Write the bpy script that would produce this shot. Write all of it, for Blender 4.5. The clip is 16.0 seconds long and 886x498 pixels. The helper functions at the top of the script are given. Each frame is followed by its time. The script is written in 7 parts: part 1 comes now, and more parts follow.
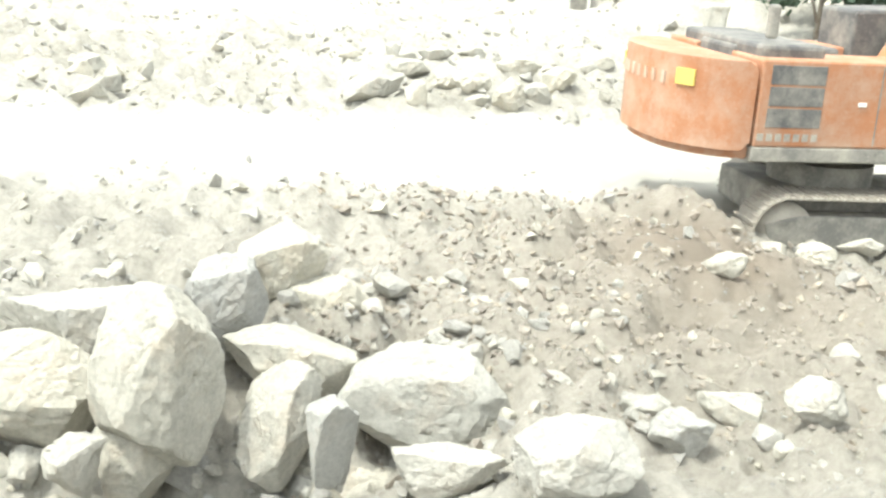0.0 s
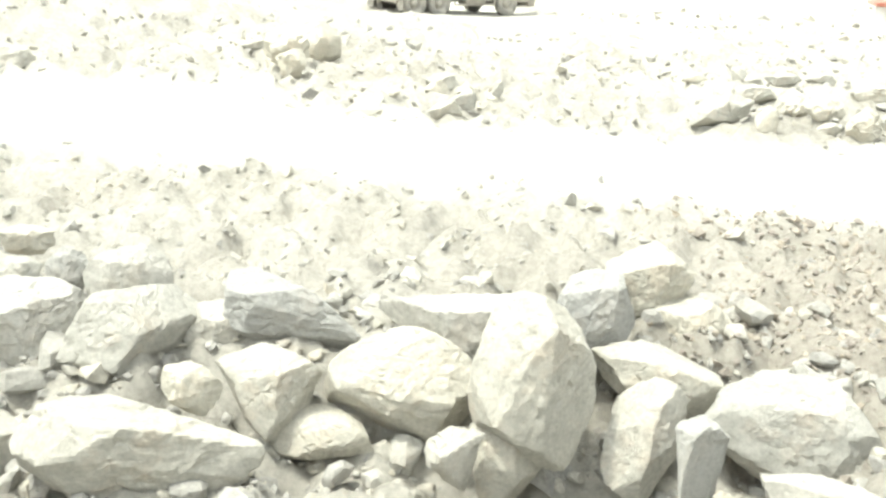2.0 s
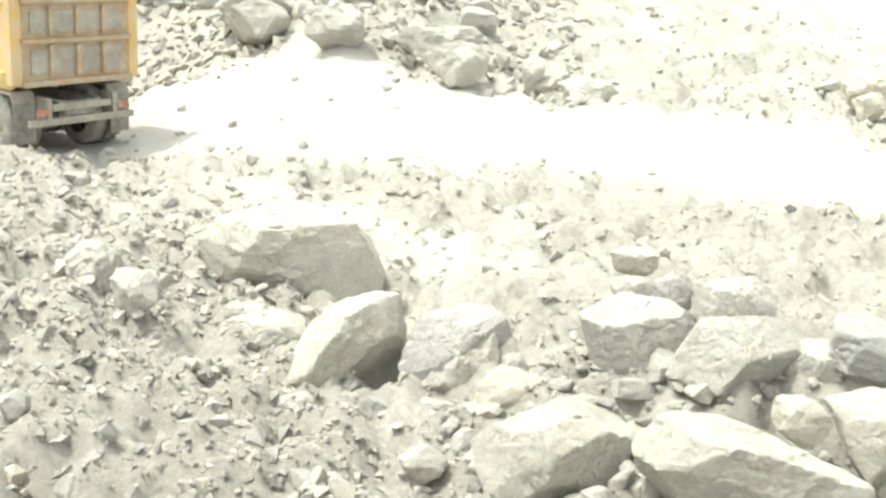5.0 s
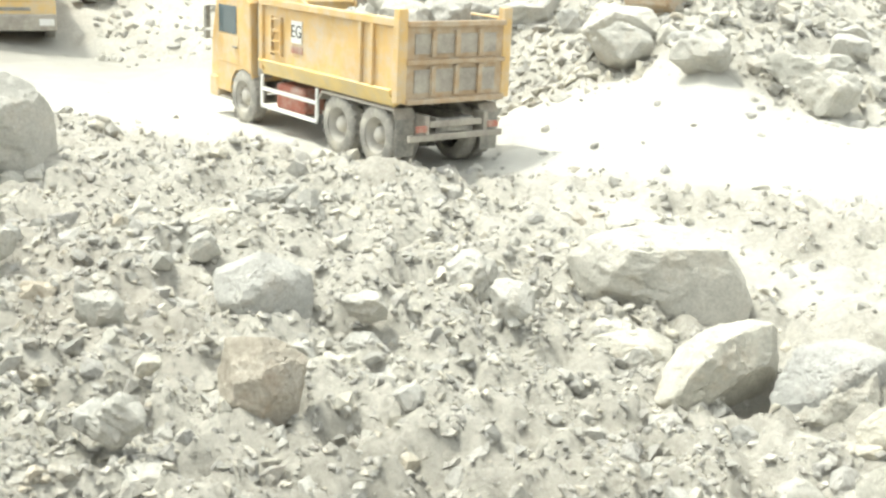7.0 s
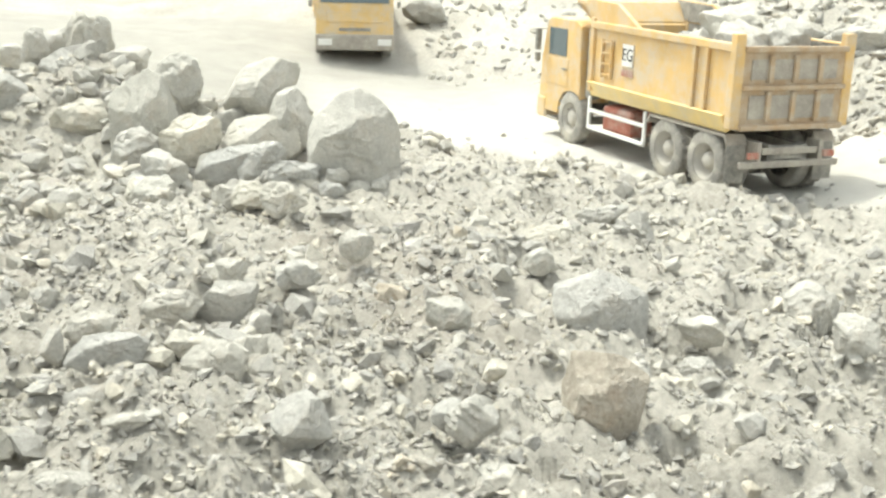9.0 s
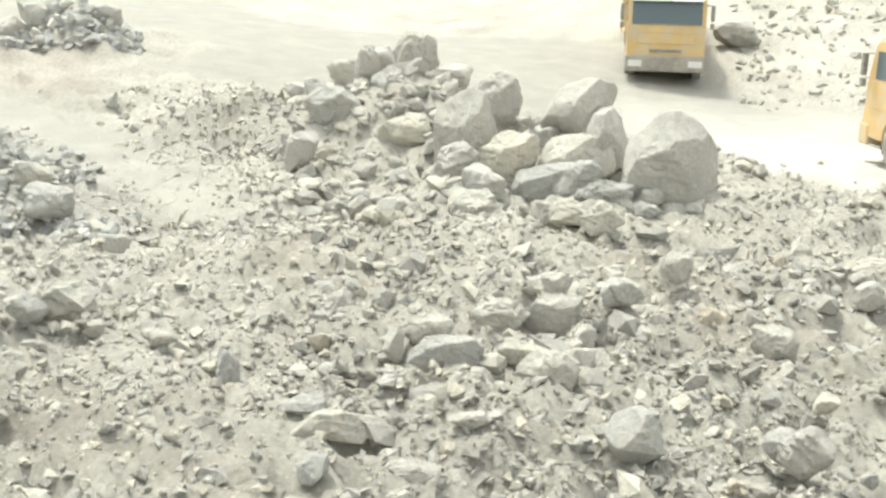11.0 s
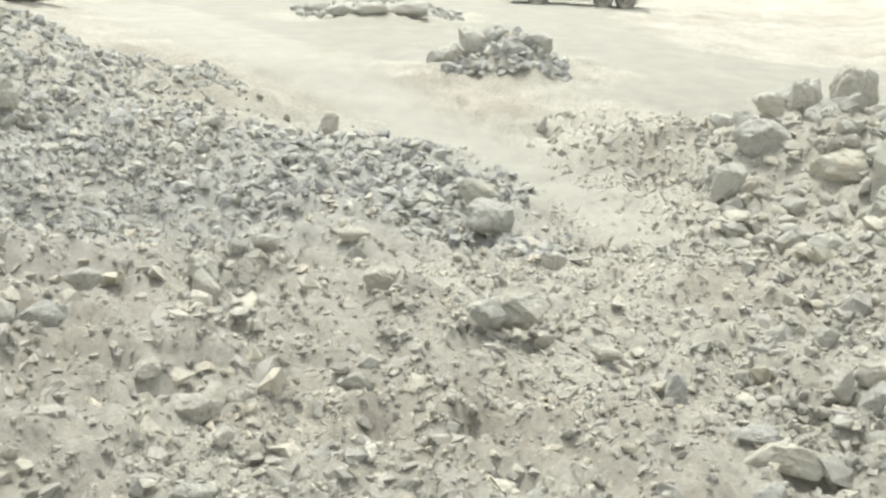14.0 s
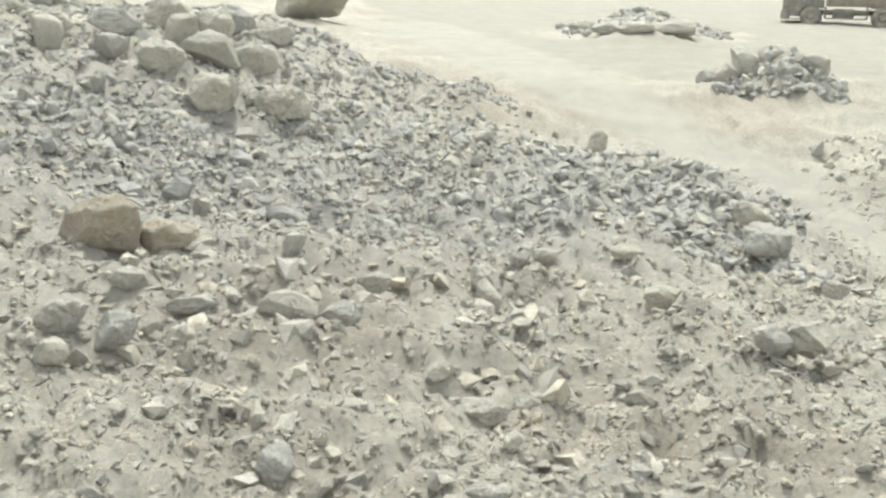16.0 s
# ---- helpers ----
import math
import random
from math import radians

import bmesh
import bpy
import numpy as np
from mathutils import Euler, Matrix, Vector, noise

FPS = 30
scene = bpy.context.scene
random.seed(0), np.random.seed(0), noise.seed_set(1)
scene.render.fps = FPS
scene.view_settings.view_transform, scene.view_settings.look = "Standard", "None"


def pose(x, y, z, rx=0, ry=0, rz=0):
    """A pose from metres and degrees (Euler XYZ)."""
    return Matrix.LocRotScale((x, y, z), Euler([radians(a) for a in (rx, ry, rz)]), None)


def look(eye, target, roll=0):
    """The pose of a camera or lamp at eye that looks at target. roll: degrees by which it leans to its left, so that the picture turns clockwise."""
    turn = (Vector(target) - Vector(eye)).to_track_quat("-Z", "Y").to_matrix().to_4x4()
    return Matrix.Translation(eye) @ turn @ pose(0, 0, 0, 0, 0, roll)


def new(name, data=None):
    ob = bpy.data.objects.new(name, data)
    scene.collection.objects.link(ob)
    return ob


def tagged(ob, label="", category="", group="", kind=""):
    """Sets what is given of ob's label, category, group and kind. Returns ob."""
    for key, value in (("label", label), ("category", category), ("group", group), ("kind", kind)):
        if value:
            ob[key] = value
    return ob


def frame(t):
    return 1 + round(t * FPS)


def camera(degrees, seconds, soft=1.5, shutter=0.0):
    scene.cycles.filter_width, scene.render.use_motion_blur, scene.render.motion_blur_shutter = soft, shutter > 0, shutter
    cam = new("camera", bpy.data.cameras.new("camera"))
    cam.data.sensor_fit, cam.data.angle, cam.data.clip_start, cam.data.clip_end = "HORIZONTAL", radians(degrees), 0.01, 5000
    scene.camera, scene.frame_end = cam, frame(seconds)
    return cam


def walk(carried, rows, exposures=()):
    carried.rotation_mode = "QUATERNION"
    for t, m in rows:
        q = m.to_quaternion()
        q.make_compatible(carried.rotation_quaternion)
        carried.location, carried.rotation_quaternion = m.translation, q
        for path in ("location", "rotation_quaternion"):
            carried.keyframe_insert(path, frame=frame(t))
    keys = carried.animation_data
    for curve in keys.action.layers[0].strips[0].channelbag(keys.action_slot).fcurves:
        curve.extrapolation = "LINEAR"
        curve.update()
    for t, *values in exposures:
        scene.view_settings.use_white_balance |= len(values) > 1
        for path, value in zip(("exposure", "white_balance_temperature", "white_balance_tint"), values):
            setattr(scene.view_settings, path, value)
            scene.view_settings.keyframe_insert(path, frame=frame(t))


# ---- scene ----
cam = camera(42.307, 16.0, soft=2.6)
# seconds, place, turn: the cab swings on a circle of 2.5 m round the slew ring
ROWS = [
    (0.0, -1.1406, 2.2224, 3.9512, 73.921, -3.641, 1.131),
    (0.5, -1.2806, 2.1450, 3.9556, 73.952, -3.509, 4.805),
    (1.0, -1.4214, 2.0546, 3.9605, 73.977, -3.330, 8.635),
    (1.5, -1.5607, 1.9512, 3.9661, 74.038, -3.184, 12.615),
    (2.0, -1.6964, 1.8347, 3.9722, 74.097, -2.969, 16.702),
    (2.5, -1.8284, 1.7035, 3.9791, 74.178, -2.764, 20.955),
    (3.0, -1.9523, 1.5602, 3.9864, 74.279, -2.554, 25.282),
    (3.5, -2.0652, 1.4077, 3.9942, 74.402, -2.364, 29.620),
    (4.0, -2.1653, 1.2486, 4.0021, 74.525, -2.130, 33.903),
    (4.5, -2.2524, 1.0841, 4.0103, 74.663, -1.998, 38.169),
    (5.0, -2.3266, 0.9144, 4.0186, 74.807, -1.912, 42.424),
    (5.5, -2.3876, 0.7408, 4.0271, 74.953, -1.833, 46.650),
    (6.0, -2.4352, 0.5652, 4.0356, 75.106, -1.747, 50.825),
    (6.5, -2.4695, 0.3892, 4.0440, 75.270, -1.641, 54.927),
    (7.0, -2.4908, 0.2148, 4.0523, 75.449, -1.499, 58.936),
    (7.5, -2.4996, 0.0438, 4.0604, 75.640, -1.369, 62.840),
    (8.0, -2.4970, -0.1213, 4.0682, 75.814, -1.393, 66.641),
    (8.5, -2.4840, -0.2809, 4.0756, 75.976, -1.322, 70.302),
    (9.0, -2.4610, -0.4386, 4.0829, 76.154, -1.264, 73.945),
    (9.5, -2.4281, -0.5941, 4.0900, 76.323, -1.249, 77.585),
    (10.0, -2.3856, -0.7463, 4.0970, 76.480, -1.260, 81.211),
    (10.5, -2.3339, -0.8944, 4.1037, 76.634, -1.287, 84.811),
    (11.0, -2.2736, -1.0378, 4.1101, 76.791, -1.316, 88.376),
    (11.5, -2.2054, -1.1756, 4.1163, 76.959, -1.336, 91.897),
    (12.0, -2.1298, -1.3071, 4.1221, 77.135, -1.353, 95.366),
    (12.5, -2.0491, -1.4300, 4.1274, 77.287, -1.416, 98.736),
    (13.0, -1.9671, -1.5407, 4.1322, 77.425, -1.459, 101.890),
    (13.5, -1.8817, -1.6437, 4.1367, 77.564, -1.467, 104.943),
    (14.0, -1.7910, -1.7418, 4.1408, 77.695, -1.515, 107.997),
    (14.5, -1.6960, -1.8343, 4.1447, 77.825, -1.574, 111.031),
    (15.0, -1.5938, -1.9236, 4.1484, 77.942, -1.590, 114.124),
    (15.5, -1.4843, -2.0091, 4.1518, 78.070, -1.659, 117.301),
    (16.0, -1.3680, -2.0899, 4.1551, 78.204, -1.718, 120.532),
]
EXPOSURES = [(0.0, 1.46, 6390, 3), (3.0, 1.50, 6560, 2), (4.5, 1.36, 6580, 2), (7.0, 1.36, 6530, 2), (9.0, 1.25, 6540, 3),
             (11.5, 1.11, 6560, 3), (12.5, 1.03, 6560, 3), (14.5, 0.89, 6560, 3), (16.0, 0.85, 6580, 3)]
walk(cam, [(t, pose(x, y, z, rx, ry, rz)) for t, x, y, z, rx, ry, rz in ROWS], EXPOSURES)

# ---- light ----
SUN_AZ, SUN_EL = 121.0, 66.0  # degrees, turning left from +y, and up
sky_world = bpy.data.worlds.new("sky")
scene.world = sky_world
sky_world.use_nodes = True
wn = sky_world.node_tree
sky = wn.nodes.new("ShaderNodeTexSky")
sky.sky_type = "NISHITA"
sky.sun_disc = False
sky.sun_elevation = radians(SUN_EL)
sky.sun_rotation = radians(-SUN_AZ)
sky.dust_density = 4.0
sky.air_density = 1.2
pale = wn.nodes.new("ShaderNodeHueSaturation")  # dust in the air bleaches the blue
pale.inputs["Saturation"].default_value = 0.12
wn.links.new(sky.outputs[0], pale.inputs["Color"])
wn.links.new(pale.outputs[0], wn.nodes["Background"].inputs[0])
wn.nodes["Background"].inputs[1].default_value = 0.162
sun_data = bpy.data.lights.new("sun", "SUN")
sun_data.energy, sun_data.angle, sun_data.color = 1.45, radians(1.5), (1.0, 0.95, 0.86)
sun = new("sun", sun_data)
sun_dir = Vector((-math.sin(radians(SUN_AZ)) * math.cos(radians(SUN_EL)), math.cos(radians(SUN_AZ)) * math.cos(radians(SUN_EL)), math.sin(radians(SUN_EL))))
sun.matrix_world = look(sun_dir * 200, (0, 0, 0))

# ---- noise ----
def lattice(ix, iy, iz, seed):
    h = (ix.astype(np.int64) * 374761393 + iy.astype(np.int64) * 668265263 + iz.astype(np.int64) * 2147483647 + seed * 1274126177) & 0xFFFFFFFF
    h = ((h ^ (h >> 13)) * 1274126177) & 0xFFFFFFFF
    return ((h ^ (h >> 16)) & 0xFFFF) / 65535.0


def vnoise(p, seed=0):
    """Smooth noise from -1 to 1 at the points p (n, 3)."""
    i = np.floor(p).astype(np.int64)
    f = p - i
    f = f * f * (3 - 2 * f)
    out = 0
    for dx in (0, 1):
        for dy in (0, 1):
            for dz in (0, 1):
                w = (f[:, 0] if dx else 1 - f[:, 0]) * (f[:, 1] if dy else 1 - f[:, 1]) * (f[:, 2] if dz else 1 - f[:, 2])
                out = out + w * lattice(i[:, 0] + dx, i[:, 1] + dy, i[:, 2] + dz, seed)
    return out * 2 - 1


def fbm(p, octaves, seed=0, gain=0.5):
    out, amp = 0, 1.0
    for k in range(octaves):
        out = out + amp * vnoise(p * 2.03 ** k + 17.3 * k, seed + k)
        amp *= gain
    return out


# ---- lie of the land: heights along rays from the slew ring ----
RANGES = np.array([0, 5, 9, 12, 16, 19, 22, 25, 30, 36, 50, 90, 400]) * 1.19
BEARINGS, PROFILES = [], []


def profile(bearing, *heights):
    BEARINGS.append(bearing)
    PROFILES.append(np.array([heights[0], *heights, heights[-1] + 12.0]) * 1.19)


profile(-60, -0.5, 0.0, 0.4, 0.6, 0.7, 0.8, 0.9, 1.1, 1.6, 3.0, 6)
profile(-30, -0.5, 0.0, 0.4, 0.6, 0.7, 0.8, 0.9, 1.1, 1.6, 3.0, 6)
profile(-14, -0.5, 0.0, 0.2, -0.28, 0.0, 0.4, 0.7, 0.9, 1.3, 2.2, 6)
profile(0, -0.5, 0.0, 0.3, 0.5, 0.55, 0.6, 0.7, 0.7, 0.7, 0.6, 2)
profile(15, -0.6, -0.4, 0.2, 0.42, 0.45, 0.45, 0.55, 0.5, 0.3, 0.0, 2)
profile(25, -0.65, -0.5, 0.0, 0.28, 0.35, 0.42, 0.65, 0.7, 0.5, 0.3, 3)
profile(33, -0.7, -0.62, -0.22, 0.05, 0.25, 0.4, 0.7, 1.2, 1.5, 2.4, 6)
profile(42, -0.8, -0.8, -0.6, -0.4, 0.0, 0.35, 0.9, 1.8, 2.8, 4.2, 7)
profile(49, -0.8, -0.9, -1.0, -0.9, -0.4, 0.2, 1.5, 3.0, 4.2, 6.0, 9)
profile(60, -0.7, -0.7, -0.6, -0.5, -0.45, -0.45, -0.4, -0.2, 2.5, 5.0, 8)
profile(75, -0.5, -0.38, -0.36, -0.16, -0.2, -0.15, -0.2, -0.1, 0.2, 3.5, 7)
profile(90, -0.4, -0.1, 0.0, -0.1, -0.1, -0.1, 0.1, 0.6, 1.0, 1.6, 4)
profile(103, -0.4, 0.0, -0.05, -0.37, -0.45, -0.45, -0.1, 0.6, 1.6, 2.4, 4.5)
profile(115, -0.4, -0.2, -0.08, -0.05, -0.2, -0.35, -0.1, 0.45, 1.5, 2.3, 4.5)
profile(125, -0.3, 0.0, 0.05, -0.02, 0.0, 0.4, 1.0, 1.3, 1.5, 2.3, 4.5)
profile(135, -0.2, 0.1, 0.2, 0.5, 0.95, 1.45, 2.05, 2.7, 3.2, 3.5, 5)
profile(155, 0.0, 0.3, 0.6, 1.2, 2.0, 2.6, 3.0, 3.5, 4.0, 4.5, 6)
profile(200, -0.4, 0.0, 0.2, 0.4, 0.6, 0.9, 1.2, 1.6, 2.0, 3.0, 6)
profile(300, -0.5, 0.0, 0.4, 0.6, 0.7, 0.8, 0.9, 1.1, 1.6, 3.0, 6)
PROFILES = np.array(PROFILES)


def smooth(a, b, x):
    u = np.clip((x - a) / (b - a), 0, 1)
    return u * u * (3 - 2 * u)


def polar(x, y):
    return np.hypot(x, y), (np.degrees(np.arctan2(-x, y)) + 60) % 360 - 60


def land(x, y):
    """Height of the bare ground without its small relief."""
    r, az = polar(x, y)
    k = np.clip(np.searchsorted(BEARINGS, az, side="right") - 1, 0, len(BEARINGS) - 2)
    b = np.array(BEARINGS, float)
    f = np.clip((az - b[k]) / (b[k + 1] - b[k]), 0, 1)
    j = np.clip(np.searchsorted(RANGES, r, side="right") - 1, 0, len(RANGES) - 2)
    g = np.clip((r - RANGES[j]) / (RANGES[j + 1] - RANGES[j]), 0, 1)
    low = PROFILES[k, j] * (1 - g) + PROFILES[k, j + 1] * g
    high = PROFILES[k + 1, j] * (1 - g) + PROFILES[k + 1, j + 1] * g
    # a tipped pad of crushed rock with a steep rim beside the path
    u, v = (x + 25.2) * -0.894 + (y + 11.4) * -0.447, (x + 25.2) * 0.447 + (y + 11.4) * -0.894
    pad = np.exp(-((u / 5.4) ** 2 + (v / 3.0) ** 2) ** 3)
    return low * (1 - f) + high * f + 0.5 * pad


def heap(x, y, cx, cy, height, along, across, turn):
    c, s = math.cos(radians(turn)), math.sin(radians(turn))
    u, v = (x - cx) * c + (y - cy) * s, -(x - cx) * s + (y - cy) * c
    return height * np.exp(-((u / along) ** 2 + (v / across) ** 2))


HEAPS = []


def add_heap(bearing, distance, height, along, across, turn=0.0):
    a = radians(bearing)
    HEAPS.append((-math.sin(a) * distance, math.cos(a) * distance, height, along, across, turn))


# heaps under the boulder piles and windrows
add_heap(81, 26.5, 0.35, 3.0, 2.0, -10)
add_heap(91.0, 30.4, 1.5, 2.4, 1.8, 0)
add_heap(85.5, 28.3, 0.7, 2.0, 1.6, 0)
add_heap(99.6, 31.6, 0.95, 2.3, 1.7, 20)
add_heap(106.3, 43.2, 1.2, 1.7, 1.3, 10)
add_heap(112, 66.0, 1.2, 6.0, 2.5, 20)
add_heap(64, 24.0, 0.25, 5.0, 1.2, 60)
add_heap(113, 17.5, 0.25, 2.0, 1.2, 30)
add_heap(-5.5, 15.0, 0.22, 1.4, 0.9, 10)
add_heap(-5.8, 17.0, 0.28, 1.0, 0.9, 10)
add_heap(94.6, 30.3, 0.75, 1.6, 1.3, 0)
add_heap(131, 33.0, 0.6, 3.0, 2.5, 0)
add_heap(13, 12.9, 0.40, 1.3, 0.8, 13)
add_heap(4, 10.6, -0.22, 2.0, 0.6, 4)
add_heap(17, 11.2, -0.55, 2.2, 0.75, 17)
add_heap(31, 12.0, -0.35, 2.6, 0.75, 31)
add_heap(22, 12.7, 0.30, 1.5, 0.8, 22)
add_heap(35, 13.2, 0.30, 2.2, 0.8, 35)
add_heap(129, 40.0, 1.0, 3.5, 3.5, 0)
add_heap(124, 19.0, 0.55, 2.8, 1.1, 124)
add_heap(128, 15.2, 0.30, 2.2, 0.5, 128)
add_heap(121, 16.4, 0.25, 1.6, 0.5, 116)
add_heap(131, 13.2, 0.22, 1.5, 0.45, 131)
add_heap(112, 13.6, 0.18, 1.5, 0.5, 100)
add_heap(133, 17.0, 0.40, 1.8, 1.0, 120)
add_heap(96, 20.0, 0.25, 2.4, 0.9, 70)

add_heap(-9.8, 43.0, 2.6, 2.6, 2.2, 0)

# haul roads: centre lines with half widths
ROADS = [
    [(30, 31, 3.0), (12, 24, 2.8), (1, 20, 2.6), (-3.5, 19.2, 2.4), (-7, 19.2, 2.4), (-12, 20.6, 2.4), (-16.5, 19.2, 2.4), (-20.5, 17.4, 2.5), (-25, 14.5, 3.0), (-31, 11.5, 3.5), (-38, 7, 5.0), (-46, 0, 8.0)],
    [(-11.0, 13.1, 0.05), (-12.2, 13.4, 0.09), (-13.9, 13.8, 0.13), (-15.7, 14.0, 0.17), (-17.3, 13.9, 0.20), (-19.1, 13.6, 0.21), (-21.3, 13.3, 0.22), (-23.9, 13.0, 0.23)],
    [(-38, 4, 4.0), (-43, -4, 6.5), (-50, -14, 9.0), (-64, -26, 14.0), (-110, -45, 30.0)],
    [(-23.4, -4.4, 0.3), (-24.6, -5.0, 0.6), (-27.0, -6.3, 0.9), (-29.6, -8.5, 1.0), (-33.1, -12.4, 1.2), (-35.6, -15.2, 1.6), (-41.7, -21.4, 2.2), (-57.8, -38, 3.0)],
    [(-7, 44, 2.0), (-11, 46, 3.0), (-18, 55, 4.0), (-30, 66, 4.0)],
]


def inside(line, x, y):
    """How far a point lies within the edge of a road."""
    best = np.full(len(x), -9.0)
    for (ax, ay, aw), (bx, by, bw) in zip(line[:-1], line[1:]):
        dx, dy = bx - ax, by - ay
        u = np.clip(((x - ax) * dx + (y - ay) * dy) / (dx * dx + dy * dy), 0, 1)
        best = np.maximum(best, (aw + (bw - aw) * u - np.hypot(x - ax - u * dx, y - ay - u * dy)))
    return best


def road_mask(x, y):
    """1 on the worn haul roads, falling to 0 at their ragged edges."""
    best = np.full(len(x), -9.0)
    for line in ROADS:
        best = np.maximum(best, inside(line, x, y))
    wob = vnoise(np.stack([x * 0.6, y * 0.6, x * 0], 1), 40) * 0.5
    for cx, cy, w in ((-41.5, -11.8, 4.0), (-61, -25, 6.0)):
        best = np.minimum(best, np.hypot(x - cx, y - cy) - w)
    return smooth(-0.9, 1.0, best + wob)


def relief(x, y):
    """Ground height with lumps, ruts and crumbs."""
    z = land(x, y)
    for h in HEAPS:
        z = z + heap(x, y, *h)
    r, az = polar(x, y)
    m = road_mask(x, y)
    p = np.stack([x, y, x * 0], 1)
    rough = (1 - 0.9 * m) * (1 - 0.25 * smooth(94, 104, az) * smooth(25, 20, r))
    near = np.clip(40 / (r + 5), 0, 1)
    clods = 1 - np.abs(fbm(p * 1.5, 3, 9))
    z = z + rough * (0.18 * fbm(p * 0.55, 3, 3) + 0.25 * (clods - 0.6) * near + 0.16 * fbm(p * 3.4, 3, 12) * near)
    z = z + rough * 0.03 * np.maximum(0, vnoise(p * 6.0, 21)) * (r < 40)
    return z + m * 0.02 * vnoise(p * np.array([0.8, 3.0, 1]), 31)


def spot(x, y):
    return float(relief(np.array([float(x)]), np.array([float(y)]))[0])


# ---- materials ----
def material(name, rough=0.9, metal=0.0):
    mat = bpy.data.materials.new(name)
    mat.use_nodes = True
    b = mat.node_tree.nodes["Principled BSDF"]
    b.inputs["Roughness"].default_value, b.inputs["Metallic"].default_value = rough, metal
    b.inputs["Specular IOR Level"].default_value = 0.25
    return mat, mat.node_tree, b


def noise_node(nt, scale, detail=6.0, rough=0.6, coord="Object"):
    tc = nt.nodes.new("ShaderNodeTexCoord")
    n = nt.nodes.new("ShaderNodeTexNoise")
    n.inputs["Scale"].default_value, n.inputs["Detail"].default_value, n.inputs["Roughness"].default_value = scale, detail, rough
    nt.links.new(tc.outputs[coord], n.inputs["Vector"])
    return n.outputs["Fac"]


def ramp(nt, fac, stops):
    r = nt.nodes.new("ShaderNodeValToRGB")
    while len(r.color_ramp.elements) < len(stops):
        r.color_ramp.elements.new(0.5)
    for e, (at, col) in zip(r.color_ramp.elements, stops):
        e.position, e.color = at, (*col, 1)
    nt.links.new(fac, r.inputs["Fac"])
    return r.outputs["Color"]


def blend(nt, fac, a, b, kind="MIX"):
    m = nt.nodes.new("ShaderNodeMix")
    m.data_type, m.blend_type = "RGBA", kind
    for value, sock in ((fac, m.inputs[0]), (a, m.inputs[6]), (b, m.inputs[7])):
        if isinstance(value, (int, float)):
            sock.default_value = value
        elif isinstance(value, tuple):
            sock.default_value = (*value, 1)
        else:
            nt.links.new(value, sock)
    return m.outputs[2]


def bump(nt, b, height, strength, distance):
    n = nt.nodes.new("ShaderNodeBump")
    n.inputs["Strength"].default_value, n.inputs["Distance"].default_value = strength, distance
    nt.links.new(height, n.inputs["Height"])
    nt.links.new(n.outputs[0], b.inputs["Normal"])


def rock_material(name, low, mid, high, stain, island=False):
    """Broken limestone: mottled tone, rusty seams, dusty pits."""
    mat, nt, b = material(name, 0.92)
    col = ramp(nt, noise_node(nt, 1.7, 8, 0.65), [(0.30, low), (0.5, mid), (0.72, high)])
    seam = ramp(nt, noise_node(nt, 0.9, 5, 0.7), [(0.56, (0, 0, 0)), (0.70, (1, 1, 1))])
    col = blend(nt, seam, col, blend(nt, 0.55, col, stain))
    fine = ramp(nt, noise_node(nt, 24, 6, 0.7), [(0.32, (0.62, 0.62, 0.62)), (0.62, (1.06, 1.06, 1.06))])
    col = blend(nt, 0.55, col, blend(nt, 1.0, col, fine, "MULTIPLY"))
    if island:
        g = nt.nodes.new("ShaderNodeNewGeometry")
        col = blend(nt, 1.0, col, ramp(nt, g.outputs["Random Per Island"], [(0.0, (0.78, 0.78, 0.80)), (0.6, (1, 1, 1)), (1.0, (1.15, 1.12, 1.05))]), "MULTIPLY")
    else:
        o = nt.nodes.new("ShaderNodeObjectInfo")
        col = blend(nt, 1.0, col, ramp(nt, o.outputs["Random"], [(0.0, (0.86, 0.87, 0.89)), (1.0, (1.08, 1.06, 1.02))]), "MULTIPLY")
    nt.links.new(col, b.inputs["Base Color"])
    h = blend(nt, 0.5, noise_node(nt, 3.2, 10, 0.72), noise_node(nt, 15, 8, 0.75))
    bump(nt, b, h, 1.0, 0.08)
    return mat


rock_pale = rock_material("pale_limestone", (0.42, 0.405, 0.352), (0.525, 0.508, 0.445), (0.61, 0.591, 0.522), (0.46, 0.37, 0.27))
rock_grey = rock_material("grey_limestone", (0.40, 0.391, 0.356), (0.49, 0.48, 0.438), (0.58, 0.567, 0.52), (0.38, 0.33, 0.26))
rock_ochre = rock_material("ochre_rock", (0.38, 0.335, 0.27), (0.47, 0.425, 0.35), (0.54, 0.51, 0.445), (0.40, 0.28, 0.17))
rubble_mat = rock_material("rubble", (0.385, 0.375, 0.336), (0.47, 0.457, 0.41), (0.555, 0.54, 0.488), (0.42, 0.36, 0.27), True)
rubble_grey = rock_material("blue_grey_rubble", (0.38, 0.38, 0.358), (0.47, 0.469, 0.442), (0.56, 0.556, 0.52), (0.33, 0.31, 0.27), True)
soil_clod_mat = rock_material("brown_soil_clods", (0.32, 0.285, 0.24), (0.41, 0.37, 0.315), (0.50, 0.465, 0.405), (0.26, 0.20, 0.15), True)
dirt_clod_mat = rock_material("dirt_clods", (0.44, 0.42, 0.37), (0.53, 0.51, 0.455), (0.61, 0.59, 0.53), (0.36, 0.30, 0.23), True)
TONES = {"pale": rock_pale, "grey": rock_grey, "ochre": rock_ochre}


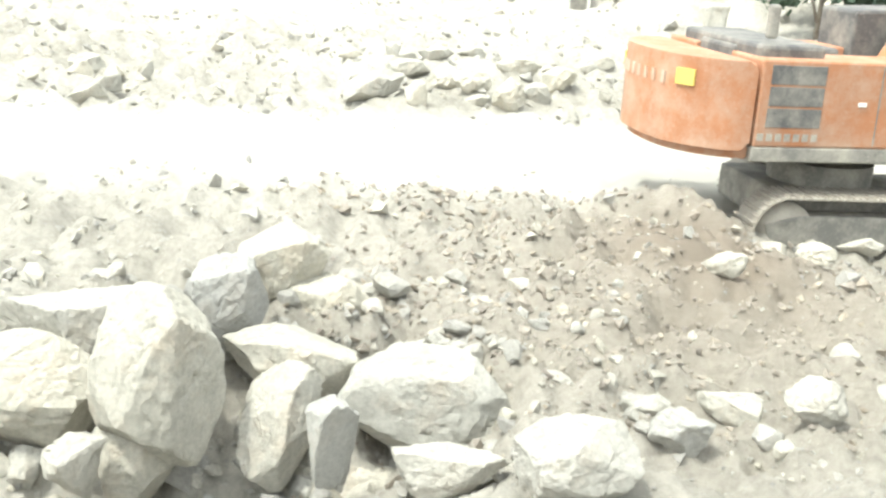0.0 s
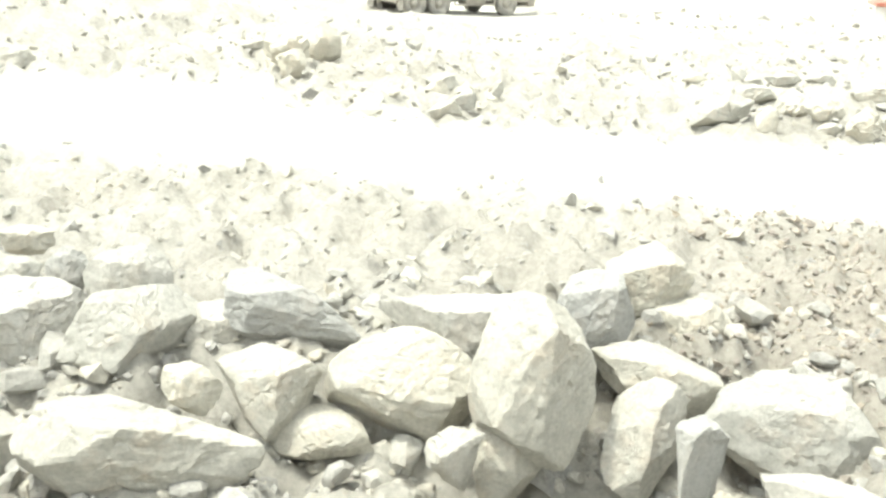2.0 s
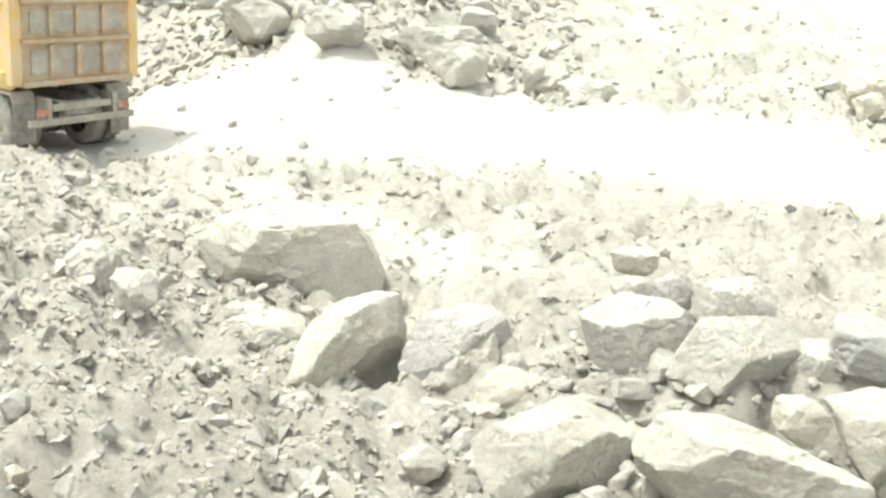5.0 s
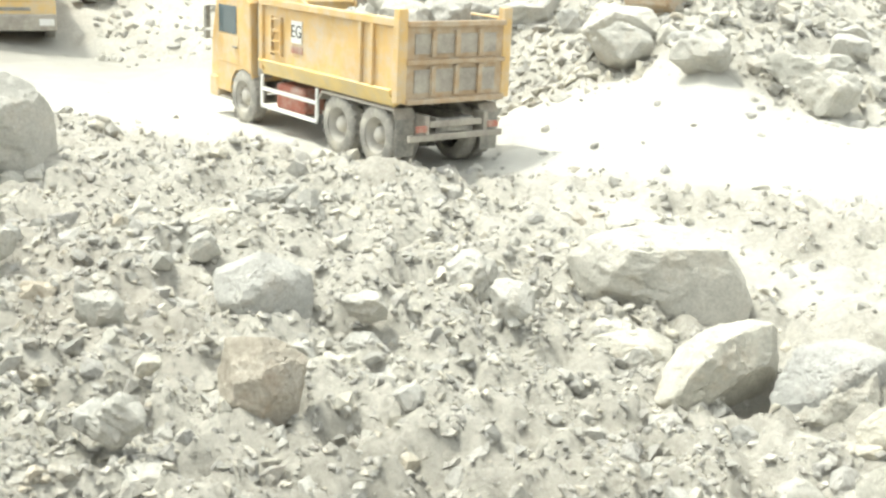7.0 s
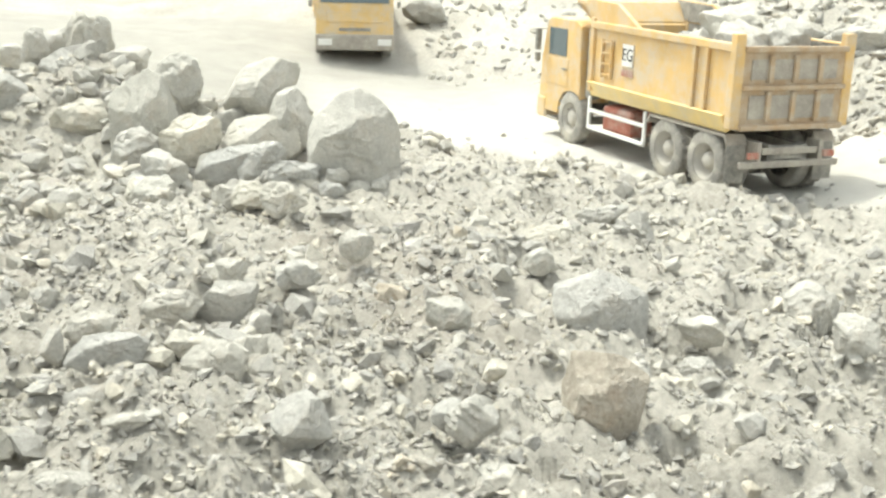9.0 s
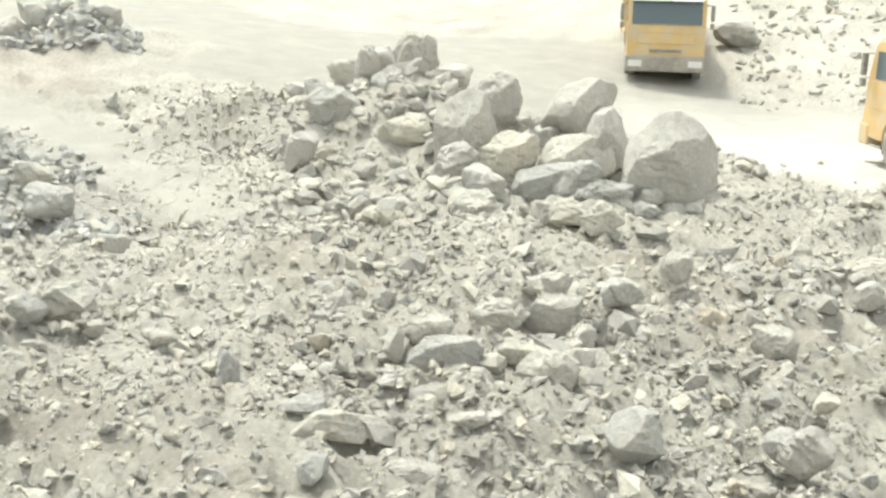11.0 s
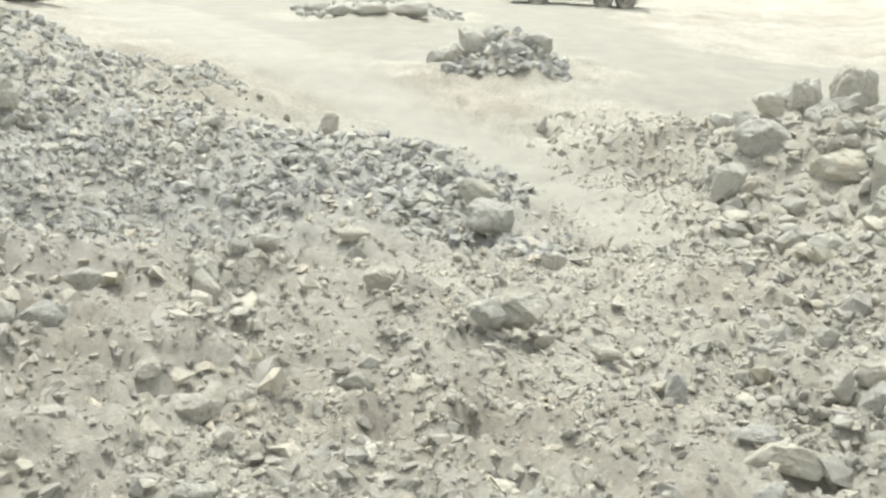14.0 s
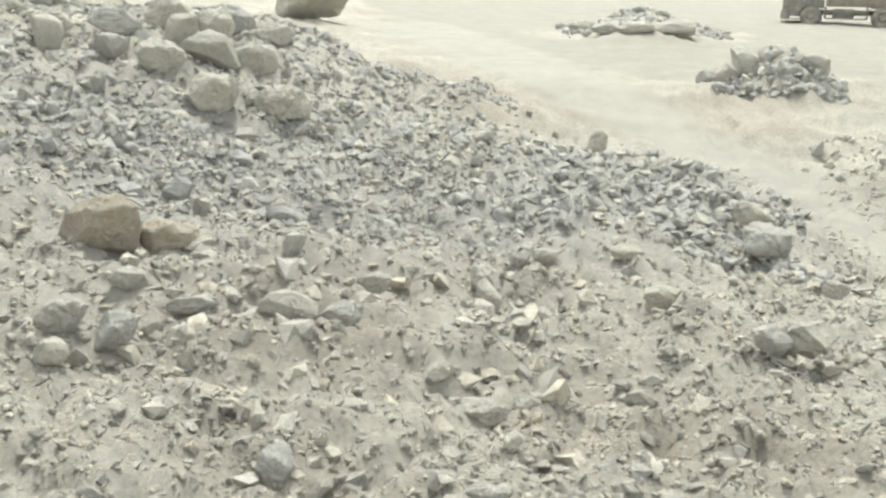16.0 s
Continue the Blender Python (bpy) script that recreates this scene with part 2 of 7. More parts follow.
def ground_material():
    mat, nt, b = material("quarry_ground", 0.95)
    dirt = ramp(nt, noise_node(nt, 0.35, 7, 0.6), [(0.3, (0.38, 0.36, 0.31)), (0.5, (0.45, 0.43, 0.375)), (0.7, (0.52, 0.50, 0.44))])
    crumbs = ramp(nt, noise_node(nt, 9, 8, 0.75), [(0.3, (0.55, 0.55, 0.55)), (0.6, (1.1, 1.1, 1.1))])
    dirt = blend(nt, 0.65, dirt, blend(nt, 1.0, dirt, crumbs, "MULTIPLY"))
    a = nt.nodes.new("ShaderNodeVertexColor")
    a.layer_name = "soil"
    sep = nt.nodes.new("ShaderNodeSeparateColor")
    nt.links.new(a.outputs["Color"], sep.inputs[0])
    dust = ramp(nt, noise_node(nt, 0.8, 5, 0.6), [(0.3, (0.315, 0.303, 0.266)), (0.7, (0.375, 0.361, 0.318))])
    lime = ramp(nt, noise_node(nt, 0.8, 5, 0.6), [(0.3, (0.50, 0.487, 0.435)), (0.7, (0.60, 0.585, 0.525))])
    dust = blend(nt, a.outputs["Alpha"], dust, lime)
    col = blend(nt, sep.outputs[1], dirt, blend(nt, 0.85, dirt, (0.25, 0.205, 0.16)))
    col = blend(nt, sep.outputs[2], col, blend(nt, 0.6, col, (0.34, 0.34, 0.335)))
    col = blend(nt, sep.outputs[0], col, dust)
    nt.links.new(col, b.inputs["Base Color"])
    h = blend(nt, 0.4, noise_node(nt, 7, 9, 0.78), noise_node(nt, 32, 6, 0.75))
    bump(nt, b, h, 1.0, 0.095)
    return mat


ground_mat = ground_material()


# ---- the ground: one sheet to the horizon, finer where the camera looks ----
def build_ground():
    az = np.radians(np.concatenate([np.arange(-32, 150, 0.3), np.arange(150, 328, 3.0)]))
    rr = np.concatenate([[0.02, 0.6, 1.2], 1.8 * 1.0095 ** np.arange(0, 410), [95, 105, 120, 150, 200, 300, 500, 900, 2000]])
    na, nr = len(az), len(rr)
    A, Q = np.meshgrid(az, rr)
    x, y = (-np.sin(A) * Q).ravel(), (np.cos(A) * Q).ravel()
    z = relief(x, y)
    i, j = np.meshgrid(np.arange(nr - 1), np.arange(na), indexing="ij")
    k = (j + 1) % na
    quads = np.stack([i * na + j, (i + 1) * na + j, (i + 1) * na + k, i * na + k], -1).reshape(-1, 4)
    me = mesh_from(np.stack([x, y, z], 1), quads, "ground", True)
    me.shade_smooth()
    # worn dust on roads (white lime on the haul road), brown subsoil round the digger with shade painted in by its
    # tracks, blue-grey fines by the rubble slope
    m = road_mask(x, y)
    p = np.stack([x, y, x * 0], 1)
    # the tight 0.8 patch deepens the brown soil for shade below the digger
    brown = 0.62 * np.exp(-(((x - 1.6) / 3.6) ** 2 + ((y - 13.6) / 2.9) ** 2)) + 0.8 * np.exp(-(((x - 1.9) / 1.2) ** 2 + ((y - 15.4) / 1.3) ** 2)) + 0.32 * np.exp(-(((x + 15.0) / 3.6) ** 2 + ((y + 10.6) / 2.2) ** 2)) + 0.3 * smooth(0.1, 0.6, fbm(p * 0.25, 3, 60)) * smooth(8, 2, y)
    grey = np.exp(-(((x + 25) / 5) ** 2 + ((y + 11) / 3.5) ** 2)) + np.exp(-(((x + 17) / 7) ** 2 + ((y + 17) / 7) ** 2))
    east = smooth(-23, -19, x)
    lime = smooth(-42, -30, x) * (east * smooth(11.6, 12.8, y) + (1 - east) * smooth(3, 7, y))
    lime = np.maximum(lime, 0.22 * smooth(-0.5, 0.5, inside(ROADS[3], x, y)))
    rgb = np.stack([m, np.clip(brown, 0, 1), np.clip(grey, 0, 1), lime], 1).astype(np.float32)
    att = me.color_attributes.new("soil", "FLOAT_COLOR", "POINT")
    att.data.foreach_set("color", rgb.ravel())
    me.materials.append(ground_mat)
    return tagged(new("ground", me), "dusty pale quarry floor of crushed limestone with worn haul roads", "ground", kind="structure")


def mesh_from(verts, faces, name, rounded=False):
    me = bpy.data.meshes.new(name)
    n = faces.shape[1]
    me.vertices.add(len(verts))
    me.vertices.foreach_set("co", np.asarray(verts, np.float32).ravel())
    me.loops.add(faces.size)
    me.loops.foreach_set("vertex_index", faces.ravel().astype(np.int32))
    me.polygons.add(len(faces))
    me.polygons.foreach_set("loop_start", np.arange(0, faces.size, n, dtype=np.int32))
    me.update(calc_edges=True)
    me.validate()
    if not rounded:
        me.shade_flat()
    return me


build_ground()


# ---- rocks ----
def sphere(level):
    bm = bmesh.new()
    bmesh.ops.create_icosphere(bm, subdivisions=level, radius=1)
    v = np.array([q.co for q in bm.verts])
    f = np.array([[q.index for q in face.verts] for face in bm.faces])
    bm.free()
    return v / np.linalg.norm(v, axis=1)[:, None], f


SPHERES = {k: sphere(k) for k in (1, 2, 3, 4, 5)}
SPHERES[0] = (np.array([[1, 0, 0], [-1, 0, 0], [0, 1, 0], [0, -1, 0], [0, 0, 1], [0, 0, -1]], float),
              np.array([[0, 2, 4], [2, 1, 4], [1, 3, 4], [3, 0, 4], [2, 0, 5], [1, 2, 5], [3, 1, 5], [0, 3, 5]]))


def rock_shape(level, seed, sharp=14.0, rough=0.05, cuts=()):
    """A block broken along flat faces, worn at the edges, filling a unit box."""
    rng = np.random.default_rng(seed)
    d, faces = SPHERES[level]
    n = rng.normal(size=(4, 3))
    n /= np.linalg.norm(n, axis=1)[:, None]
    off = rng.uniform(0.48, 0.85, 4)
    box = np.concatenate([np.eye(3), -np.eye(3)])
    tilt = np.array(Euler(rng.uniform(-0.8, 0.8, 3)).to_matrix())
    n, off = np.concatenate([n, box @ tilt.T]), np.concatenate([off, rng.uniform(0.55, 0.90, 6)])
    for bearing, up, dist in cuts:
        a, e = radians(bearing), radians(up)
        n = np.concatenate([n, [[math.sin(a) * math.cos(e), -math.cos(a) * math.cos(e), math.sin(e)]]])
        off = np.concatenate([off, [dist]])
    k = np.maximum(d @ n.T, 1e-3) / off
    r = 1 / (np.sum(k ** sharp, 1)) ** (1 / sharp)
    if level == 0:
        r = rng.uniform(0.6, 1.0, 6)
    if level > 2:
        # lesser breaks that chip the corners and edges
        for q in rng.integers(0, len(d), 11):
            nn = d[q] + rng.normal(size=3) * 0.28
            nn /= np.linalg.norm(nn)
            k = d @ nn
            if k[q] < 0.8:
                continue
            r = np.where(k > 0.15, np.minimum(r, k[q] * r[q] * rng.uniform(0.90, 0.99) / np.maximum(k, 0.15)), r)
    v = d * r[:, None]
    if level < 2:
        v = v * rng.uniform(0.72, 1.15, (len(v), 1)) + rng.normal(size=v.shape) * 0.14
    if rough:
        v = v * (1 + rough * fbm(v * 1.8 + seed % 97, 4 if level > 2 else 2, seed % 1000, 0.55)[:, None])
    lo, hi = v.min(0), v.max(0)
    return (v - (lo + hi) / 2) / (hi - lo), faces


def boulder(x, y, z, wide, deep, high, facing, seed, tone="pale", level=4, sunk=0.0, group="", cuts=(), label=""):
    """A boulder whose visible box is centred on (x, y, z); its foot runs on down by sunk."""
    v, f = rock_shape(level, seed, 90.0, 0.022, cuts)
    v = v * np.array([wide, deep, high])
    v[:, 2] = np.where(v[:, 2] < 0, v[:, 2] * (1 + sunk / (high / 2)), v[:, 2])
    # ledges along the bedding, then chips
    rng = np.random.default_rng(seed + 1)
    bed = rng.normal(size=3) * np.array([0.5, 0.5, 1.0])
    bed /= np.linalg.norm(bed)
    big = max(wide, high)
    u = v @ bed / big * rng.uniform(3.5, 7.0) + 0.5 * fbm(v / big * 2.2 + seed % 13, 3, seed % 700)
    saw = u - np.floor(u)
    saw = np.where(saw < 0.8, saw / 0.8, (1 - saw) / 0.2)
    out = v / np.linalg.norm(v, axis=1)[:, None]
    patch = smooth(-0.1, 0.35, vnoise(v / big * 2.6 + seed % 7, seed % 300))
    v = v + out * (0.05 * big * (saw ** 2 - 0.3) * patch)[:, None]
    v = v + out * (0.034 * min(1.0, big) * fbm(v * 5.5 + seed % 31, 5, seed % 500, 0.66))[:, None]
    me = mesh_from(v, f, "boulder", True)
    me.set_sharp_from_angle(angle=radians(9))
    me.materials.append(TONES[tone])
    ob = new("boulder", me)
    ob.matrix_world = pose(x, y, z, 0, 0, facing)
    size = "huge" if max(wide, high) > 1.6 else "large" if max(wide, high) > 0.9 else "small"
    look_of = {"pale": "cream-white limestone", "grey": "dusty grey limestone", "ochre": "ochre-stained brown"}[tone]
    return tagged(ob, label or f"{size} {look_of} boulder with broken flat faces on rubble", "boulder", group)


def block(x, y, z, wide, deep, high, facing, tilt, seed, tone, level, sunk, group, outline, fronts):
    """A block split along flat joints. outline: joints round its broad face (turn anticlockwise from its right side, reach);
    fronts: joints that shape the broad face (turn to the right, up, reach); reaches as shares of the half sizes."""
    rng = np.random.default_rng(seed)
    d, faces = SPHERES[level]
    n, off = [], []
    for turn, reach in outline:
        a, lean = radians(turn), rng.uniform(-0.05, 0.30)
        n.append((math.cos(a), lean, math.sin(a)))
        off.append(reach)
    if not fronts:
        fronts = ((rng.uniform(-40, -15), rng.uniform(25, 50), 0.62), (rng.uniform(20, 40), rng.uniform(-15, 10), 0.58))
    for turn, up, reach in fronts:
        a, e = radians(turn), radians(up)
        n.append((math.sin(a) * math.cos(e), -math.cos(a) * math.cos(e), math.sin(e)))
        off.append(reach)
    for k in range(4 if level > 4 else 8):
        q = rng.normal(size=3) * np.array([1.0, 0.7, 1.0])
        n.append(tuple(q / np.linalg.norm(q)))
        off.append(rng.uniform(0.86, 1.0) if level > 4 else rng.uniform(0.66, 0.95))
    n += [(0.0, 1.0, 0.0), (0.1, -1.0, 0.05)]
    off += [1.0, rng.uniform(0.75, 0.9)]
    k = np.maximum(d @ np.array(n).T, 1e-3) / np.array(off)
    r = 1 / np.sum(k ** 60.0, 1) ** (1 / 60.0)
    if level > 3:
        # small spalls off corners and edges
        for q in rng.integers(0, len(d), 22):
            nn = d[q] + rng.normal(size=3) * 0.2
            nn /= np.linalg.norm(nn)
            c = d @ nn
            if c[q] > 0.8:
                r = np.where(c > 0.15, np.minimum(r, c[q] * r[q] * rng.uniform(0.92, 0.99) / np.maximum(c, 0.15)), r)
    v = d * r[:, None]
    lo, hi = v.min(0), v.max(0)
    v = (v - (lo + hi) / 2) / (hi - lo) * np.array([wide, deep, high])
    big = max(wide, high)
    # the foot runs on straight down
    foot = np.clip(-v[:, 2] / (high / 2), 0, 1) * sunk
    v = v - foot[:, None] * np.array([0.0, math.sin(radians(tilt)), math.cos(radians(tilt))])
    out = v / np.linalg.norm(v, axis=1)[:, None]
    # hackly breaks: stepped ledges along the bedding in patches, then crumbling grain
    bed = rng.normal(size=3) * np.array([0.6, 0.6, 1.0])
    bed /= np.linalg.norm(bed)
    u = v @ bed / big * rng.uniform(4.0, 9.0) + 0.7 * fbm(v / big * 2.4 + seed % 13, 3, seed % 700)
    saw = u - np.floor(u)
    saw = np.where(saw < 0.75, saw / 0.75, (1 - saw) / 0.25)
    patch = smooth(0.0, 0.4, vnoise(v / big * 2.8 + seed % 7, seed % 300))
    v = v + out * ((0.011 if level > 4 else 0.03) * big * (saw ** 2 - 0.3) * patch)[:, None]
    crack = np.abs(fbm(v / big * 3.0 + seed % 19, 3, seed % 450))
    v = v - out * (0.012 * big * np.exp(-(crack / 0.035) ** 2))[:, None]
    v = v + out * ((0.012 if level > 4 else 0.035) * min(1.0, big) * fbm(v * (11.0 if level > 4 else 7.0) + seed % 31, 5, seed % 500, 0.68))[:, None]
    me = mesh_from(v, faces, "boulder", True)
    me.set_sharp_from_angle(angle=radians(11))
    me.materials.append(TONES[tone])
    ob = new("boulder", me)
    ob.matrix_world = pose(x, y, z, tilt, 0, facing)
    size = "huge" if big > 1.6 else "large" if big > 0.8 else "small"
    look_of = {"pale": "cream-white limestone", "grey": "dusty grey limestone", "ochre": "ochre-stained brown"}[tone]
    return tagged(ob, f"{size} {look_of} block with split flat faces in the rubble", "boulder", group)


# ---- boulders, pile by pile ----
block(-3.39, 10.83, 0.44, 1.08, 0.99, 1.17, 11, -21, 3007, "pale", 5, 0.35, "boulders along the road edge", ((38, 0.68), (-112, 0.83), (-68, 1.02), (-169, 0.96), (120, 0.99), (159, 0.97), (-5, 1.01), (78, 0.93)), ((-28, 12, 0.62), (50, -12, 0.55), (10, 70, 0.8),))
block(-3.06, 11.95, 0.53, 0.74, 0.70, 0.90, 8, -19, 3014, "grey", 5, 0.09, "boulders along the road edge", ((115, 0.87), (28, 0.8), (-42, 0.86), (-144, 0.88), (-81, 0.93), (173, 0.99), (61, 0.91), (-149, 0.89)), ((12, -18, 0.5), (0, 65, 0.6),))
block(-2.69, 12.83, 0.68, 0.89, 0.72, 0.78, 5, -17, 3021, "pale", 5, 0.08, "boulders along the road edge", ((-156, 0.8), (-42, 0.67), (98, 0.88), (127, 0.83), (-20, 0.78), (24, 1.12), (-106, 0.96)), ((-20, 45, 0.6), (40, -15, 0.6),))
block(-2.25, 12.75, 0.24, 1.03, 0.74, 0.78, 3, -19, 3028, "pale", 5, 0.08, "boulders along the road edge", ((-120, 0.63), (151, 0.81), (-9, 0.91), (52, 1.01), (95, 0.96), (-41, 1.01)), ((-10, 60, 0.55), (40, 0, 0.6), (-30, -20, 0.6),))
block(-2.44, 11.68, 0.11, 1.18, 0.68, 0.67, 5, -21, 3035, "pale", 5, 0.20, "boulders along the road edge", ((-131, 0.36), (90, 1.0), (45, 0.83), (-3, 1.01), (154, 1.07), (19, 0.87), (-111, 0.6)), ((-15, 55, 0.55), (30, -10, 0.6),))
block(-2.44, 11.17, -0.23, 0.69, 0.71, 1.04, 5, -24, 3042, "pale", 5, 0.10, "boulders along the road edge", ((-176, 0.97), (-43, 0.7), (59, 0.89), (87, 0.96), (-121, 1.01), (-63, 0.77), (163, 1.11), (0, 1.0)), ((-30, 25, 0.6), (45, -5, 0.55),))
block(-1.22, 11.51, -0.08, 1.51, 0.95, 0.97, 1, -23, 3049, "pale", 5, 0.10, "boulders along the road edge", ((-96, 0.93), (37, 0.81), (143, 0.78), (0, 1.0), (-122, 0.94), (165, 0.84), (75, 0.91), (-55, 1.22)), ((-5, 55, 0.6), (10, -10, 0.7), (50, 25, 0.7),))
block(-0.99, 10.33, -0.18, 0.93, 0.47, 0.44, -1, -27, 3056, "grey", 5, 0.04, "boulders along the road edge", ((-163, 0.79), (105, 0.83), (-58, 0.57), (-39, 0.58), (34, 1.0)), ((0, 40, 0.6), (20, -20, 0.6),))
block(-1.87, 11.19, -0.75, 1.08, 0.54, 0.42, 5, -28, 3063, "pale", 5, 0.04, "boulders along the road edge", ((10, 0.8), (-90, 1.0), (90, 1.0), (-170, 0.98), (159, 0.95)), ((0, 60, 0.6),))
block(-3.56, 10.72, -0.30, 0.67, 0.61, 0.71, 16, -26, 3070, "pale", 5, 0.21, "boulders along the road edge", ((-74, 0.82), (27, 0.91), (120, 0.86), (-152, 0.93), (-12, 0.97), (96, 0.94), (-180, 1.0)), ((-30, 40, 0.6), (45, 0, 0.6),))
block(-0.07, 9.86, 0.23, 0.97, 0.63, 0.64, -8, -26, 3077, "grey", 5, 0.06, "boulders along the road edge", ((-27, 0.82), (-90, 1.0), (-170, 0.95), (29, 0.95), (85, 0.98), (115, 0.99), (166, 1.01)), ((-20, 35, 0.65), (35, 5, 0.65),))
block(1.42, 11.46, 0.03, 0.59, 0.34, 0.33, -15, -22, 3084, "pale", 5, 0.00, "boulders along the road edge", ((-166, 0.73), (90, 1.0), (5, 0.92), (-82, 0.92)), ((0, 60, 0.5), (0, -20, 0.6),))
block(2.02, 11.07, 0.32, 0.52, 0.38, 0.40, -20, -21, 3091, "grey", 4, 0.04, "boulders along the road edge", ((85, 0.95), (-142, 0.68), (-30, 0.89), (146, 0.93), (11, 0.97), (-108, 0.81)), ((-30, 40, 0.6), (30, -5, 0.6),))
block(1.63, 10.92, 0.01, 0.28, 0.20, 0.21, -18, -23, 3098, "grey", 4, 0.00, "boulders along the road edge", ((68, 0.68), (-105, 0.79), (168, 0.86), (-14, 0.89)), ())
block(-4.55, 11.62, 0.06, 0.90, 0.62, 0.65, 20, -21, 3105, "grey", 5, 0.06, "boulders along the road edge", ((-9, 0.82), (113, 0.88), (-131, 0.32), (-135, 0.32), (90, 1.0)), ((0, 65, 0.6), (20, -10, 0.5),))
block(-4.50, 10.76, -0.63, 0.37, 0.34, 0.37, 22, -27, 3112, "pale", 4, 0.00, "boulders along the road edge", ((-90, 1.0), (-180, 1.0), (99, 0.9), (27, 0.89), (-14, 0.97)), ())
block(-4.67, 11.13, -0.09, 1.44, 0.99, 1.03, 18, -23, 3119, "pale", 5, 0.10, "boulders along the road edge", ((-131, 0.86), (-97, 0.93), (36, 0.61), (46, 0.62), (155, 0.97), (114, 0.97), (-51, 1.14), (-175, 0.98)), ((-20, 40, 0.6), (35, 20, 0.6), (0, -25, 0.75),))
block(-4.42, 11.78, 0.13, 1.35, 0.92, 0.96, 16, -20, 3126, "grey", 5, 0.10, "boulders along the road edge", ((-18, 0.65), (-137, 0.42), (97, 0.87), (136, 1.04)), ((0, 70, 0.5), (15, -10, 0.5),))
block(-5.96, 11.69, 0.29, 1.38, 0.79, 0.77, 24, -19, 3133, "grey", 5, 0.08, "boulders along the road edge", ((-134, 0.49), (43, 0.48), (-114, 0.57), (135, 0.91), (40, 0.49), (-16, 1.08)), ((0, 65, 0.55), (10, 0, 0.6),))
block(-7.32, 10.93, 0.07, 1.39, 0.87, 0.88, 32, -20, 3140, "pale", 5, 0.09, "boulders along the road edge", ((-76, 0.86), (0, 1.0), (125, 0.69), (68, 1.01), (155, 0.63), (161, 0.68), (-109, 1.1)), ((-20, 55, 0.5), (30, -5, 0.6),))
block(-6.61, 11.40, 0.11, 0.79, 0.46, 0.45, 28, -20, 3147, "grey", 5, 0.04, "boulders along the road edge", ((27, 0.67), (153, 0.62), (-68, 0.81), (-121, 1.02), (114, 0.82)), ((-40, 30, 0.5), (15, -15, 0.5),))
block(-6.29, 11.48, 0.18, 0.52, 0.39, 0.41, 26, -20, 3154, "grey", 4, 0.00, "boulders along the road edge", ((-144, 0.29), (51, 0.48), (-38, 0.91), (104, 1.09)), ((-20, 50, 0.6), (30, -20, 0.5),))
block(-5.74, 10.60, -0.07, 0.96, 0.69, 0.73, 25, -23, 3161, "pale", 5, 0.22, "boulders along the road edge", ((45, 0.68), (123, 0.87), (-69, 0.91), (-143, 0.65), (-149, 0.66), (0, 1.0)), ((-25, 45, 0.55), (40, -10, 0.5),))
block(-6.19, 10.02, 0.08, 0.50, 0.35, 0.36, 29, -23, 3168, "pale", 4, 0.12, "boulders along the road edge", ((38, 0.58), (-107, 0.73), (125, 0.85), (-153, 0.74), (-16, 1.05)), ((-20, 40, 0.6), (20, -20, 0.6),))
block(-6.36, 9.46, -0.34, 1.99, 1.02, 0.96, 28, -25, 3175, "pale", 5, 0.10, "boulders along the road edge", ((38, 0.74), (-46, 0.83), (-90, 1.0), (75, 0.85), (162, 0.96), (-159, 1.04), (-172, 0.99), (132, 1.03)), ((0, 60, 0.5), (5, -22, 0.5), (-50, 20, 0.7),))
block(-8.12, 9.05, -0.60, 1.60, 1.04, 1.06, 36, -25, 3182, "pale", 5, 0.27, "boulders along the road edge", ((86, 0.95), (-26, 0.77), (-160, 0.94), (-97, 0.98), (141, 1.09), (18, 1.04), (-180, 1.0), (-59, 0.93)), ((-5, 60, 0.5), (45, -15, 0.55), (-20, 5, 0.7),))
block(-5.25, 10.63, -0.46, 0.98, 0.50, 0.46, 19, -25, 3189, "pale", 5, 0.05, "boulders along the road edge", ((-64, 0.74), (-150, 0.81), (137, 0.8), (52, 0.69), (25, 0.76)), ((0, 55, 0.6),))
block(-8.35, 10.76, 0.11, 1.30, 0.82, 0.83, 32, -19, 3196, "grey", 5, 0.21, "boulders along the road edge", ((-76, 0.75), (-176, 0.98), (138, 0.94), (48, 0.82), (-42, 0.84), (77, 0.9), (12, 0.95)), ((-20, 50, 0.6), (20, -5, 0.55),))
block(-7.70, 11.51, 0.38, 0.88, 0.65, 0.69, 27, -17, 3203, "grey", 5, 0.19, "boulders along the road edge", ((107, 0.68), (-37, 0.46), (-57, 0.52), (-155, 0.96), (142, 0.71), (5, 1.05)), ((10, -10, 0.45), (0, 70, 0.6),))
block(-8.43, 11.53, 0.39, 0.43, 0.39, 0.43, 30, -17, 3210, "grey", 4, 0.13, "boulders along the road edge", ((-106, 0.69), (4, 0.93), (104, 0.76), (172, 0.93)), ((0, 0, 0.5), (0, 70, 0.6),))
block(-9.40, 12.21, 0.43, 0.61, 0.30, 0.24, 32, -15, 3217, "pale", 4, 0.12, "boulders along the road edge", ((-174, 0.88), (90, 1.0), (-83, 0.9), (4, 0.95)), ((0, 60, 0.5), (0, -10, 0.5),))
block(-8.67, 11.04, 0.47, 0.49, 0.26, 0.24, 32, -17, 3224, "pale", 4, 0.12, "boulders along the road edge", ((104, 0.73), (0, 1.0), (-99, 0.84), (-163, 0.81)), ((0, 60, 0.5),))
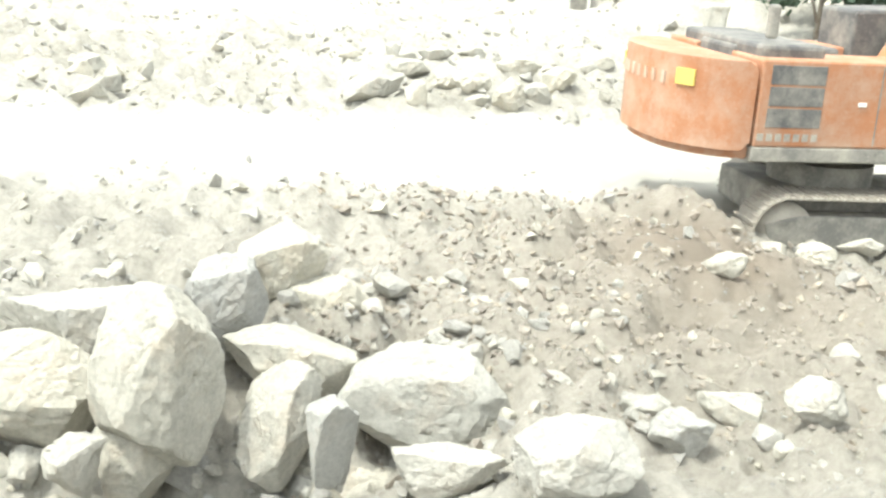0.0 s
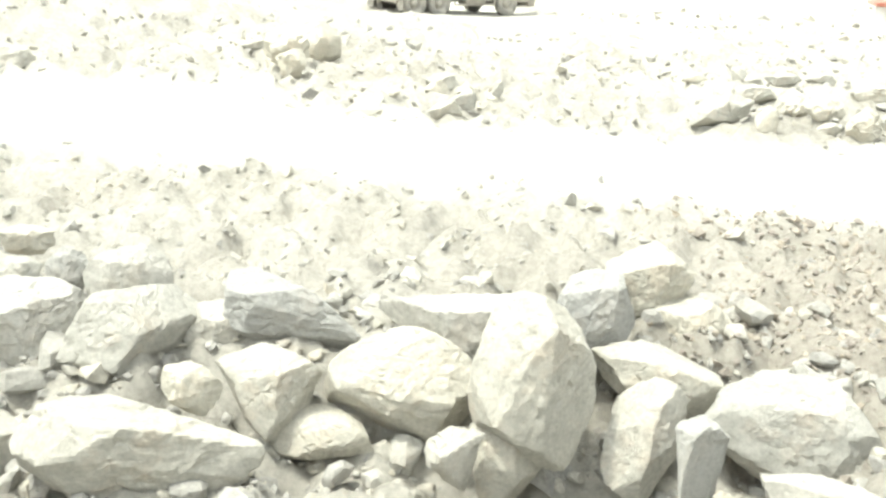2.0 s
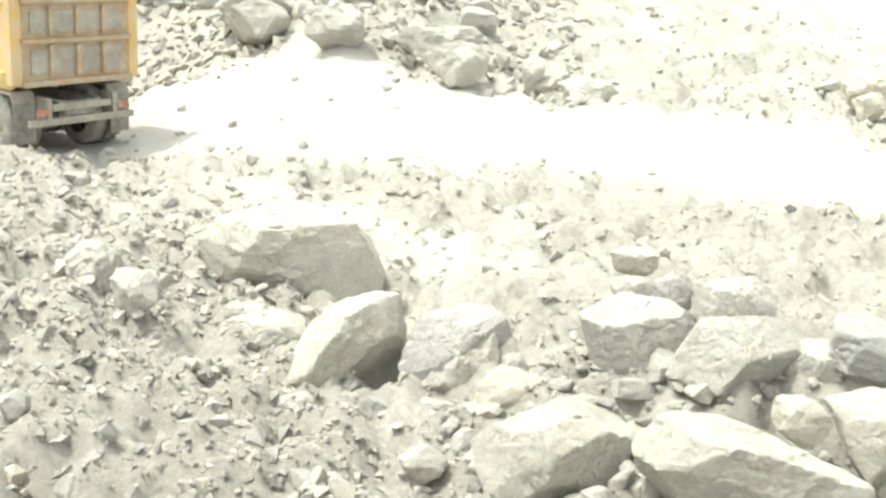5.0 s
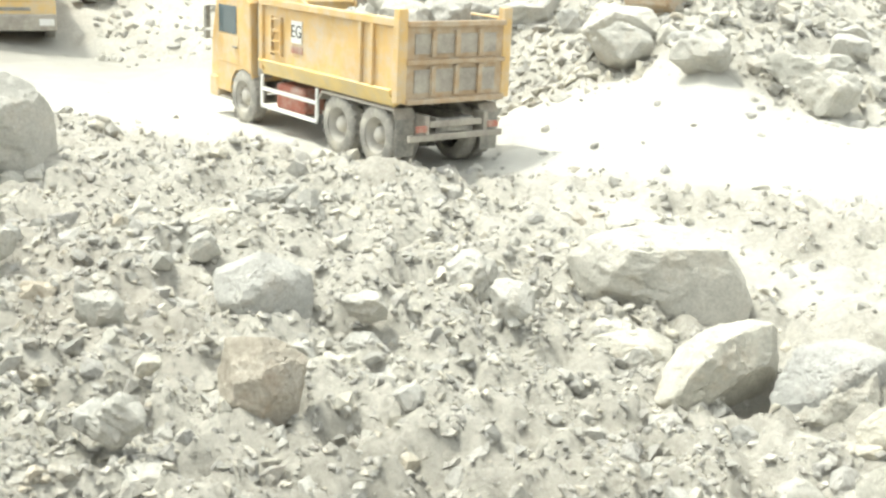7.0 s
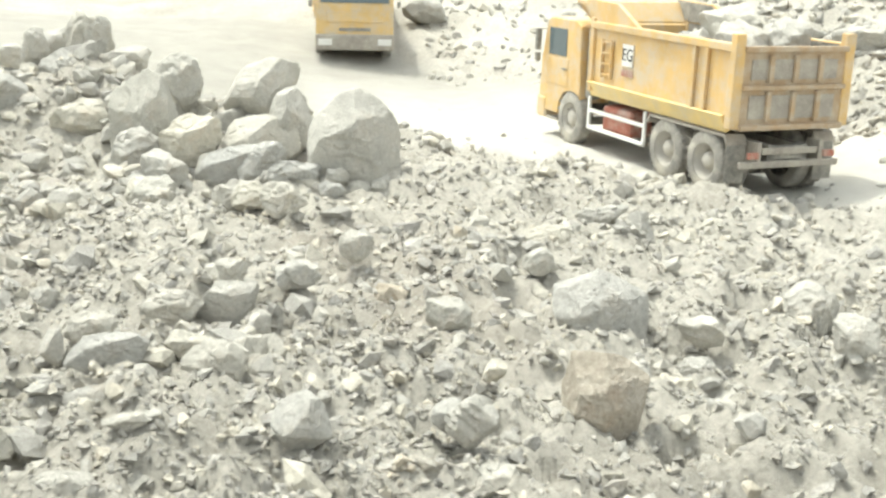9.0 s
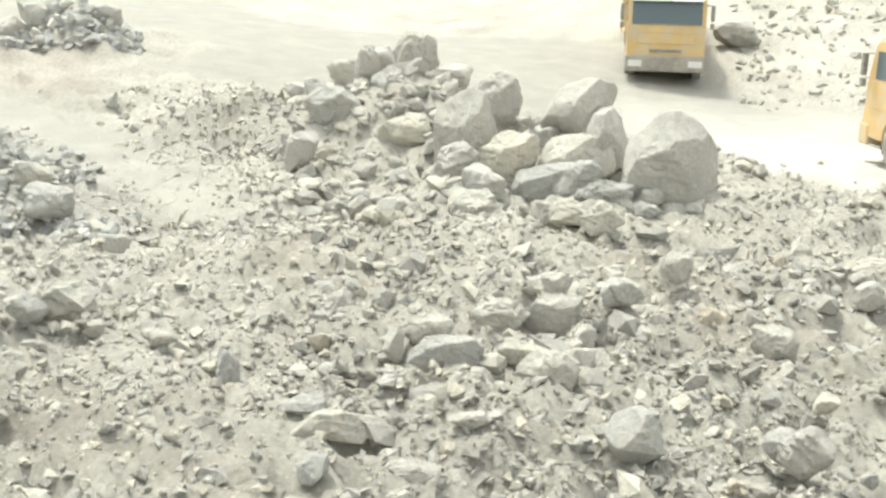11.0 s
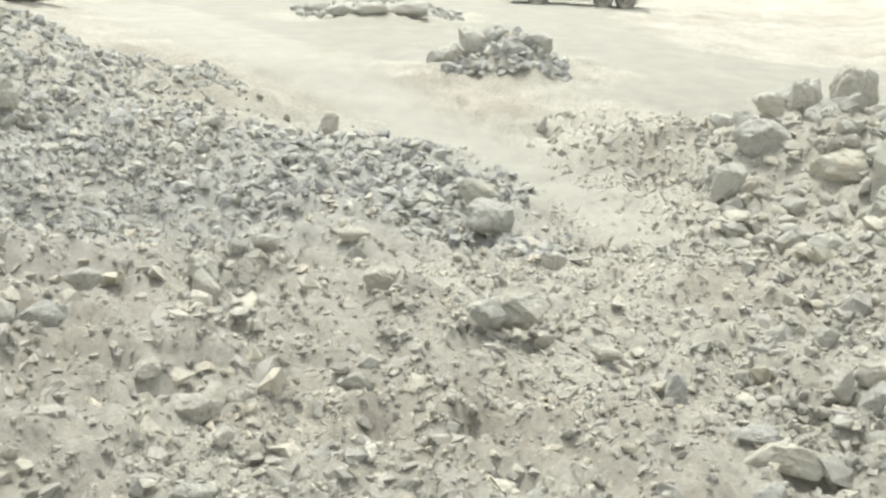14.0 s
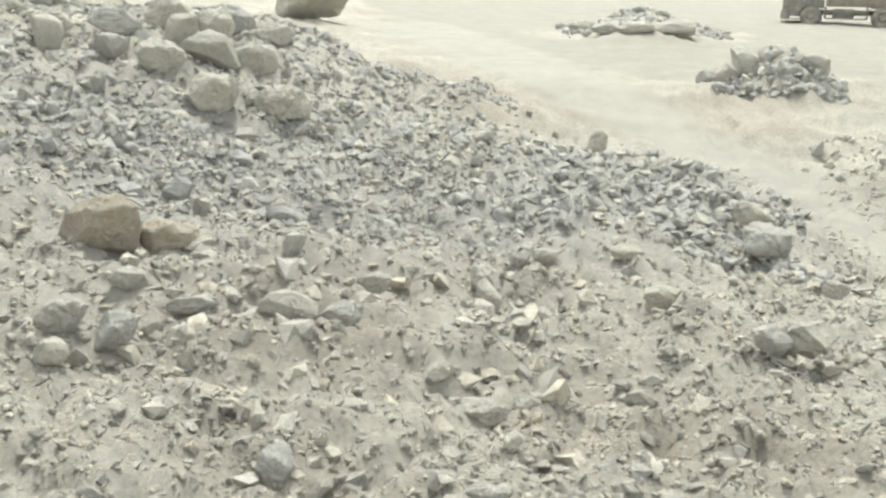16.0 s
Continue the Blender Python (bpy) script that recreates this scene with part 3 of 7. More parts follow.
block(-10.76, 10.59, -0.70, 1.34, 1.06, 1.14, 42, -20, 3231, "grey", 5, 0.28, "boulders along the road edge", ((-84, 0.93), (160, 0.83), (6, 0.96), (114, 0.85), (65, 0.97), (-43, 0.93), (-154, 1.03)), ((-10, 55, 0.6), (15, -5, 0.6),))
block(-11.87, 9.88, -0.72, 1.46, 1.16, 1.25, 47, -20, 3238, "pale", 5, 0.31, "boulders along the road edge", ((-90, 1.0), (154, 0.79), (-4, 0.95), (64, 0.99), (-134, 1.06), (88, 0.99), (-11, 0.98), (166, 0.84)), ((-65, 35, 0.55), (28, 2, 0.52), (0, 75, 0.75),))
block(-9.33, 9.89, -0.56, 0.78, 0.48, 0.48, 38, -22, 3245, "pale", 5, 0.12, "boulders along the road edge", ((-38, 0.48), (137, 0.17), (142, 0.18), (-82, 0.86), (32, 1.11)), ((-10, 55, 0.5),))
block(-10.20, 9.70, -1.14, 0.81, 0.47, 0.47, 42, -24, 3252, "pale", 5, 0.12, "boulders along the road edge", ((-180, 1.0), (101, 0.91), (-16, 0.83), (-67, 0.83), (49, 1.01), (-100, 1.02)), ((-10, 50, 0.6),))
block(-10.87, 9.45, -1.20, 0.45, 0.34, 0.36, 46, -23, 3259, "grey", 4, 0.00, "boulders along the road edge", ((-151, 0.73), (-6, 0.95), (125, 0.82), (-86, 0.98), (62, 0.88)), ((10, 0, 0.6),))
block(-13.34, 9.75, -0.99, 1.15, 0.69, 0.68, 52, -20, 3266, "pale", 5, 0.17, "boulders along the road edge", ((-17, 0.66), (102, 0.88), (-126, 0.71), (-180, 1.0), (-113, 0.78), (90, 1.0)), ((0, 60, 0.5),))
block(-14.65, 11.36, -0.44, 2.74, 1.47, 1.41, 47, -15, 3273, "grey", 5, 0.35, "boulders along the road edge", ((-96, 0.91), (46, 0.65), (16, 0.78), (175, 0.98), (147, 1.08), (90, 1.0), (-153, 0.97), (-119, 0.93)), ((0, 66, 0.72), (8, -8, 0.5), (-50, 10, 0.6),))
block(-10.66, 10.53, -0.70, 1.20, 0.86, 0.91, 38, -20, 3280, "grey", 5, 0.23, "boulders along the road edge", ((-64, 0.82), (0, 1.0), (116, 0.79), (69, 1.02), (152, 0.82), (-114, 0.99), (-164, 1.0)), ((-10, 50, 0.6), (20, 0, 0.6),))
block(-13.47, 9.70, -1.06, 0.97, 0.59, 0.60, 49, -19, 3287, "pale", 5, 0.15, "boulders along the road edge", ((-166, 0.73), (-7, 0.93), (90, 1.0), (-134, 0.66), (62, 0.92), (-72, 0.97)), ((-20, 50, 0.6), (30, 0, 0.6),))
boulder(-3.87, 10.17, -0.16, 0.49, 0.42, 0.33, 14, 275, "grey", sunk=0.31, group="boulders along the road edge")
boulder(3.56, 16.65, 0.10, 0.39, 0.29, 0.23, -18, 352, level=3, sunk=0.10, group="boulders along the road edge")
boulder(2.94, 16.00, 0.26, 0.34, 0.29, 0.25, -16, 366, level=3, sunk=0.09, group="boulders along the road edge")
boulder(2.76, 12.57, 0.20, 0.29, 0.25, 0.19, -21, 380, "grey", level=3, sunk=0.07, group="boulders along the road edge")
boulder(0.66, 11.21, 0.10, 0.46, 0.27, 0.21, -11, 387, level=3, sunk=0.07, group="boulders along the road edge")
boulder(0.34, 11.55, 0.13, 0.21, 0.18, 0.23, -9, 401, level=3, sunk=0.05, group="boulders along the road edge")
boulder(0.87, 10.77, 0.11, 0.53, 0.34, 0.26, -13, 408, "grey", sunk=0.09, group="boulders along the road edge")
boulder(2.86, 11.68, 0.16, 0.32, 0.27, 0.22, -23, 422, level=3, sunk=0.08, group="boulders along the road edge")
boulder(1.71, 10.70, 0.04, 0.19, 0.16, 0.14, -19, 429, level=3, sunk=0.08, group="boulders along the road edge")
boulder(2.10, 10.87, 0.07, 0.15, 0.13, 0.13, -21, 436, level=3, sunk=0.10, group="boulders along the road edge")
boulder(-1.93, 10.39, 0.16, 0.42, 0.36, 0.41, 1, 464, "grey", sunk=0.42, group="boulders along the road edge")
boulder(-9.34, 8.55, -0.96, 0.47, 0.38, 0.29, 43, 611, level=3, sunk=0.06, group="boulders along the road edge")
block(-12.75, 4.38, -0.30, 0.92, 0.86, 1.05, 68, -21, 3301, "ochre", 5, 0.11, "blocks in the rubble", ((-74, 0.87), (-173, 0.94), (19, 0.94), (82, 0.97), (98, 1.01), (-21, 0.95), (-126, 0.99), (166, 1.07)), ((-25, 25, 0.65), (40, 5, 0.6), (0, -20, 0.75), (-70, 0, 0.7),))
block(-15.56, 5.57, -0.20, 1.27, 0.97, 1.04, 68, -17, 3308, "grey", 5, 0.10, "blocks in the rubble", ((79, 0.92), (-1, 0.99), (-156, 0.72), (-105, 0.88), (117, 1.04), (-162, 0.75), (-61, 1.05), (29, 0.99)), ((-35, 30, 0.55), (35, 5, 0.55), (5, -25, 0.65),))
block(-20.69, 7.82, -0.14, 0.88, 0.46, 0.44, 67, -12, 3315, "grey", 4, 0.04, "blocks in the rubble", ((159, 0.57), (3, 0.94), (-90, 1.0), (90, 1.0)), ((10, -5, 0.5),))
block(-20.12, 7.52, -0.59, 0.86, 0.60, 0.62, 67, -14, 3322, "pale", 4, 0.06, "blocks in the rubble", ((95, 0.91), (172, 0.89), (5, 0.97), (-105, 0.93), (-55, 0.89)), ((-10, 60, 0.5), (10, 0, 0.5),))
block(-19.99, 6.50, -0.35, 0.88, 0.44, 0.39, 70, -13, 3329, "pale", 4, 0.04, "blocks in the rubble", ((-79, 0.83), (-4, 0.94), (80, 0.92), (152, 0.79), (-165, 1.02)), ((-10, 60, 0.6),))
block(-20.10, 8.31, -0.39, 0.60, 0.61, 0.88, 65, -13, 3336, "grey", 4, 0.09, "blocks in the rubble", ((28, 0.67), (167, 0.88), (-113, 0.8), (83, 0.92), (-52, 0.97)), ((30, 0, 0.5),))
block(-15.59, 8.70, -0.37, 0.72, 0.66, 0.76, 56, -16, 3343, "grey", 4, 0.08, "blocks in the rubble", ((-165, 0.79), (-90, 1.0), (56, 0.77), (-10, 0.94), (110, 0.98)), ((-20, 45, 0.6), (35, 0, 0.6),))
block(-14.18, 8.43, -0.31, 0.58, 0.51, 0.56, 54, -17, 3350, "grey", 4, 0.04, "blocks in the rubble", ((97, 0.86), (0, 1.0), (-55, 0.82), (-129, 0.78), (-173, 0.9)), ((15, -5, 0.5),))
block(-13.46, 5.92, -0.83, 0.71, 0.39, 0.37, 61, -21, 3357, "grey", 4, 0.04, "blocks in the rubble", ((105, 0.72), (-151, 0.64), (2, 0.98), (-70, 0.88)), ((-10, 60, 0.55), (10, -5, 0.5),))
block(-13.87, 5.69, -0.68, 0.67, 0.35, 0.33, 63, -20, 3364, "pale", 4, 0.00, "blocks in the rubble", ((124, 0.72), (34, 0.72), (-45, 0.85), (-101, 0.94), (-169, 0.94)), ((-10, 60, 0.6),))
block(-12.99, 2.98, -0.50, 0.53, 0.41, 0.44, 74, -23, 3371, "grey", 4, 0.00, "blocks in the rubble", ((-122, 0.45), (26, 0.71), (96, 0.96), (-167, 0.77), (-25, 1.09)), ((10, -10, 0.5), (-40, 50, 0.6),))
block(-14.16, 6.29, -0.65, 0.55, 0.42, 0.45, 61, -20, 3378, "grey", 4, 0.00, "blocks in the rubble", ((43, 0.68), (-119, 0.58), (115, 0.91), (-152, 0.62), (-22, 0.96)), ((20, -10, 0.5),))
block(-13.60, 0.51, 0.21, 0.60, 0.34, 0.34, 87, -19, 3385, "grey", 4, 0.02, "blocks in the rubble", ((23, 0.81), (-100, 0.91), (151, 0.89), (90, 1.0), (-38, 0.97), (-167, 0.97)), ((-30, 40, 0.6), (30, -10, 0.55),))
block(-15.53, 7.06, -0.62, 0.54, 0.37, 0.38, 61, -17, 3392, "grey", 4, 0.00, "blocks in the rubble", ((-122, 0.4), (36, 0.7), (100, 0.96), (-150, 0.47), (-10, 1.02)), ((20, -15, 0.5),))
block(-13.82, 9.90, -0.99, 0.83, 0.57, 0.60, 49, -18, 3399, "pale", 4, 0.06, "blocks in the rubble", ((15, 0.7), (-112, 0.54), (100, 0.91), (-170, 0.85)), ((-20, 60, 0.5),))
block(-13.03, 9.64, -0.99, 0.43, 0.38, 0.43, 47, -19, 3406, "grey", 4, 0.00, "blocks in the rubble", ((-112, 0.68), (143, 0.6), (45, 0.71), (-18, 0.95)), ((10, -10, 0.5),))
block(-14.12, -0.58, 0.15, 0.87, 0.44, 0.42, 91, -19, 3413, "grey", 5, 0.04, "blocks in the rubble", ((170, 0.92), (57, 0.91), (-19, 0.8), (107, 0.92), (-59, 0.79), (-149, 1.06), (-96, 1.01)), ((0, -20, 0.5), (0, 60, 0.55),))
block(-16.20, 0.18, -0.04, 0.76, 0.45, 0.45, 87, -17, 3420, "grey", 4, 0.04, "blocks in the rubble", ((144, 0.54), (-34, 0.79), (16, 0.98), (-90, 1.0), (105, 0.78), (-147, 1.08)), ((-15, 55, 0.5), (10, -20, 0.6),))
block(-16.25, 0.85, 0.04, 0.80, 0.47, 0.47, 85, -16, 3427, "grey", 5, 0.12, "blocks in the rubble", ((152, 0.44), (-22, 0.55), (105, 0.71), (-54, 0.63), (-95, 1.02)), ((-15, 55, 0.5), (20, -20, 0.6),))
block(-15.00, -0.76, 0.20, 0.62, 0.32, 0.31, 91, -17, 3434, "grey", 4, 0.11, "blocks in the rubble", ((-37, 0.44), (148, 0.53), (68, 0.93), (-117, 0.98)), ((0, 50, 0.5),))
block(-16.16, 1.76, 0.31, 0.49, 0.32, 0.33, 81, -15, 3441, "grey", 4, 0.00, "blocks in the rubble", ((47, 0.63), (-129, 0.68), (141, 0.74), (-42, 0.78)), ((15, -10, 0.5),))
block(-16.41, 2.96, -0.15, 0.46, 0.41, 0.46, 76, -16, 3448, "ochre", 4, 0.00, "blocks in the rubble", ((7, 0.87), (84, 0.92), (-87, 0.98), (166, 0.9), (-138, 0.94)), ((20, 5, 0.5), (-40, 30, 0.6),))
block(-16.27, 3.51, -0.31, 0.48, 0.38, 0.41, 74, -17, 3455, "pale", 4, 0.00, "blocks in the rubble", ((-40, 0.7), (45, 0.77), (-109, 0.92), (172, 0.9), (121, 0.82)), ((-10, 55, 0.6),))
block(-11.98, 1.08, 0.10, 0.56, 0.51, 0.58, 81, -22, 3462, "grey", 5, 0.00, "blocks in the rubble", ((51, 0.73), (-86, 0.98), (170, 0.89), (-8, 0.97), (126, 0.87), (-121, 1.0)), ((-30, 40, 0.6), (35, 10, 0.6),))
block(-13.29, 0.43, 0.31, 0.67, 0.34, 0.32, 85, -19, 3469, "grey", 5, 0.12, "blocks in the rubble", ((25, 0.65), (-120, 0.7), (158, 0.84), (78, 0.88), (-58, 1.02)), ((-20, 40, 0.6), (30, -10, 0.55),))
block(-11.45, 2.69, -0.41, 0.69, 0.35, 0.33, 71, -25, 3476, "grey", 5, 0.00, "blocks in the rubble", ((15, 0.72), (-90, 1.0), (-176, 0.99), (90, 1.0), (154, 0.93)), ((-10, 50, 0.6),))
block(-16.97, 0.98, 0.23, 0.44, 0.29, 0.29, 84, -15, 3483, "grey", 4, 0.12, "blocks in the rubble", ((-133, 0.5), (61, 0.71), (-28, 0.76), (138, 0.91)), ())
block(-19.96, 6.54, -0.34, 0.95, 0.50, 0.48, 68, -13, 3490, "pale", 4, 0.05, "blocks in the rubble", ((14, 0.82), (108, 0.76), (-72, 0.89), (-135, 0.85), (153, 0.8)), ((-10, 60, 0.6),))
block(-15.57, 8.77, -0.45, 0.62, 0.58, 0.70, 55, -16, 3497, "grey", 4, 0.07, "blocks in the rubble", ((-132, 0.75), (80, 0.9), (156, 0.87), (-56, 0.83), (13, 0.9)), ((-30, 30, 0.6),))
block(-14.85, 8.97, -0.56, 0.56, 0.48, 0.53, 53, -17, 3504, "grey", 4, 0.00, "blocks in the rubble", ((-129, 0.74), (84, 0.94), (6, 0.95), (155, 0.85), (-59, 0.89)), ((15, 0, 0.5),))
block(-12.04, -0.42, 0.22, 0.44, 0.22, 0.17, 90, -22, 3511, "grey", 4, 0.00, "blocks in the rubble", ((-148, 0.62), (-44, 0.62), (117, 0.84), (46, 0.8)), ())
block(-17.76, 2.78, 0.32, 0.47, 0.34, 0.36, 78, -14, 3518, "grey", 4, 0.12, "blocks in the rubble", ((-124, 0.65), (138, 0.67), (42, 0.67), (-37, 0.87)), ())
block(-13.62, -2.85, 0.12, 0.25, 0.28, 0.45, 97, -19, 3525, "grey", 4, 0.02, "blocks in the rubble", ((16, 0.75), (132, 0.77), (-76, 0.96), (-109, 0.96), (171, 0.89), (50, 0.74)), ((10, -5, 0.5),))
block(-13.05, -6.30, -0.04, 0.38, 0.22, 0.22, 114, -19, 3532, "grey", 4, 0.00, "blocks in the rubble", ((45, 0.57), (146, 0.73), (-126, 0.74), (-48, 0.81)), ((0, -15, 0.5),))
block(-16.37, -5.24, 0.06, 0.60, 0.42, 0.44, 105, -15, 3539, "grey", 4, 0.00, "blocks in the rubble", ((9, 0.89), (166, 0.83), (93, 0.96), (-112, 0.93), (-71, 0.95)), ((-20, 30, 0.6), (20, 0, 0.5),))
block(-15.43, -5.47, 0.34, 0.37, 0.22, 0.23, 107, -15, 3546, "grey", 3, 0.12, "blocks in the rubble", ((146, 0.69), (-32, 0.72), (-121, 0.73), (57, 0.75)), ((0, -10, 0.5),))
block(-15.18, -5.49, 0.17, 0.29, 0.19, 0.19, 107, -16, 3553, "grey", 3, 0.00, "blocks in the rubble", ((-117, 0.69), (143, 0.64), (-24, 0.8), (55, 0.79)), ((0, -10, 0.5),))
block(-12.26, -1.68, 0.07, 0.80, 0.40, 0.31, 91, -22, 3560, "pale", 5, 0.03, "blocks in the rubble", ((128, 0.37), (-119, 0.75), (14, 0.89), (-47, 0.91)), ((0, 60, 0.5),))
block(-11.44, -0.95, -0.03, 0.51, 0.26, 0.24, 87, -24, 3567, "grey", 4, 0.00, "blocks in the rubble", ((-90, 1.0), (3, 0.94), (151, 0.69), (71, 0.87), (-148, 1.06)), ((-10, 40, 0.6),))
block(-16.19, 1.70, 0.31, 0.50, 0.31, 0.31, 78, -15, 3574, "grey", 4, 0.04, "blocks in the rubble", ((164, 0.7), (-80, 0.81), (12, 0.84), (83, 0.94)), ((15, 0, 0.5),))
block(-14.42, 0.92, -0.03, 0.71, 0.39, 0.38, 79, -18, 3581, "grey", 5, 0.04, "blocks in the rubble", ((-48, 0.65), (155, 0.72), (107, 0.79), (24, 0.93), (-122, 0.92)), ((10, -15, 0.5),))
block(-14.77, -1.15, 0.10, 0.26, 0.25, 0.32, 89, -18, 3588, "grey", 3, 0.12, "blocks in the rubble", ((68, 0.74), (-112, 0.74), (160, 0.81), (-20, 0.81)), ())
block(-16.92, -1.32, 0.03, 0.38, 0.23, 0.23, 90, -15, 3595, "grey", 3, 0.12, "blocks in the rubble", ((50, 0.64), (-130, 0.64), (141, 0.78), (-39, 0.78)), ())
block(-12.23, -7.25, -0.08, 0.34, 0.22, 0.23, 120, -20, 3602, "grey", 4, 0.00, "blocks in the rubble", ((-121, 0.51), (47, 0.5), (146, 0.83), (-24, 1.02)), ())
block(-18.22, -7.89, -0.16, 0.28, 0.22, 0.23, 112, -14, 3609, "grey", 3, 0.00, "blocks in the rubble", ((-115, 0.66), (62, 0.7), (154, 0.78), (-19, 0.86)), ())
block(-11.37, -1.79, 0.03, 0.29, 0.27, 0.29, 92, -24, 3616, "grey", 4, 0.00, "blocks in the rubble", ((117, 0.6), (-58, 0.67), (-150, 0.79), (16, 0.92)), ((0, 45, 0.6),))
block(-12.58, -2.00, 0.14, 0.49, 0.25, 0.20, 93, -21, 3623, "grey", 4, 0.00, "blocks in the rubble", ((146, 0.47), (-102, 0.82), (-11, 0.95), (48, 0.81)), ((0, 45, 0.6),))
block(-13.26, -0.78, 0.10, 0.29, 0.16, 0.16, 87, -20, 3630, "grey", 3, 0.11, "blocks in the rubble", ((140, 0.49), (29, 0.66), (-115, 0.82), (-54, 0.93)), ())
block(-15.39, 1.12, 0.00, 0.33, 0.25, 0.26, 79, -17, 3637, "grey", 3, 0.06, "blocks in the rubble", ((-106, 0.75), (152, 0.65), (-8, 0.93), (67, 0.85)), ())
block(-14.25, 0.27, 0.14, 0.55, 0.31, 0.31, 82, -18, 3644, "pale", 4, 0.03, "blocks in the rubble", ((-43, 0.6), (-143, 0.68), (54, 0.75), (132, 0.82)), ((0, 55, 0.6),))
boulder(-12.20, 2.73, -0.08, 0.52, 0.44, 0.45, 74, 660, "grey", sunk=0.08, group="blocks in the rubble")
boulder(-14.79, 6.61, -0.28, 0.60, 0.48, 0.37, 61, 688, "grey", level=3, sunk=0.06, group="blocks in the rubble")
boulder(-17.18, 1.86, 0.03, 0.57, 0.48, 0.38, 82, 702, "grey", level=3, sunk=0.07, group="blocks in the rubble")
boulder(-13.69, 3.48, -0.17, 0.28, 0.24, 0.18, 72, 716, level=3, sunk=0.09, group="blocks in the rubble")
boulder(-12.22, 5.79, -0.45, 0.37, 0.31, 0.26, 59, 744, "grey", level=3, sunk=0.06, group="blocks in the rubble")
boulder(-17.69, 5.53, -0.05, 0.51, 0.43, 0.36, 70, 772, level=3, sunk=0.08, group="blocks in the rubble")
boulder(-17.30, 1.90, 0.02, 0.52, 0.44, 0.36, 78, 1003, "grey", level=3, sunk=0.07, group="blocks in the rubble")
boulder(-15.21, -4.92, 0.39, 0.60, 0.51, 0.40, 106, 1010, sunk=0.06, group="blocks in the rubble")
boulder(-14.85, -5.30, 0.43, 0.47, 0.40, 0.35, 108, 1017, "grey", level=3, sunk=0.05, group="blocks in the rubble")
boulder(-12.41, 2.59, -0.14, 0.37, 0.32, 0.33, 70, 1087, "grey", level=3, sunk=0.05, group="blocks in the rubble")
boulder(-14.89, -3.83, 0.08, 0.41, 0.23, 0.18, 102, 1094, "grey", level=3, sunk=0.08, group="blocks in the rubble")
boulder(-20.53, -5.72, -0.13, 0.44, 0.31, 0.24, 104, 1101, "grey", level=3, sunk=0.08, group="blocks in the rubble")
boulder(-15.24, 3.40, -0.04, 0.55, 0.47, 0.41, 71, 1108, sunk=0.05, group="blocks in the rubble")
boulder(-19.22, 3.20, -0.00, 0.31, 0.26, 0.31, 76, 1115, "grey", level=3, sunk=0.08, group="blocks in the rubble")
block(-31.22, -0.84, 2.36, 1.13, 1.03, 1.17, 89, -3, 3651, "grey", 4, 0.12, "boulder pile by the yard", ((-110, 0.77), (58, 0.71), (24, 0.75), (172, 0.97), (-40, 1.02), (117, 1.01), (-134, 0.81)), ((-40, 30, 0.6), (25, 5, 0.6),))
block(-30.92, -2.05, 2.01, 0.63, 0.67, 1.05, 92, -4, 3658, "grey", 4, 0.11, "boulder pile by the yard", ((-76, 0.83), (-163, 0.82), (18, 0.76), (73, 0.86), (129, 0.99)), ((10, 0, 0.6),))
block(-30.38, -1.37, 1.55, 1.25, 1.02, 1.11, 90, -5, 3665, "grey", 4, 0.11, "boulder pile by the yard", ((-74, 0.78), (125, 0.69), (162, 0.75), (-18, 0.83), (51, 0.92), (-138, 1.16)), ((-30, 40, 0.6), (30, 0, 0.6),))
block(-30.37, -0.10, 1.66, 1.31, 0.92, 0.97, 88, -5, 3672, "grey", 4, 0.10, "boulder pile by the yard", ((-62, 0.59), (129, 0.34), (151, 0.39), (0, 1.0), (-81, 0.83), (66, 1.19)), ((10, -10, 0.45), (0, 75, 0.6),))
block(-28.18, 1.03, 1.64, 1.08, 0.94, 1.04, 85, -5, 3679, "grey", 4, 0.31, "boulder pile by the yard", ((-136, 0.48), (11, 0.82), (55, 0.72), (110, 1.0), (-80, 1.04), (-166, 0.81)), ((-30, 40, 0.6), (25, 0, 0.6),))
block(-26.70, 0.25, 0.99, 1.45, 1.42, 1.90, 87, -7, 3686, "pale", 5, 0.19, "boulder pile by the yard", ((-56, 0.41), (118, 0.92), (175, 0.96), (67, 0.89), (-159, 1.05), (33, 0.93)), ((-20, 30, 0.6), (30, -10, 0.6),))
block(-25.71, -0.00, 0.38, 0.94, 0.60, 0.61, 87, -9, 3693, "grey", 4, 0.14, "boulder pile by the yard", ((-45, 0.54), (164, 0.77), (109, 0.78), (33, 0.96), (-110, 1.03)), ((10, -15, 0.5),))
block(-25.83, 1.09, 0.54, 1.26, 1.04, 1.14, 84, -9, 3700, "pale", 4, 0.11, "boulder pile by the yard", ((-40, 0.52), (144, 0.61), (106, 0.73), (-128, 0.89), (13, 1.06)), ((-25, 50, 0.5), (30, -10, 0.55),))
block(-24.80, 0.53, 0.14, 0.90, 0.82, 0.92, 86, -10, 3707, "grey", 4, 0.09, "boulder pile by the yard", ((-120, 0.36), (46, 0.72), (116, 0.9), (-136, 0.37), (0, 1.0)), ((10, -10, 0.5),))
block(-27.68, 2.76, 1.40, 1.71, 1.30, 1.40, 81, -6, 3714, "grey", 5, 0.14, "boulder pile by the yard", ((-55, 0.49), (156, 0.81), (-150, 0.99), (110, 0.88), (14, 1.0), (75, 1.01)), ((-35, 45, 0.6), (20, -15, 0.55),))
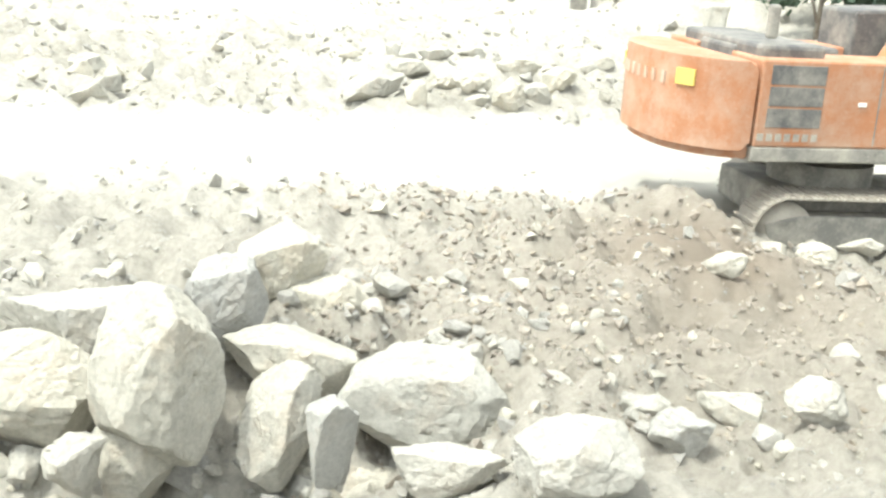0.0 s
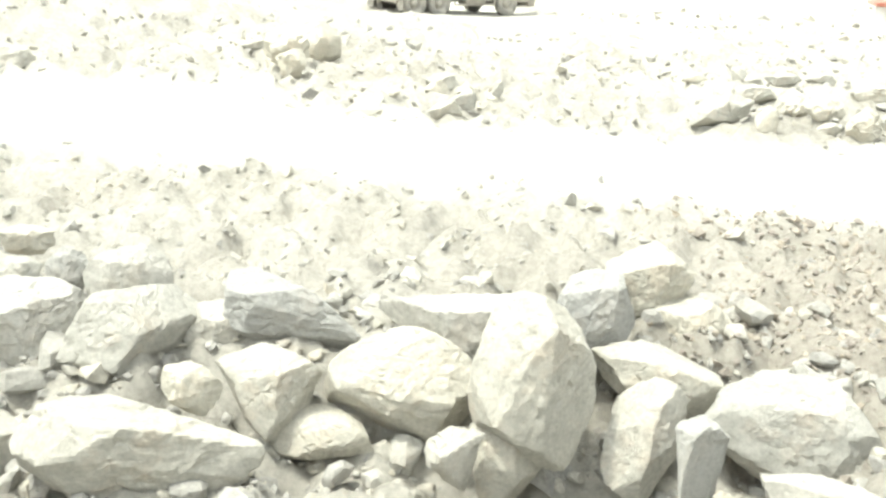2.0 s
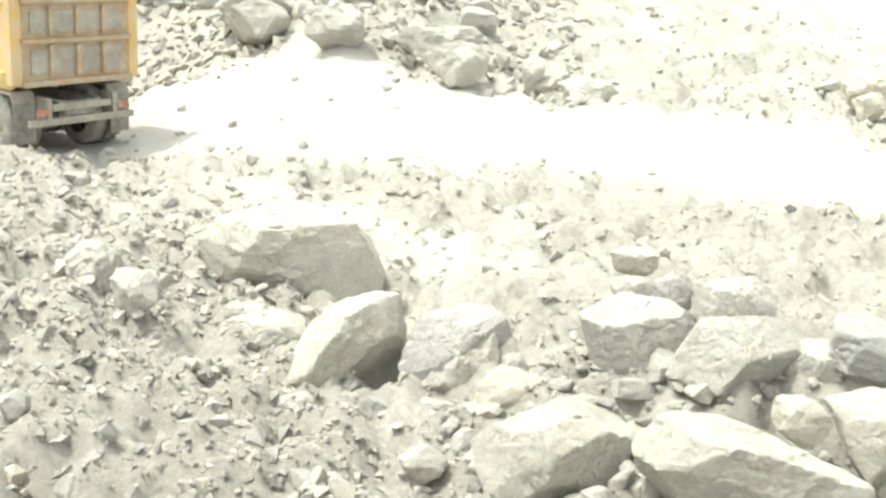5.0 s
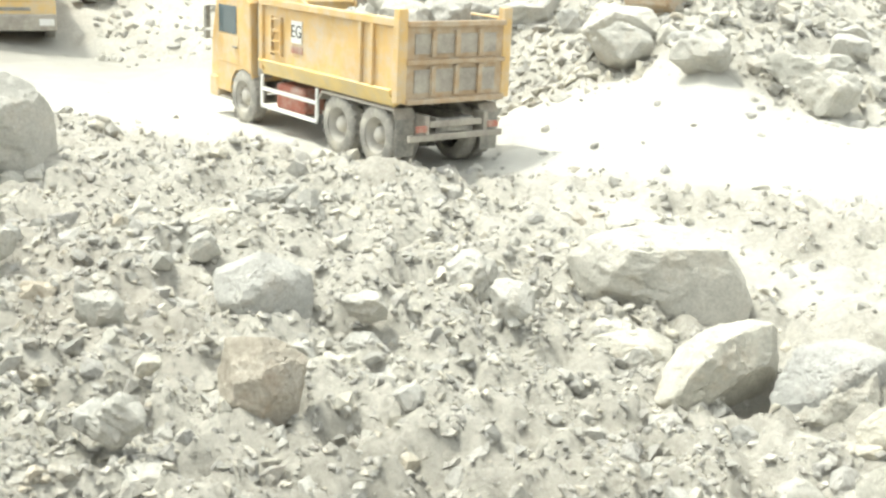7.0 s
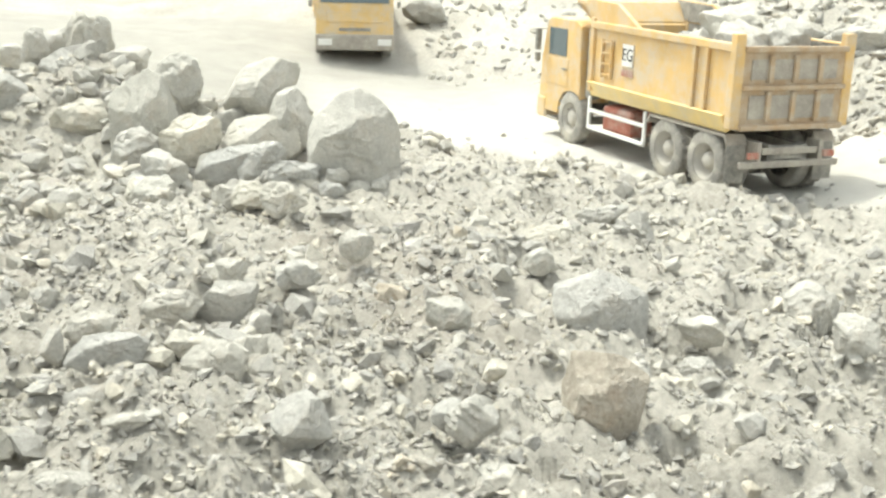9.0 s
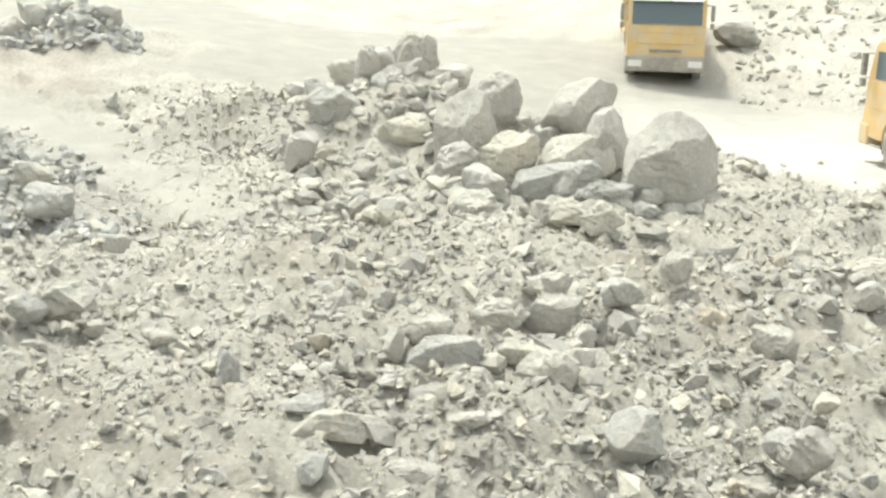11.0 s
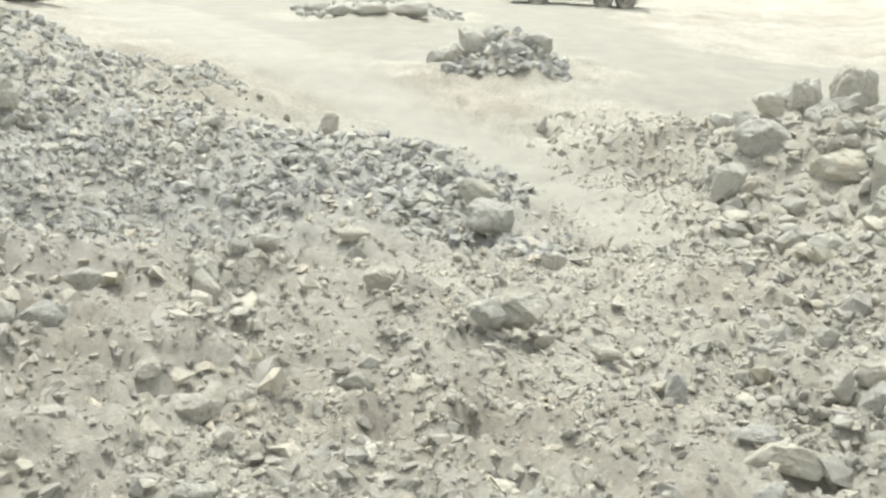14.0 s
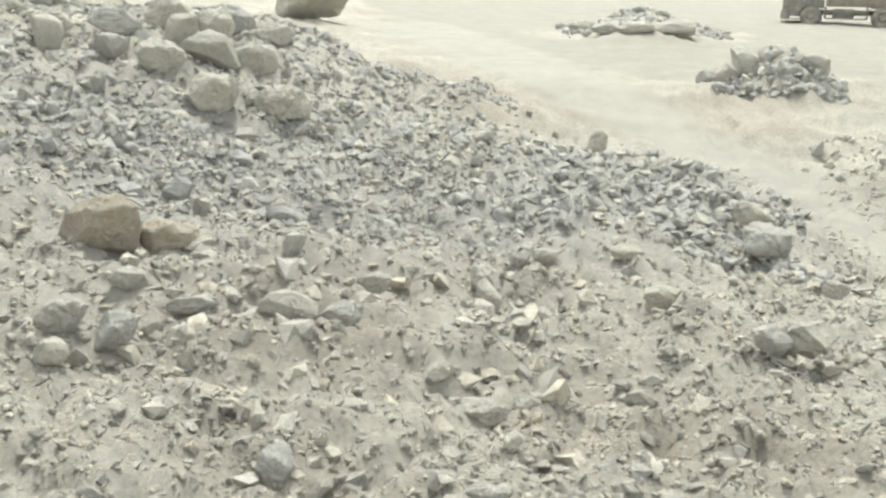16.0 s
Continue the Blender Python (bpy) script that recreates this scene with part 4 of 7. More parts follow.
block(-25.93, 3.13, 0.94, 0.93, 0.95, 1.37, 80, -8, 3721, "grey", 5, 0.15, "boulder pile by the yard", ((-131, 0.47), (113, 0.92), (67, 0.92), (-27, 0.94), (0, 1.0), (-124, 0.52), (-164, 0.8)), ((-40, 30, 0.55), (30, 0, 0.6),))
block(-25.78, 2.49, 0.53, 1.63, 1.09, 1.13, 81, -9, 3728, "grey", 5, 0.11, "boulder pile by the yard", ((-119, 0.63), (-33, 0.97), (104, 0.92), (10, 0.94), (57, 0.96), (150, 0.95), (-155, 0.83)), ((-30, 45, 0.6), (25, -10, 0.6),))
block(-24.99, 1.93, 0.21, 1.67, 0.86, 0.82, 82, -10, 3735, "grey", 5, 0.08, "boulder pile by the yard", ((121, 0.59), (-85, 0.91), (173, 0.88), (-23, 0.86), (31, 0.94)), ((-20, 45, 0.6), (25, -10, 0.6),))
block(-23.52, 0.30, -0.10, 0.98, 0.76, 0.82, 86, -11, 3742, "pale", 4, 0.08, "boulder pile by the yard", ((-43, 0.58), (-134, 0.81), (110, 0.84), (42, 0.89), (164, 0.92)), ((-20, 50, 0.5), (15, -15, 0.6),))
block(-24.40, 4.13, 0.71, 1.86, 1.73, 2.10, 77, -8, 3749, "grey", 5, 0.21, "boulder pile by the yard", ((-95, 0.92), (161, 0.87), (-132, 0.86), (-9, 1.03), (106, 0.94), (5, 0.97), (70, 0.96), (35, 0.99)), ((-25, 35, 0.7), (0, -20, 0.6), (40, 5, 0.7),))
block(-23.90, 2.84, 0.23, 1.10, 0.55, 0.40, 79, -10, 3756, "grey", 4, 0.04, "boulder pile by the yard", ((137, 0.41), (-111, 0.79), (-28, 0.8), (38, 0.91)), ((0, 30, 0.5),))
block(-34.36, -2.85, 1.62, 0.74, 0.47, 0.47, 93, -4, 3763, "grey", 3, 0.14, "boulder pile by the yard", ((-84, 0.9), (3, 0.96), (101, 0.81), (173, 0.87)), ((10, 0, 0.5),))
block(-34.14, -4.18, 1.02, 0.55, 0.43, 0.46, 95, -6, 3770, "grey", 3, 0.14, "boulder pile by the yard", ((-135, 0.33), (79, 0.84), (-15, 0.79), (149, 1.12)), ())
block(-29.48, -2.83, 1.15, 1.35, 0.88, 0.90, 93, -6, 3777, "grey", 4, 0.09, "boulder pile by the yard", ((-56, 0.6), (96, 0.91), (159, 0.86), (11, 0.97), (-143, 0.92)), ((-20, 40, 0.6), (20, -10, 0.5),))
block(-29.08, -3.14, 0.33, 1.57, 0.78, 0.59, 94, -8, 3784, "grey", 5, 0.06, "boulder pile by the yard", ((-107, 0.73), (147, 0.59), (43, 0.64), (-13, 1.0)), ((0, -10, 0.5), (0, 60, 0.6),))
block(-22.53, 1.64, 0.10, 0.91, 0.52, 0.51, 82, -11, 3791, "grey", 4, 0.15, "boulder pile by the yard", ((130, 0.7), (-18, 0.84), (-103, 0.84), (54, 0.88), (-164, 0.94)), ((-10, 50, 0.6),))
block(-21.21, 2.28, 0.27, 0.78, 0.56, 0.59, 80, -11, 3798, "grey", 4, 0.06, "boulder pile by the yard", ((-57, 0.57), (111, 0.77), (-161, 0.8), (27, 0.87)), ())
block(-22.94, 3.31, 0.01, 0.75, 0.40, 0.38, 78, -11, 3805, "grey", 4, 0.04, "boulder pile by the yard", ((142, 0.64), (-68, 0.81), (63, 0.87), (-12, 0.88), (-138, 0.9)), ())
block(-28.30, -1.07, 0.77, 1.29, 0.79, 0.80, 90, -7, 3812, "pale", 4, 0.08, "boulder pile by the yard", ((129, 0.53), (-97, 0.9), (32, 0.87), (-11, 0.98), (-151, 0.93)), ((-10, 55, 0.6),))
block(-30.66, -3.29, 1.41, 0.63, 0.52, 0.56, 94, -5, 3819, "grey", 3, 0.14, "boulder pile by the yard", ((-167, 0.76), (21, 0.67), (-81, 0.9), (90, 1.0)), ((0, 30, 0.6),))
block(-31.08, -0.79, 2.28, 0.91, 0.86, 1.05, 91, -4, 3826, "grey", 4, 0.10, "boulder pile by the yard", ((34, 0.54), (-180, 1.0), (-66, 0.86), (78, 0.76), (-120, 0.94)), ((-20, 40, 0.6),))
block(-25.04, 1.49, 0.08, 0.82, 0.70, 0.77, 85, -10, 3833, "grey", 4, 0.08, "boulder pile by the yard", ((96, 0.92), (-47, 0.68), (169, 0.88), (15, 0.97), (-115, 0.94)), ((-10, 30, 0.6),))
block(-23.77, 0.23, -0.13, 0.97, 0.70, 0.74, 89, -11, 3840, "pale", 4, 0.07, "boulder pile by the yard", ((-130, 0.73), (84, 0.96), (-47, 0.77), (150, 0.81), (0, 1.0)), ((-10, 60, 0.5),))
block(-21.84, 1.99, 0.18, 1.05, 0.53, 0.48, 83, -11, 3847, "pale", 4, 0.05, "boulder pile by the yard", ((-75, 0.84), (0, 1.0), (-156, 0.83), (81, 0.95), (138, 0.87)), ((-10, 60, 0.6),))
block(-27.01, 3.31, 1.16, 0.72, 0.66, 0.78, 82, -7, 3854, "grey", 4, 0.23, "boulder pile by the yard", ((-115, 0.63), (141, 0.63), (43, 0.68), (-20, 0.97)), ())
block(-24.79, 2.36, 0.31, 0.99, 0.72, 0.77, 83, -10, 3861, "grey", 4, 0.16, "boulder pile by the yard", ((4, 0.95), (-72, 0.85), (-150, 0.79), (83, 0.95), (142, 0.88)), ((-20, 40, 0.6), (25, 0, 0.6),))
block(-24.38, 4.08, 0.38, 1.16, 0.75, 0.77, 79, -9, 3868, "pale", 4, 0.08, "boulder pile by the yard", ((53, 0.49), (30, 0.51), (-151, 0.67), (-127, 0.66), (-69, 1.02), (140, 1.04)), ((-20, 40, 0.6),))
block(-26.06, 1.19, 0.54, 1.02, 0.92, 1.02, 86, -9, 3875, "grey", 4, 0.10, "boulder pile by the yard", ((-45, 0.63), (104, 0.78), (-135, 0.79), (14, 1.0), (141, 0.85), (-153, 0.84)), ((-30, 40, 0.6),))
block(-25.87, 0.02, 0.49, 0.94, 0.72, 0.77, 89, -9, 3882, "grey", 4, 0.08, "boulder pile by the yard", ((-46, 0.39), (171, 0.82), (118, 0.74), (51, 0.96), (-71, 0.62)), ((0, -5, 0.5),))
boulder(-39.89, -2.21, 1.50, 1.43, 1.21, 0.99, 92, 884, "grey", level=3, group="boulder pile by the yard")
boulder(-37.96, -3.09, 1.31, 0.96, 0.82, 0.74, 93, 891, "grey", level=3, group="boulder pile by the yard")
boulder(-34.53, -4.11, 1.01, 0.74, 0.63, 0.49, 95, 905, "grey", level=3, sunk=0.06, group="boulder pile by the yard")
boulder(-27.25, -3.34, 0.60, 0.77, 0.55, 0.43, 95, 919, "grey", level=3, sunk=0.47, group="boulder pile by the yard")
block(-21.11, -21.21, 2.90, 1.10, 0.81, 0.87, 134, -3, 3889, "grey", 4, 0.09, "blocks on the rubble slope", ((24, 0.66), (156, 0.89), (72, 0.79), (-66, 0.99), (-110, 0.88), (-152, 0.9)), ((-10, 70, 0.75), (10, -10, 0.5),))
block(-22.42, -20.97, 3.08, 1.50, 0.90, 0.90, 132, -2, 3896, "pale", 5, 0.09, "blocks on the rubble slope", ((-76, 0.86), (149, 0.76), (29, 0.57), (-146, 0.94), (50, 0.58)), ((-10, 66, 0.65), (10, -15, 0.6),))
block(-24.06, -20.88, 2.82, 1.16, 0.72, 0.73, 130, -3, 3903, "grey", 4, 0.07, "blocks on the rubble slope", ((149, 0.74), (12, 0.86), (-128, 0.8), (-66, 0.9), (79, 0.93)), ((-10, 70, 0.75), (10, -10, 0.5),))
block(-20.51, -19.20, 2.21, 1.25, 0.90, 0.94, 132, -4, 3910, "grey", 4, 0.09, "blocks on the rubble slope", ((151, 0.67), (56, 0.71), (-120, 0.87), (-69, 0.93), (14, 0.83)), ((-10, 68, 0.75), (5, -15, 0.5),))
block(-21.96, -18.35, 1.94, 1.27, 0.83, 0.85, 128, -5, 3917, "grey", 4, 0.09, "blocks on the rubble slope", ((53, 0.68), (-90, 1.0), (140, 0.8), (-20, 0.9), (-169, 0.97)), ((0, 25, 0.6), (0, -10, 0.5),))
block(-27.20, -24.53, 3.67, 1.62, 0.94, 0.92, 131, -1, 3924, "grey", 4, 0.09, "blocks on the rubble slope", ((7, 0.89), (154, 0.8), (82, 0.93), (-82, 0.96), (-134, 0.86)), ((0, -10, 0.5), (0, 74, 0.78),))
block(-22.67, -24.27, 3.61, 1.42, 0.77, 0.74, 136, -1, 3931, "grey", 4, 0.07, "blocks on the rubble slope", ((-131, 0.49), (123, 0.73), (35, 0.73), (-35, 0.9)), ((0, 25, 0.6),))
block(-24.21, -23.94, 3.78, 1.33, 0.98, 1.03, 134, -1, 3938, "grey", 4, 0.10, "blocks on the rubble slope", ((142, 0.7), (0, 1.0), (-78, 0.91), (76, 0.94), (-142, 0.88)), ((0, 25, 0.6), (0, -10, 0.5),))
block(-21.05, -24.76, 3.53, 0.96, 0.76, 0.82, 139, -1, 3945, "grey", 4, 0.08, "blocks on the rubble slope", ((131, 0.66), (-131, 0.66), (41, 0.76), (-41, 0.76)), ((0, 25, 0.6),))
block(-28.33, -23.71, 3.27, 1.16, 0.67, 0.66, 129, -1, 3952, "grey", 4, 0.07, "blocks on the rubble slope", ((49, 0.66), (-131, 0.66), (139, 0.76), (-41, 0.76)), ())
block(-12.29, -13.87, 1.14, 1.09, 0.78, 0.82, 137, -11, 3959, "ochre", 5, 0.08, "blocks on the rubble slope", ((40, 0.85), (119, 0.75), (-114, 0.81), (7, 0.92), (-61, 1.0), (145, 0.78), (-143, 0.84)), ((0, 74, 0.78), (5, -20, 0.45),))
block(-13.05, -13.34, 0.94, 0.84, 0.49, 0.49, 134, -11, 3966, "ochre", 4, 0.05, "blocks on the rubble slope", ((-42, 0.29), (133, 0.78), (-158, 0.87), (73, 0.94), (-44, 0.31)), ((0, 74, 0.7), (5, -20, 0.5),))
block(-11.24, -12.28, 0.81, 0.50, 0.32, 0.32, 136, -13, 3973, "grey", 4, 0.00, "blocks on the rubble slope", ((-107, 0.72), (134, 0.74), (50, 0.75), (-10, 0.96), (-147, 0.8)), ((0, -5, 0.5),))
block(-11.98, -10.40, 0.57, 0.76, 0.47, 0.47, 128, -15, 3980, "grey", 5, 0.05, "blocks on the rubble slope", ((18, 0.88), (153, 0.83), (-98, 0.93), (95, 0.95), (-37, 0.94), (-153, 0.96)), ((0, 76, 0.78), (5, -15, 0.45),))
block(-12.55, -10.02, 0.40, 0.57, 0.41, 0.43, 126, -15, 3987, "grey", 4, 0.00, "blocks on the rubble slope", ((6, 0.88), (-90, 1.0), (145, 0.8), (66, 0.81), (-153, 0.91)), ((0, 74, 0.78), (10, -15, 0.5),))
block(-9.79, -11.86, 0.76, 0.57, 0.42, 0.44, 139, -15, 3994, "grey", 4, 0.08, "blocks on the rubble slope", ((13, 0.95), (-38, 0.86), (104, 0.79), (144, 0.71), (-90, 1.0), (-165, 1.01)), ((10, -10, 0.5), (-20, 50, 0.6),))
block(-9.98, -11.19, 0.60, 0.47, 0.43, 0.50, 137, -16, 4001, "grey", 4, 0.00, "blocks on the rubble slope", ((161, 0.7), (-50, 0.62), (101, 0.83), (11, 0.99), (-107, 1.02)), ((0, -5, 0.5),))
block(-9.12, -11.22, 0.59, 0.36, 0.29, 0.31, 140, -17, 4008, "pale", 4, 0.00, "blocks on the rubble slope", ((-77, 0.75), (-17, 0.77), (133, 0.76), (-180, 1.0), (70, 0.93)), ((0, 74, 0.7),))
block(-11.25, -11.25, 0.63, 0.60, 0.30, 0.28, 133, -15, 4015, "grey", 4, 0.00, "blocks on the rubble slope", ((132, 0.52), (-54, 0.74), (29, 0.78), (-132, 0.81)), ((0, -10, 0.5), (0, 74, 0.78),))
block(-15.02, -9.28, 0.31, 0.37, 0.35, 0.45, 118, -14, 4022, "grey", 4, 0.07, "blocks on the rubble slope", ((-134, 0.53), (48, 0.64), (-37, 0.83), (132, 0.84)), ((10, -10, 0.5),))
block(-15.38, -5.47, 0.26, 0.40, 0.32, 0.35, 104, -15, 4029, "grey", 4, 0.00, "blocks on the rubble slope", ((-55, 0.65), (93, 0.95), (165, 0.87), (13, 0.95), (-131, 0.95)), ((10, -10, 0.5),))
block(-16.42, -5.24, 0.04, 0.50, 0.40, 0.43, 102, -15, 4036, "grey", 4, 0.00, "blocks on the rubble slope", ((7, 0.88), (83, 0.91), (-87, 0.98), (166, 0.92), (-142, 0.93)), ((0, 20, 0.5),))
block(-13.05, -6.27, -0.07, 0.39, 0.20, 0.18, 110, -19, 4043, "grey", 4, 0.00, "blocks on the rubble slope", ((-137, 0.47), (-31, 0.77), (51, 0.76), (123, 0.86)), ((0, -10, 0.5),))
block(-12.03, -8.26, 0.18, 0.38, 0.22, 0.22, 120, -18, 4050, "grey", 4, 0.00, "blocks on the rubble slope", ((122, 0.68), (-140, 0.65), (-45, 0.71), (34, 0.83)), ())
block(-11.47, -7.50, 0.04, 0.61, 0.30, 0.26, 118, -20, 4057, "grey", 4, 0.00, "blocks on the rubble slope", ((-139, 0.67), (126, 0.7), (-46, 0.7), (39, 0.77)), ((0, 50, 0.6),))
block(-12.20, -7.27, -0.06, 0.37, 0.22, 0.22, 116, -19, 4064, "grey", 4, 0.00, "blocks on the rubble slope", ((35, 0.57), (-123, 0.66), (139, 0.66), (-49, 0.98)), ())
block(-30.61, -14.29, 0.58, 0.54, 0.61, 1.01, 113, -6, 4071, "grey", 4, 0.10, "blocks on the rubble slope", ((-43, 0.58), (62, 0.68), (-137, 0.79), (152, 0.85)), ())
block(-24.46, -7.95, -0.42, 0.70, 0.65, 0.81, 104, -11, 4078, "grey", 4, 0.08, "blocks on the rubble slope", ((167, 0.81), (30, 0.79), (-49, 0.76), (106, 0.87), (-106, 0.96)), ((0, 25, 0.6),))
block(-26.37, -8.65, -0.06, 0.81, 0.41, 0.38, 105, -9, 4085, "pale", 4, 0.04, "blocks on the rubble slope", ((141, 0.57), (-116, 0.73), (-25, 0.77), (54, 0.86)), ((0, 74, 0.78),))
block(-33.46, -18.55, 0.95, 0.35, 0.43, 0.80, 117, -5, 4092, "grey", 3, 0.08, "blocks on the rubble slope", ((-72, 0.63), (121, 0.61), (21, 0.82), (-180, 1.0)), ())
block(-15.43, -9.55, 0.38, 0.44, 0.40, 0.48, 119, -13, 4099, "grey", 4, 0.00, "blocks on the rubble slope", ((-137, 0.62), (15, 0.75), (65, 0.72), (147, 0.93), (-80, 1.0)), ((10, 0, 0.5),))
block(-8.90, -8.13, 0.14, 0.36, 0.35, 0.46, 131, -23, 4106, "grey", 4, 0.00, "blocks on the rubble slope", ((156, 0.5), (-32, 0.7), (-90, 1.0), (123, 0.58), (36, 0.96)), ((10, -5, 0.5),))
block(-9.72, -6.44, -0.00, 0.44, 0.22, 0.20, 119, -24, 4113, "grey", 4, 0.00, "blocks on the rubble slope", ((162, 0.63), (-90, 1.0), (8, 0.84), (66, 0.78)), ((0, 25, 0.6),))
block(-11.55, -7.44, -0.02, 0.59, 0.29, 0.23, 119, -20, 4120, "grey", 4, 0.01, "blocks on the rubble slope", ((153, 0.45), (-67, 0.54), (-39, 0.47), (63, 0.89)), ((0, 74, 0.7),))
block(-10.84, -6.74, 0.07, 0.21, 0.19, 0.22, 118, -21, 4127, "grey", 3, 0.00, "blocks on the rubble slope", ((-37, 0.65), (134, 0.69), (-134, 0.69), (52, 0.82)), ())
block(-13.21, -12.88, 0.85, 0.38, 0.20, 0.19, 134, -12, 4134, "grey", 3, 0.02, "blocks on the rubble slope", ((153, 0.63), (-27, 0.63), (72, 0.89), (-108, 0.89)), ())
block(-14.04, -10.50, 0.54, 0.52, 0.26, 0.19, 125, -13, 4141, "grey", 4, 0.12, "blocks on the rubble slope", ((144, 0.46), (-103, 0.81), (-10, 0.88), (65, 0.97)), ())
block(-14.28, -5.66, 0.05, 0.27, 0.25, 0.30, 107, -17, 4148, "grey", 3, 0.00, "blocks on the rubble slope", ((48, 0.42), (-121, 0.61), (156, 0.87), (-37, 1.0)), ())
boulder(-23.99, -22.09, 3.71, 0.93, 0.79, 0.69, 131, 1213, "grey", level=3, sunk=0.52, group="blocks on the rubble slope")
boulder(-18.50, -23.12, 2.79, 0.58, 0.49, 0.50, 141, 1241, "grey", level=3, group="blocks on the rubble slope")
boulder(-23.36, -22.72, 3.65, 0.88, 0.63, 0.49, 133, 1248, "grey", level=3, sunk=0.46, group="blocks on the rubble slope")
boulder(-18.03, -22.25, 2.43, 0.75, 0.63, 0.58, 140, 1255, "grey", level=3, group="blocks on the rubble slope")
boulder(-20.41, -24.16, 3.52, 0.69, 0.59, 0.59, 139, 1262, "grey", level=3, sunk=0.38, group="blocks on the rubble slope")
boulder(-21.14, -22.90, 3.08, 0.97, 0.82, 0.63, 136, 1269, "grey", level=3, sunk=0.04, group="blocks on the rubble slope")
boulder(-14.88, -5.35, 0.41, 0.46, 0.39, 0.37, 104, 1339, "grey", level=3, group="blocks on the rubble slope")
boulder(-15.17, -5.00, 0.39, 0.50, 0.42, 0.34, 102, 1346, level=3, sunk=0.06, group="blocks on the rubble slope")
boulder(-11.25, -10.50, 0.36, 0.44, 0.33, 0.25, 130, 1381, level=3, sunk=0.05, group="blocks on the rubble slope")
boulder(-24.13, -8.11, 0.37, 0.82, 0.57, 0.44, 105, 1423, level=3, sunk=0.05, group="blocks on the rubble slope")
boulder(-22.40, -7.35, 0.15, 0.86, 0.73, 0.64, 104, 1430, "grey", sunk=0.03, group="blocks on the rubble slope")
boulder(-13.72, -13.28, 0.75, 0.38, 0.27, 0.21, 132, 1437, "ochre", level=3, sunk=0.07, group="blocks on the rubble slope")
boulder(-19.95, -9.17, 0.14, 0.61, 0.33, 0.26, 111, 1444, level=3, sunk=0.07, group="blocks on the rubble slope")
boulder(-16.66, -9.21, 0.59, 0.44, 0.28, 0.22, 115, 1451, "grey", level=3, sunk=0.08, group="blocks on the rubble slope")
boulder(-12.44, -8.43, 0.07, 0.27, 0.22, 0.17, 120, 1458, "grey", level=3, sunk=0.09, group="blocks on the rubble slope")
boulder(-12.08, -9.55, 0.20, 0.28, 0.22, 0.17, 125, 1465, level=3, sunk=0.07, group="blocks on the rubble slope")
boulder(-13.26, -8.37, 0.08, 0.25, 0.21, 0.18, 118, 1472, "grey", level=3, sunk=0.08, group="blocks on the rubble slope")
boulder(-15.43, -6.92, 0.60, 0.50, 0.29, 0.22, 109, 1479, level=3, sunk=0.10, group="blocks on the rubble slope")
block(-2.64, 23.22, 0.97, 1.16, 0.63, 0.60, 4, -8, 4155, "pale", 5, 0.06, "stones on the far bank", ((11, 0.88), (-69, 0.87), (123, 0.46), (144, 0.49), (-119, 0.97)), ())
block(-1.82, 22.47, 1.00, 0.39, 0.36, 0.42, 2, -8, 4162, "pale", 3, 0.10, "stones on the far bank", ((150, 0.61), (-106, 0.78), (-13, 0.85), (67, 0.87)), ())
block(-1.29, 25.12, 0.89, 0.87, 0.49, 0.47, 0, -8, 4169, "pale", 4, 0.05, "stones on the far bank", ((37, 0.53), (149, 0.59), (-112, 0.86), (-55, 0.92)), ())
block(-0.82, 24.59, 0.96, 0.79, 0.51, 0.52, -1, -8, 4176, "pale", 4, 0.05, "stones on the far bank", ((42, 0.55), (-134, 0.65), (138, 0.79), (-51, 0.85)), ())
block(-0.14, 23.45, 0.89, 0.65, 0.55, 0.61, -3, -8, 4183, "pale", 4, 0.00, "stones on the far bank", ((152, 0.5), (-98, 0.93), (-23, 0.8), (56, 0.81)), ())
block(0.43, 24.75, 0.77, 0.63, 0.45, 0.47, -4, -8, 4190, "pale", 4, 0.00, "stones on the far bank", ((36, 0.55), (144, 0.64), (-65, 0.81), (-133, 0.89)), ())
block(0.92, 25.21, 1.06, 0.72, 0.44, 0.44, -5, -7, 4197, "pale", 4, 0.13, "stones on the far bank", ((143, 0.35), (-49, 0.75), (31, 0.79), (-104, 0.97)), ())
block(-1.64, 28.32, 1.05, 0.79, 0.40, 0.26, 1, -6, 4204, "pale", 4, 0.06, "stones on the far bank", ((133, 0.53), (31, 0.76), (-52, 0.77), (-130, 0.79)), ())
block(-0.81, 29.70, 0.97, 0.73, 0.36, 0.23, -1, -6, 4211, "pale", 3, 0.02, "stones on the far bank", ((135, 0.32), (-103, 0.74), (13, 0.76)), ())
block(-3.54, 28.03, 0.96, 0.56, 0.28, 0.24, 5, -7, 4218, "pale", 3, 0.00, "stones on the far bank", ((153, 0.45), (29, 0.49), (-84, 0.89)), ())
block(-2.20, 27.00, 0.83, 1.00, 0.50, 0.41, 2, -7, 4225, "pale", 4, 0.04, "stones on the far bank", ((127, 0.51), (-126, 0.68), (23, 0.81), (-48, 0.89)), ())
block(0.17, 26.31, 1.12, 0.99, 0.50, 0.38, -3, -7, 4232, "pale", 4, 0.09, "stones on the far bank", ((144, 0.4), (-29, 0.69), (-104, 0.91), (51, 0.92)), ())
block(1.77, 28.35, 0.94, 0.67, 0.33, 0.28, -6, -7, 4239, "pale", 3, 0.02, "stones on the far bank", ((-110, 0.6), (13, 0.75), (130, 0.43)), ())
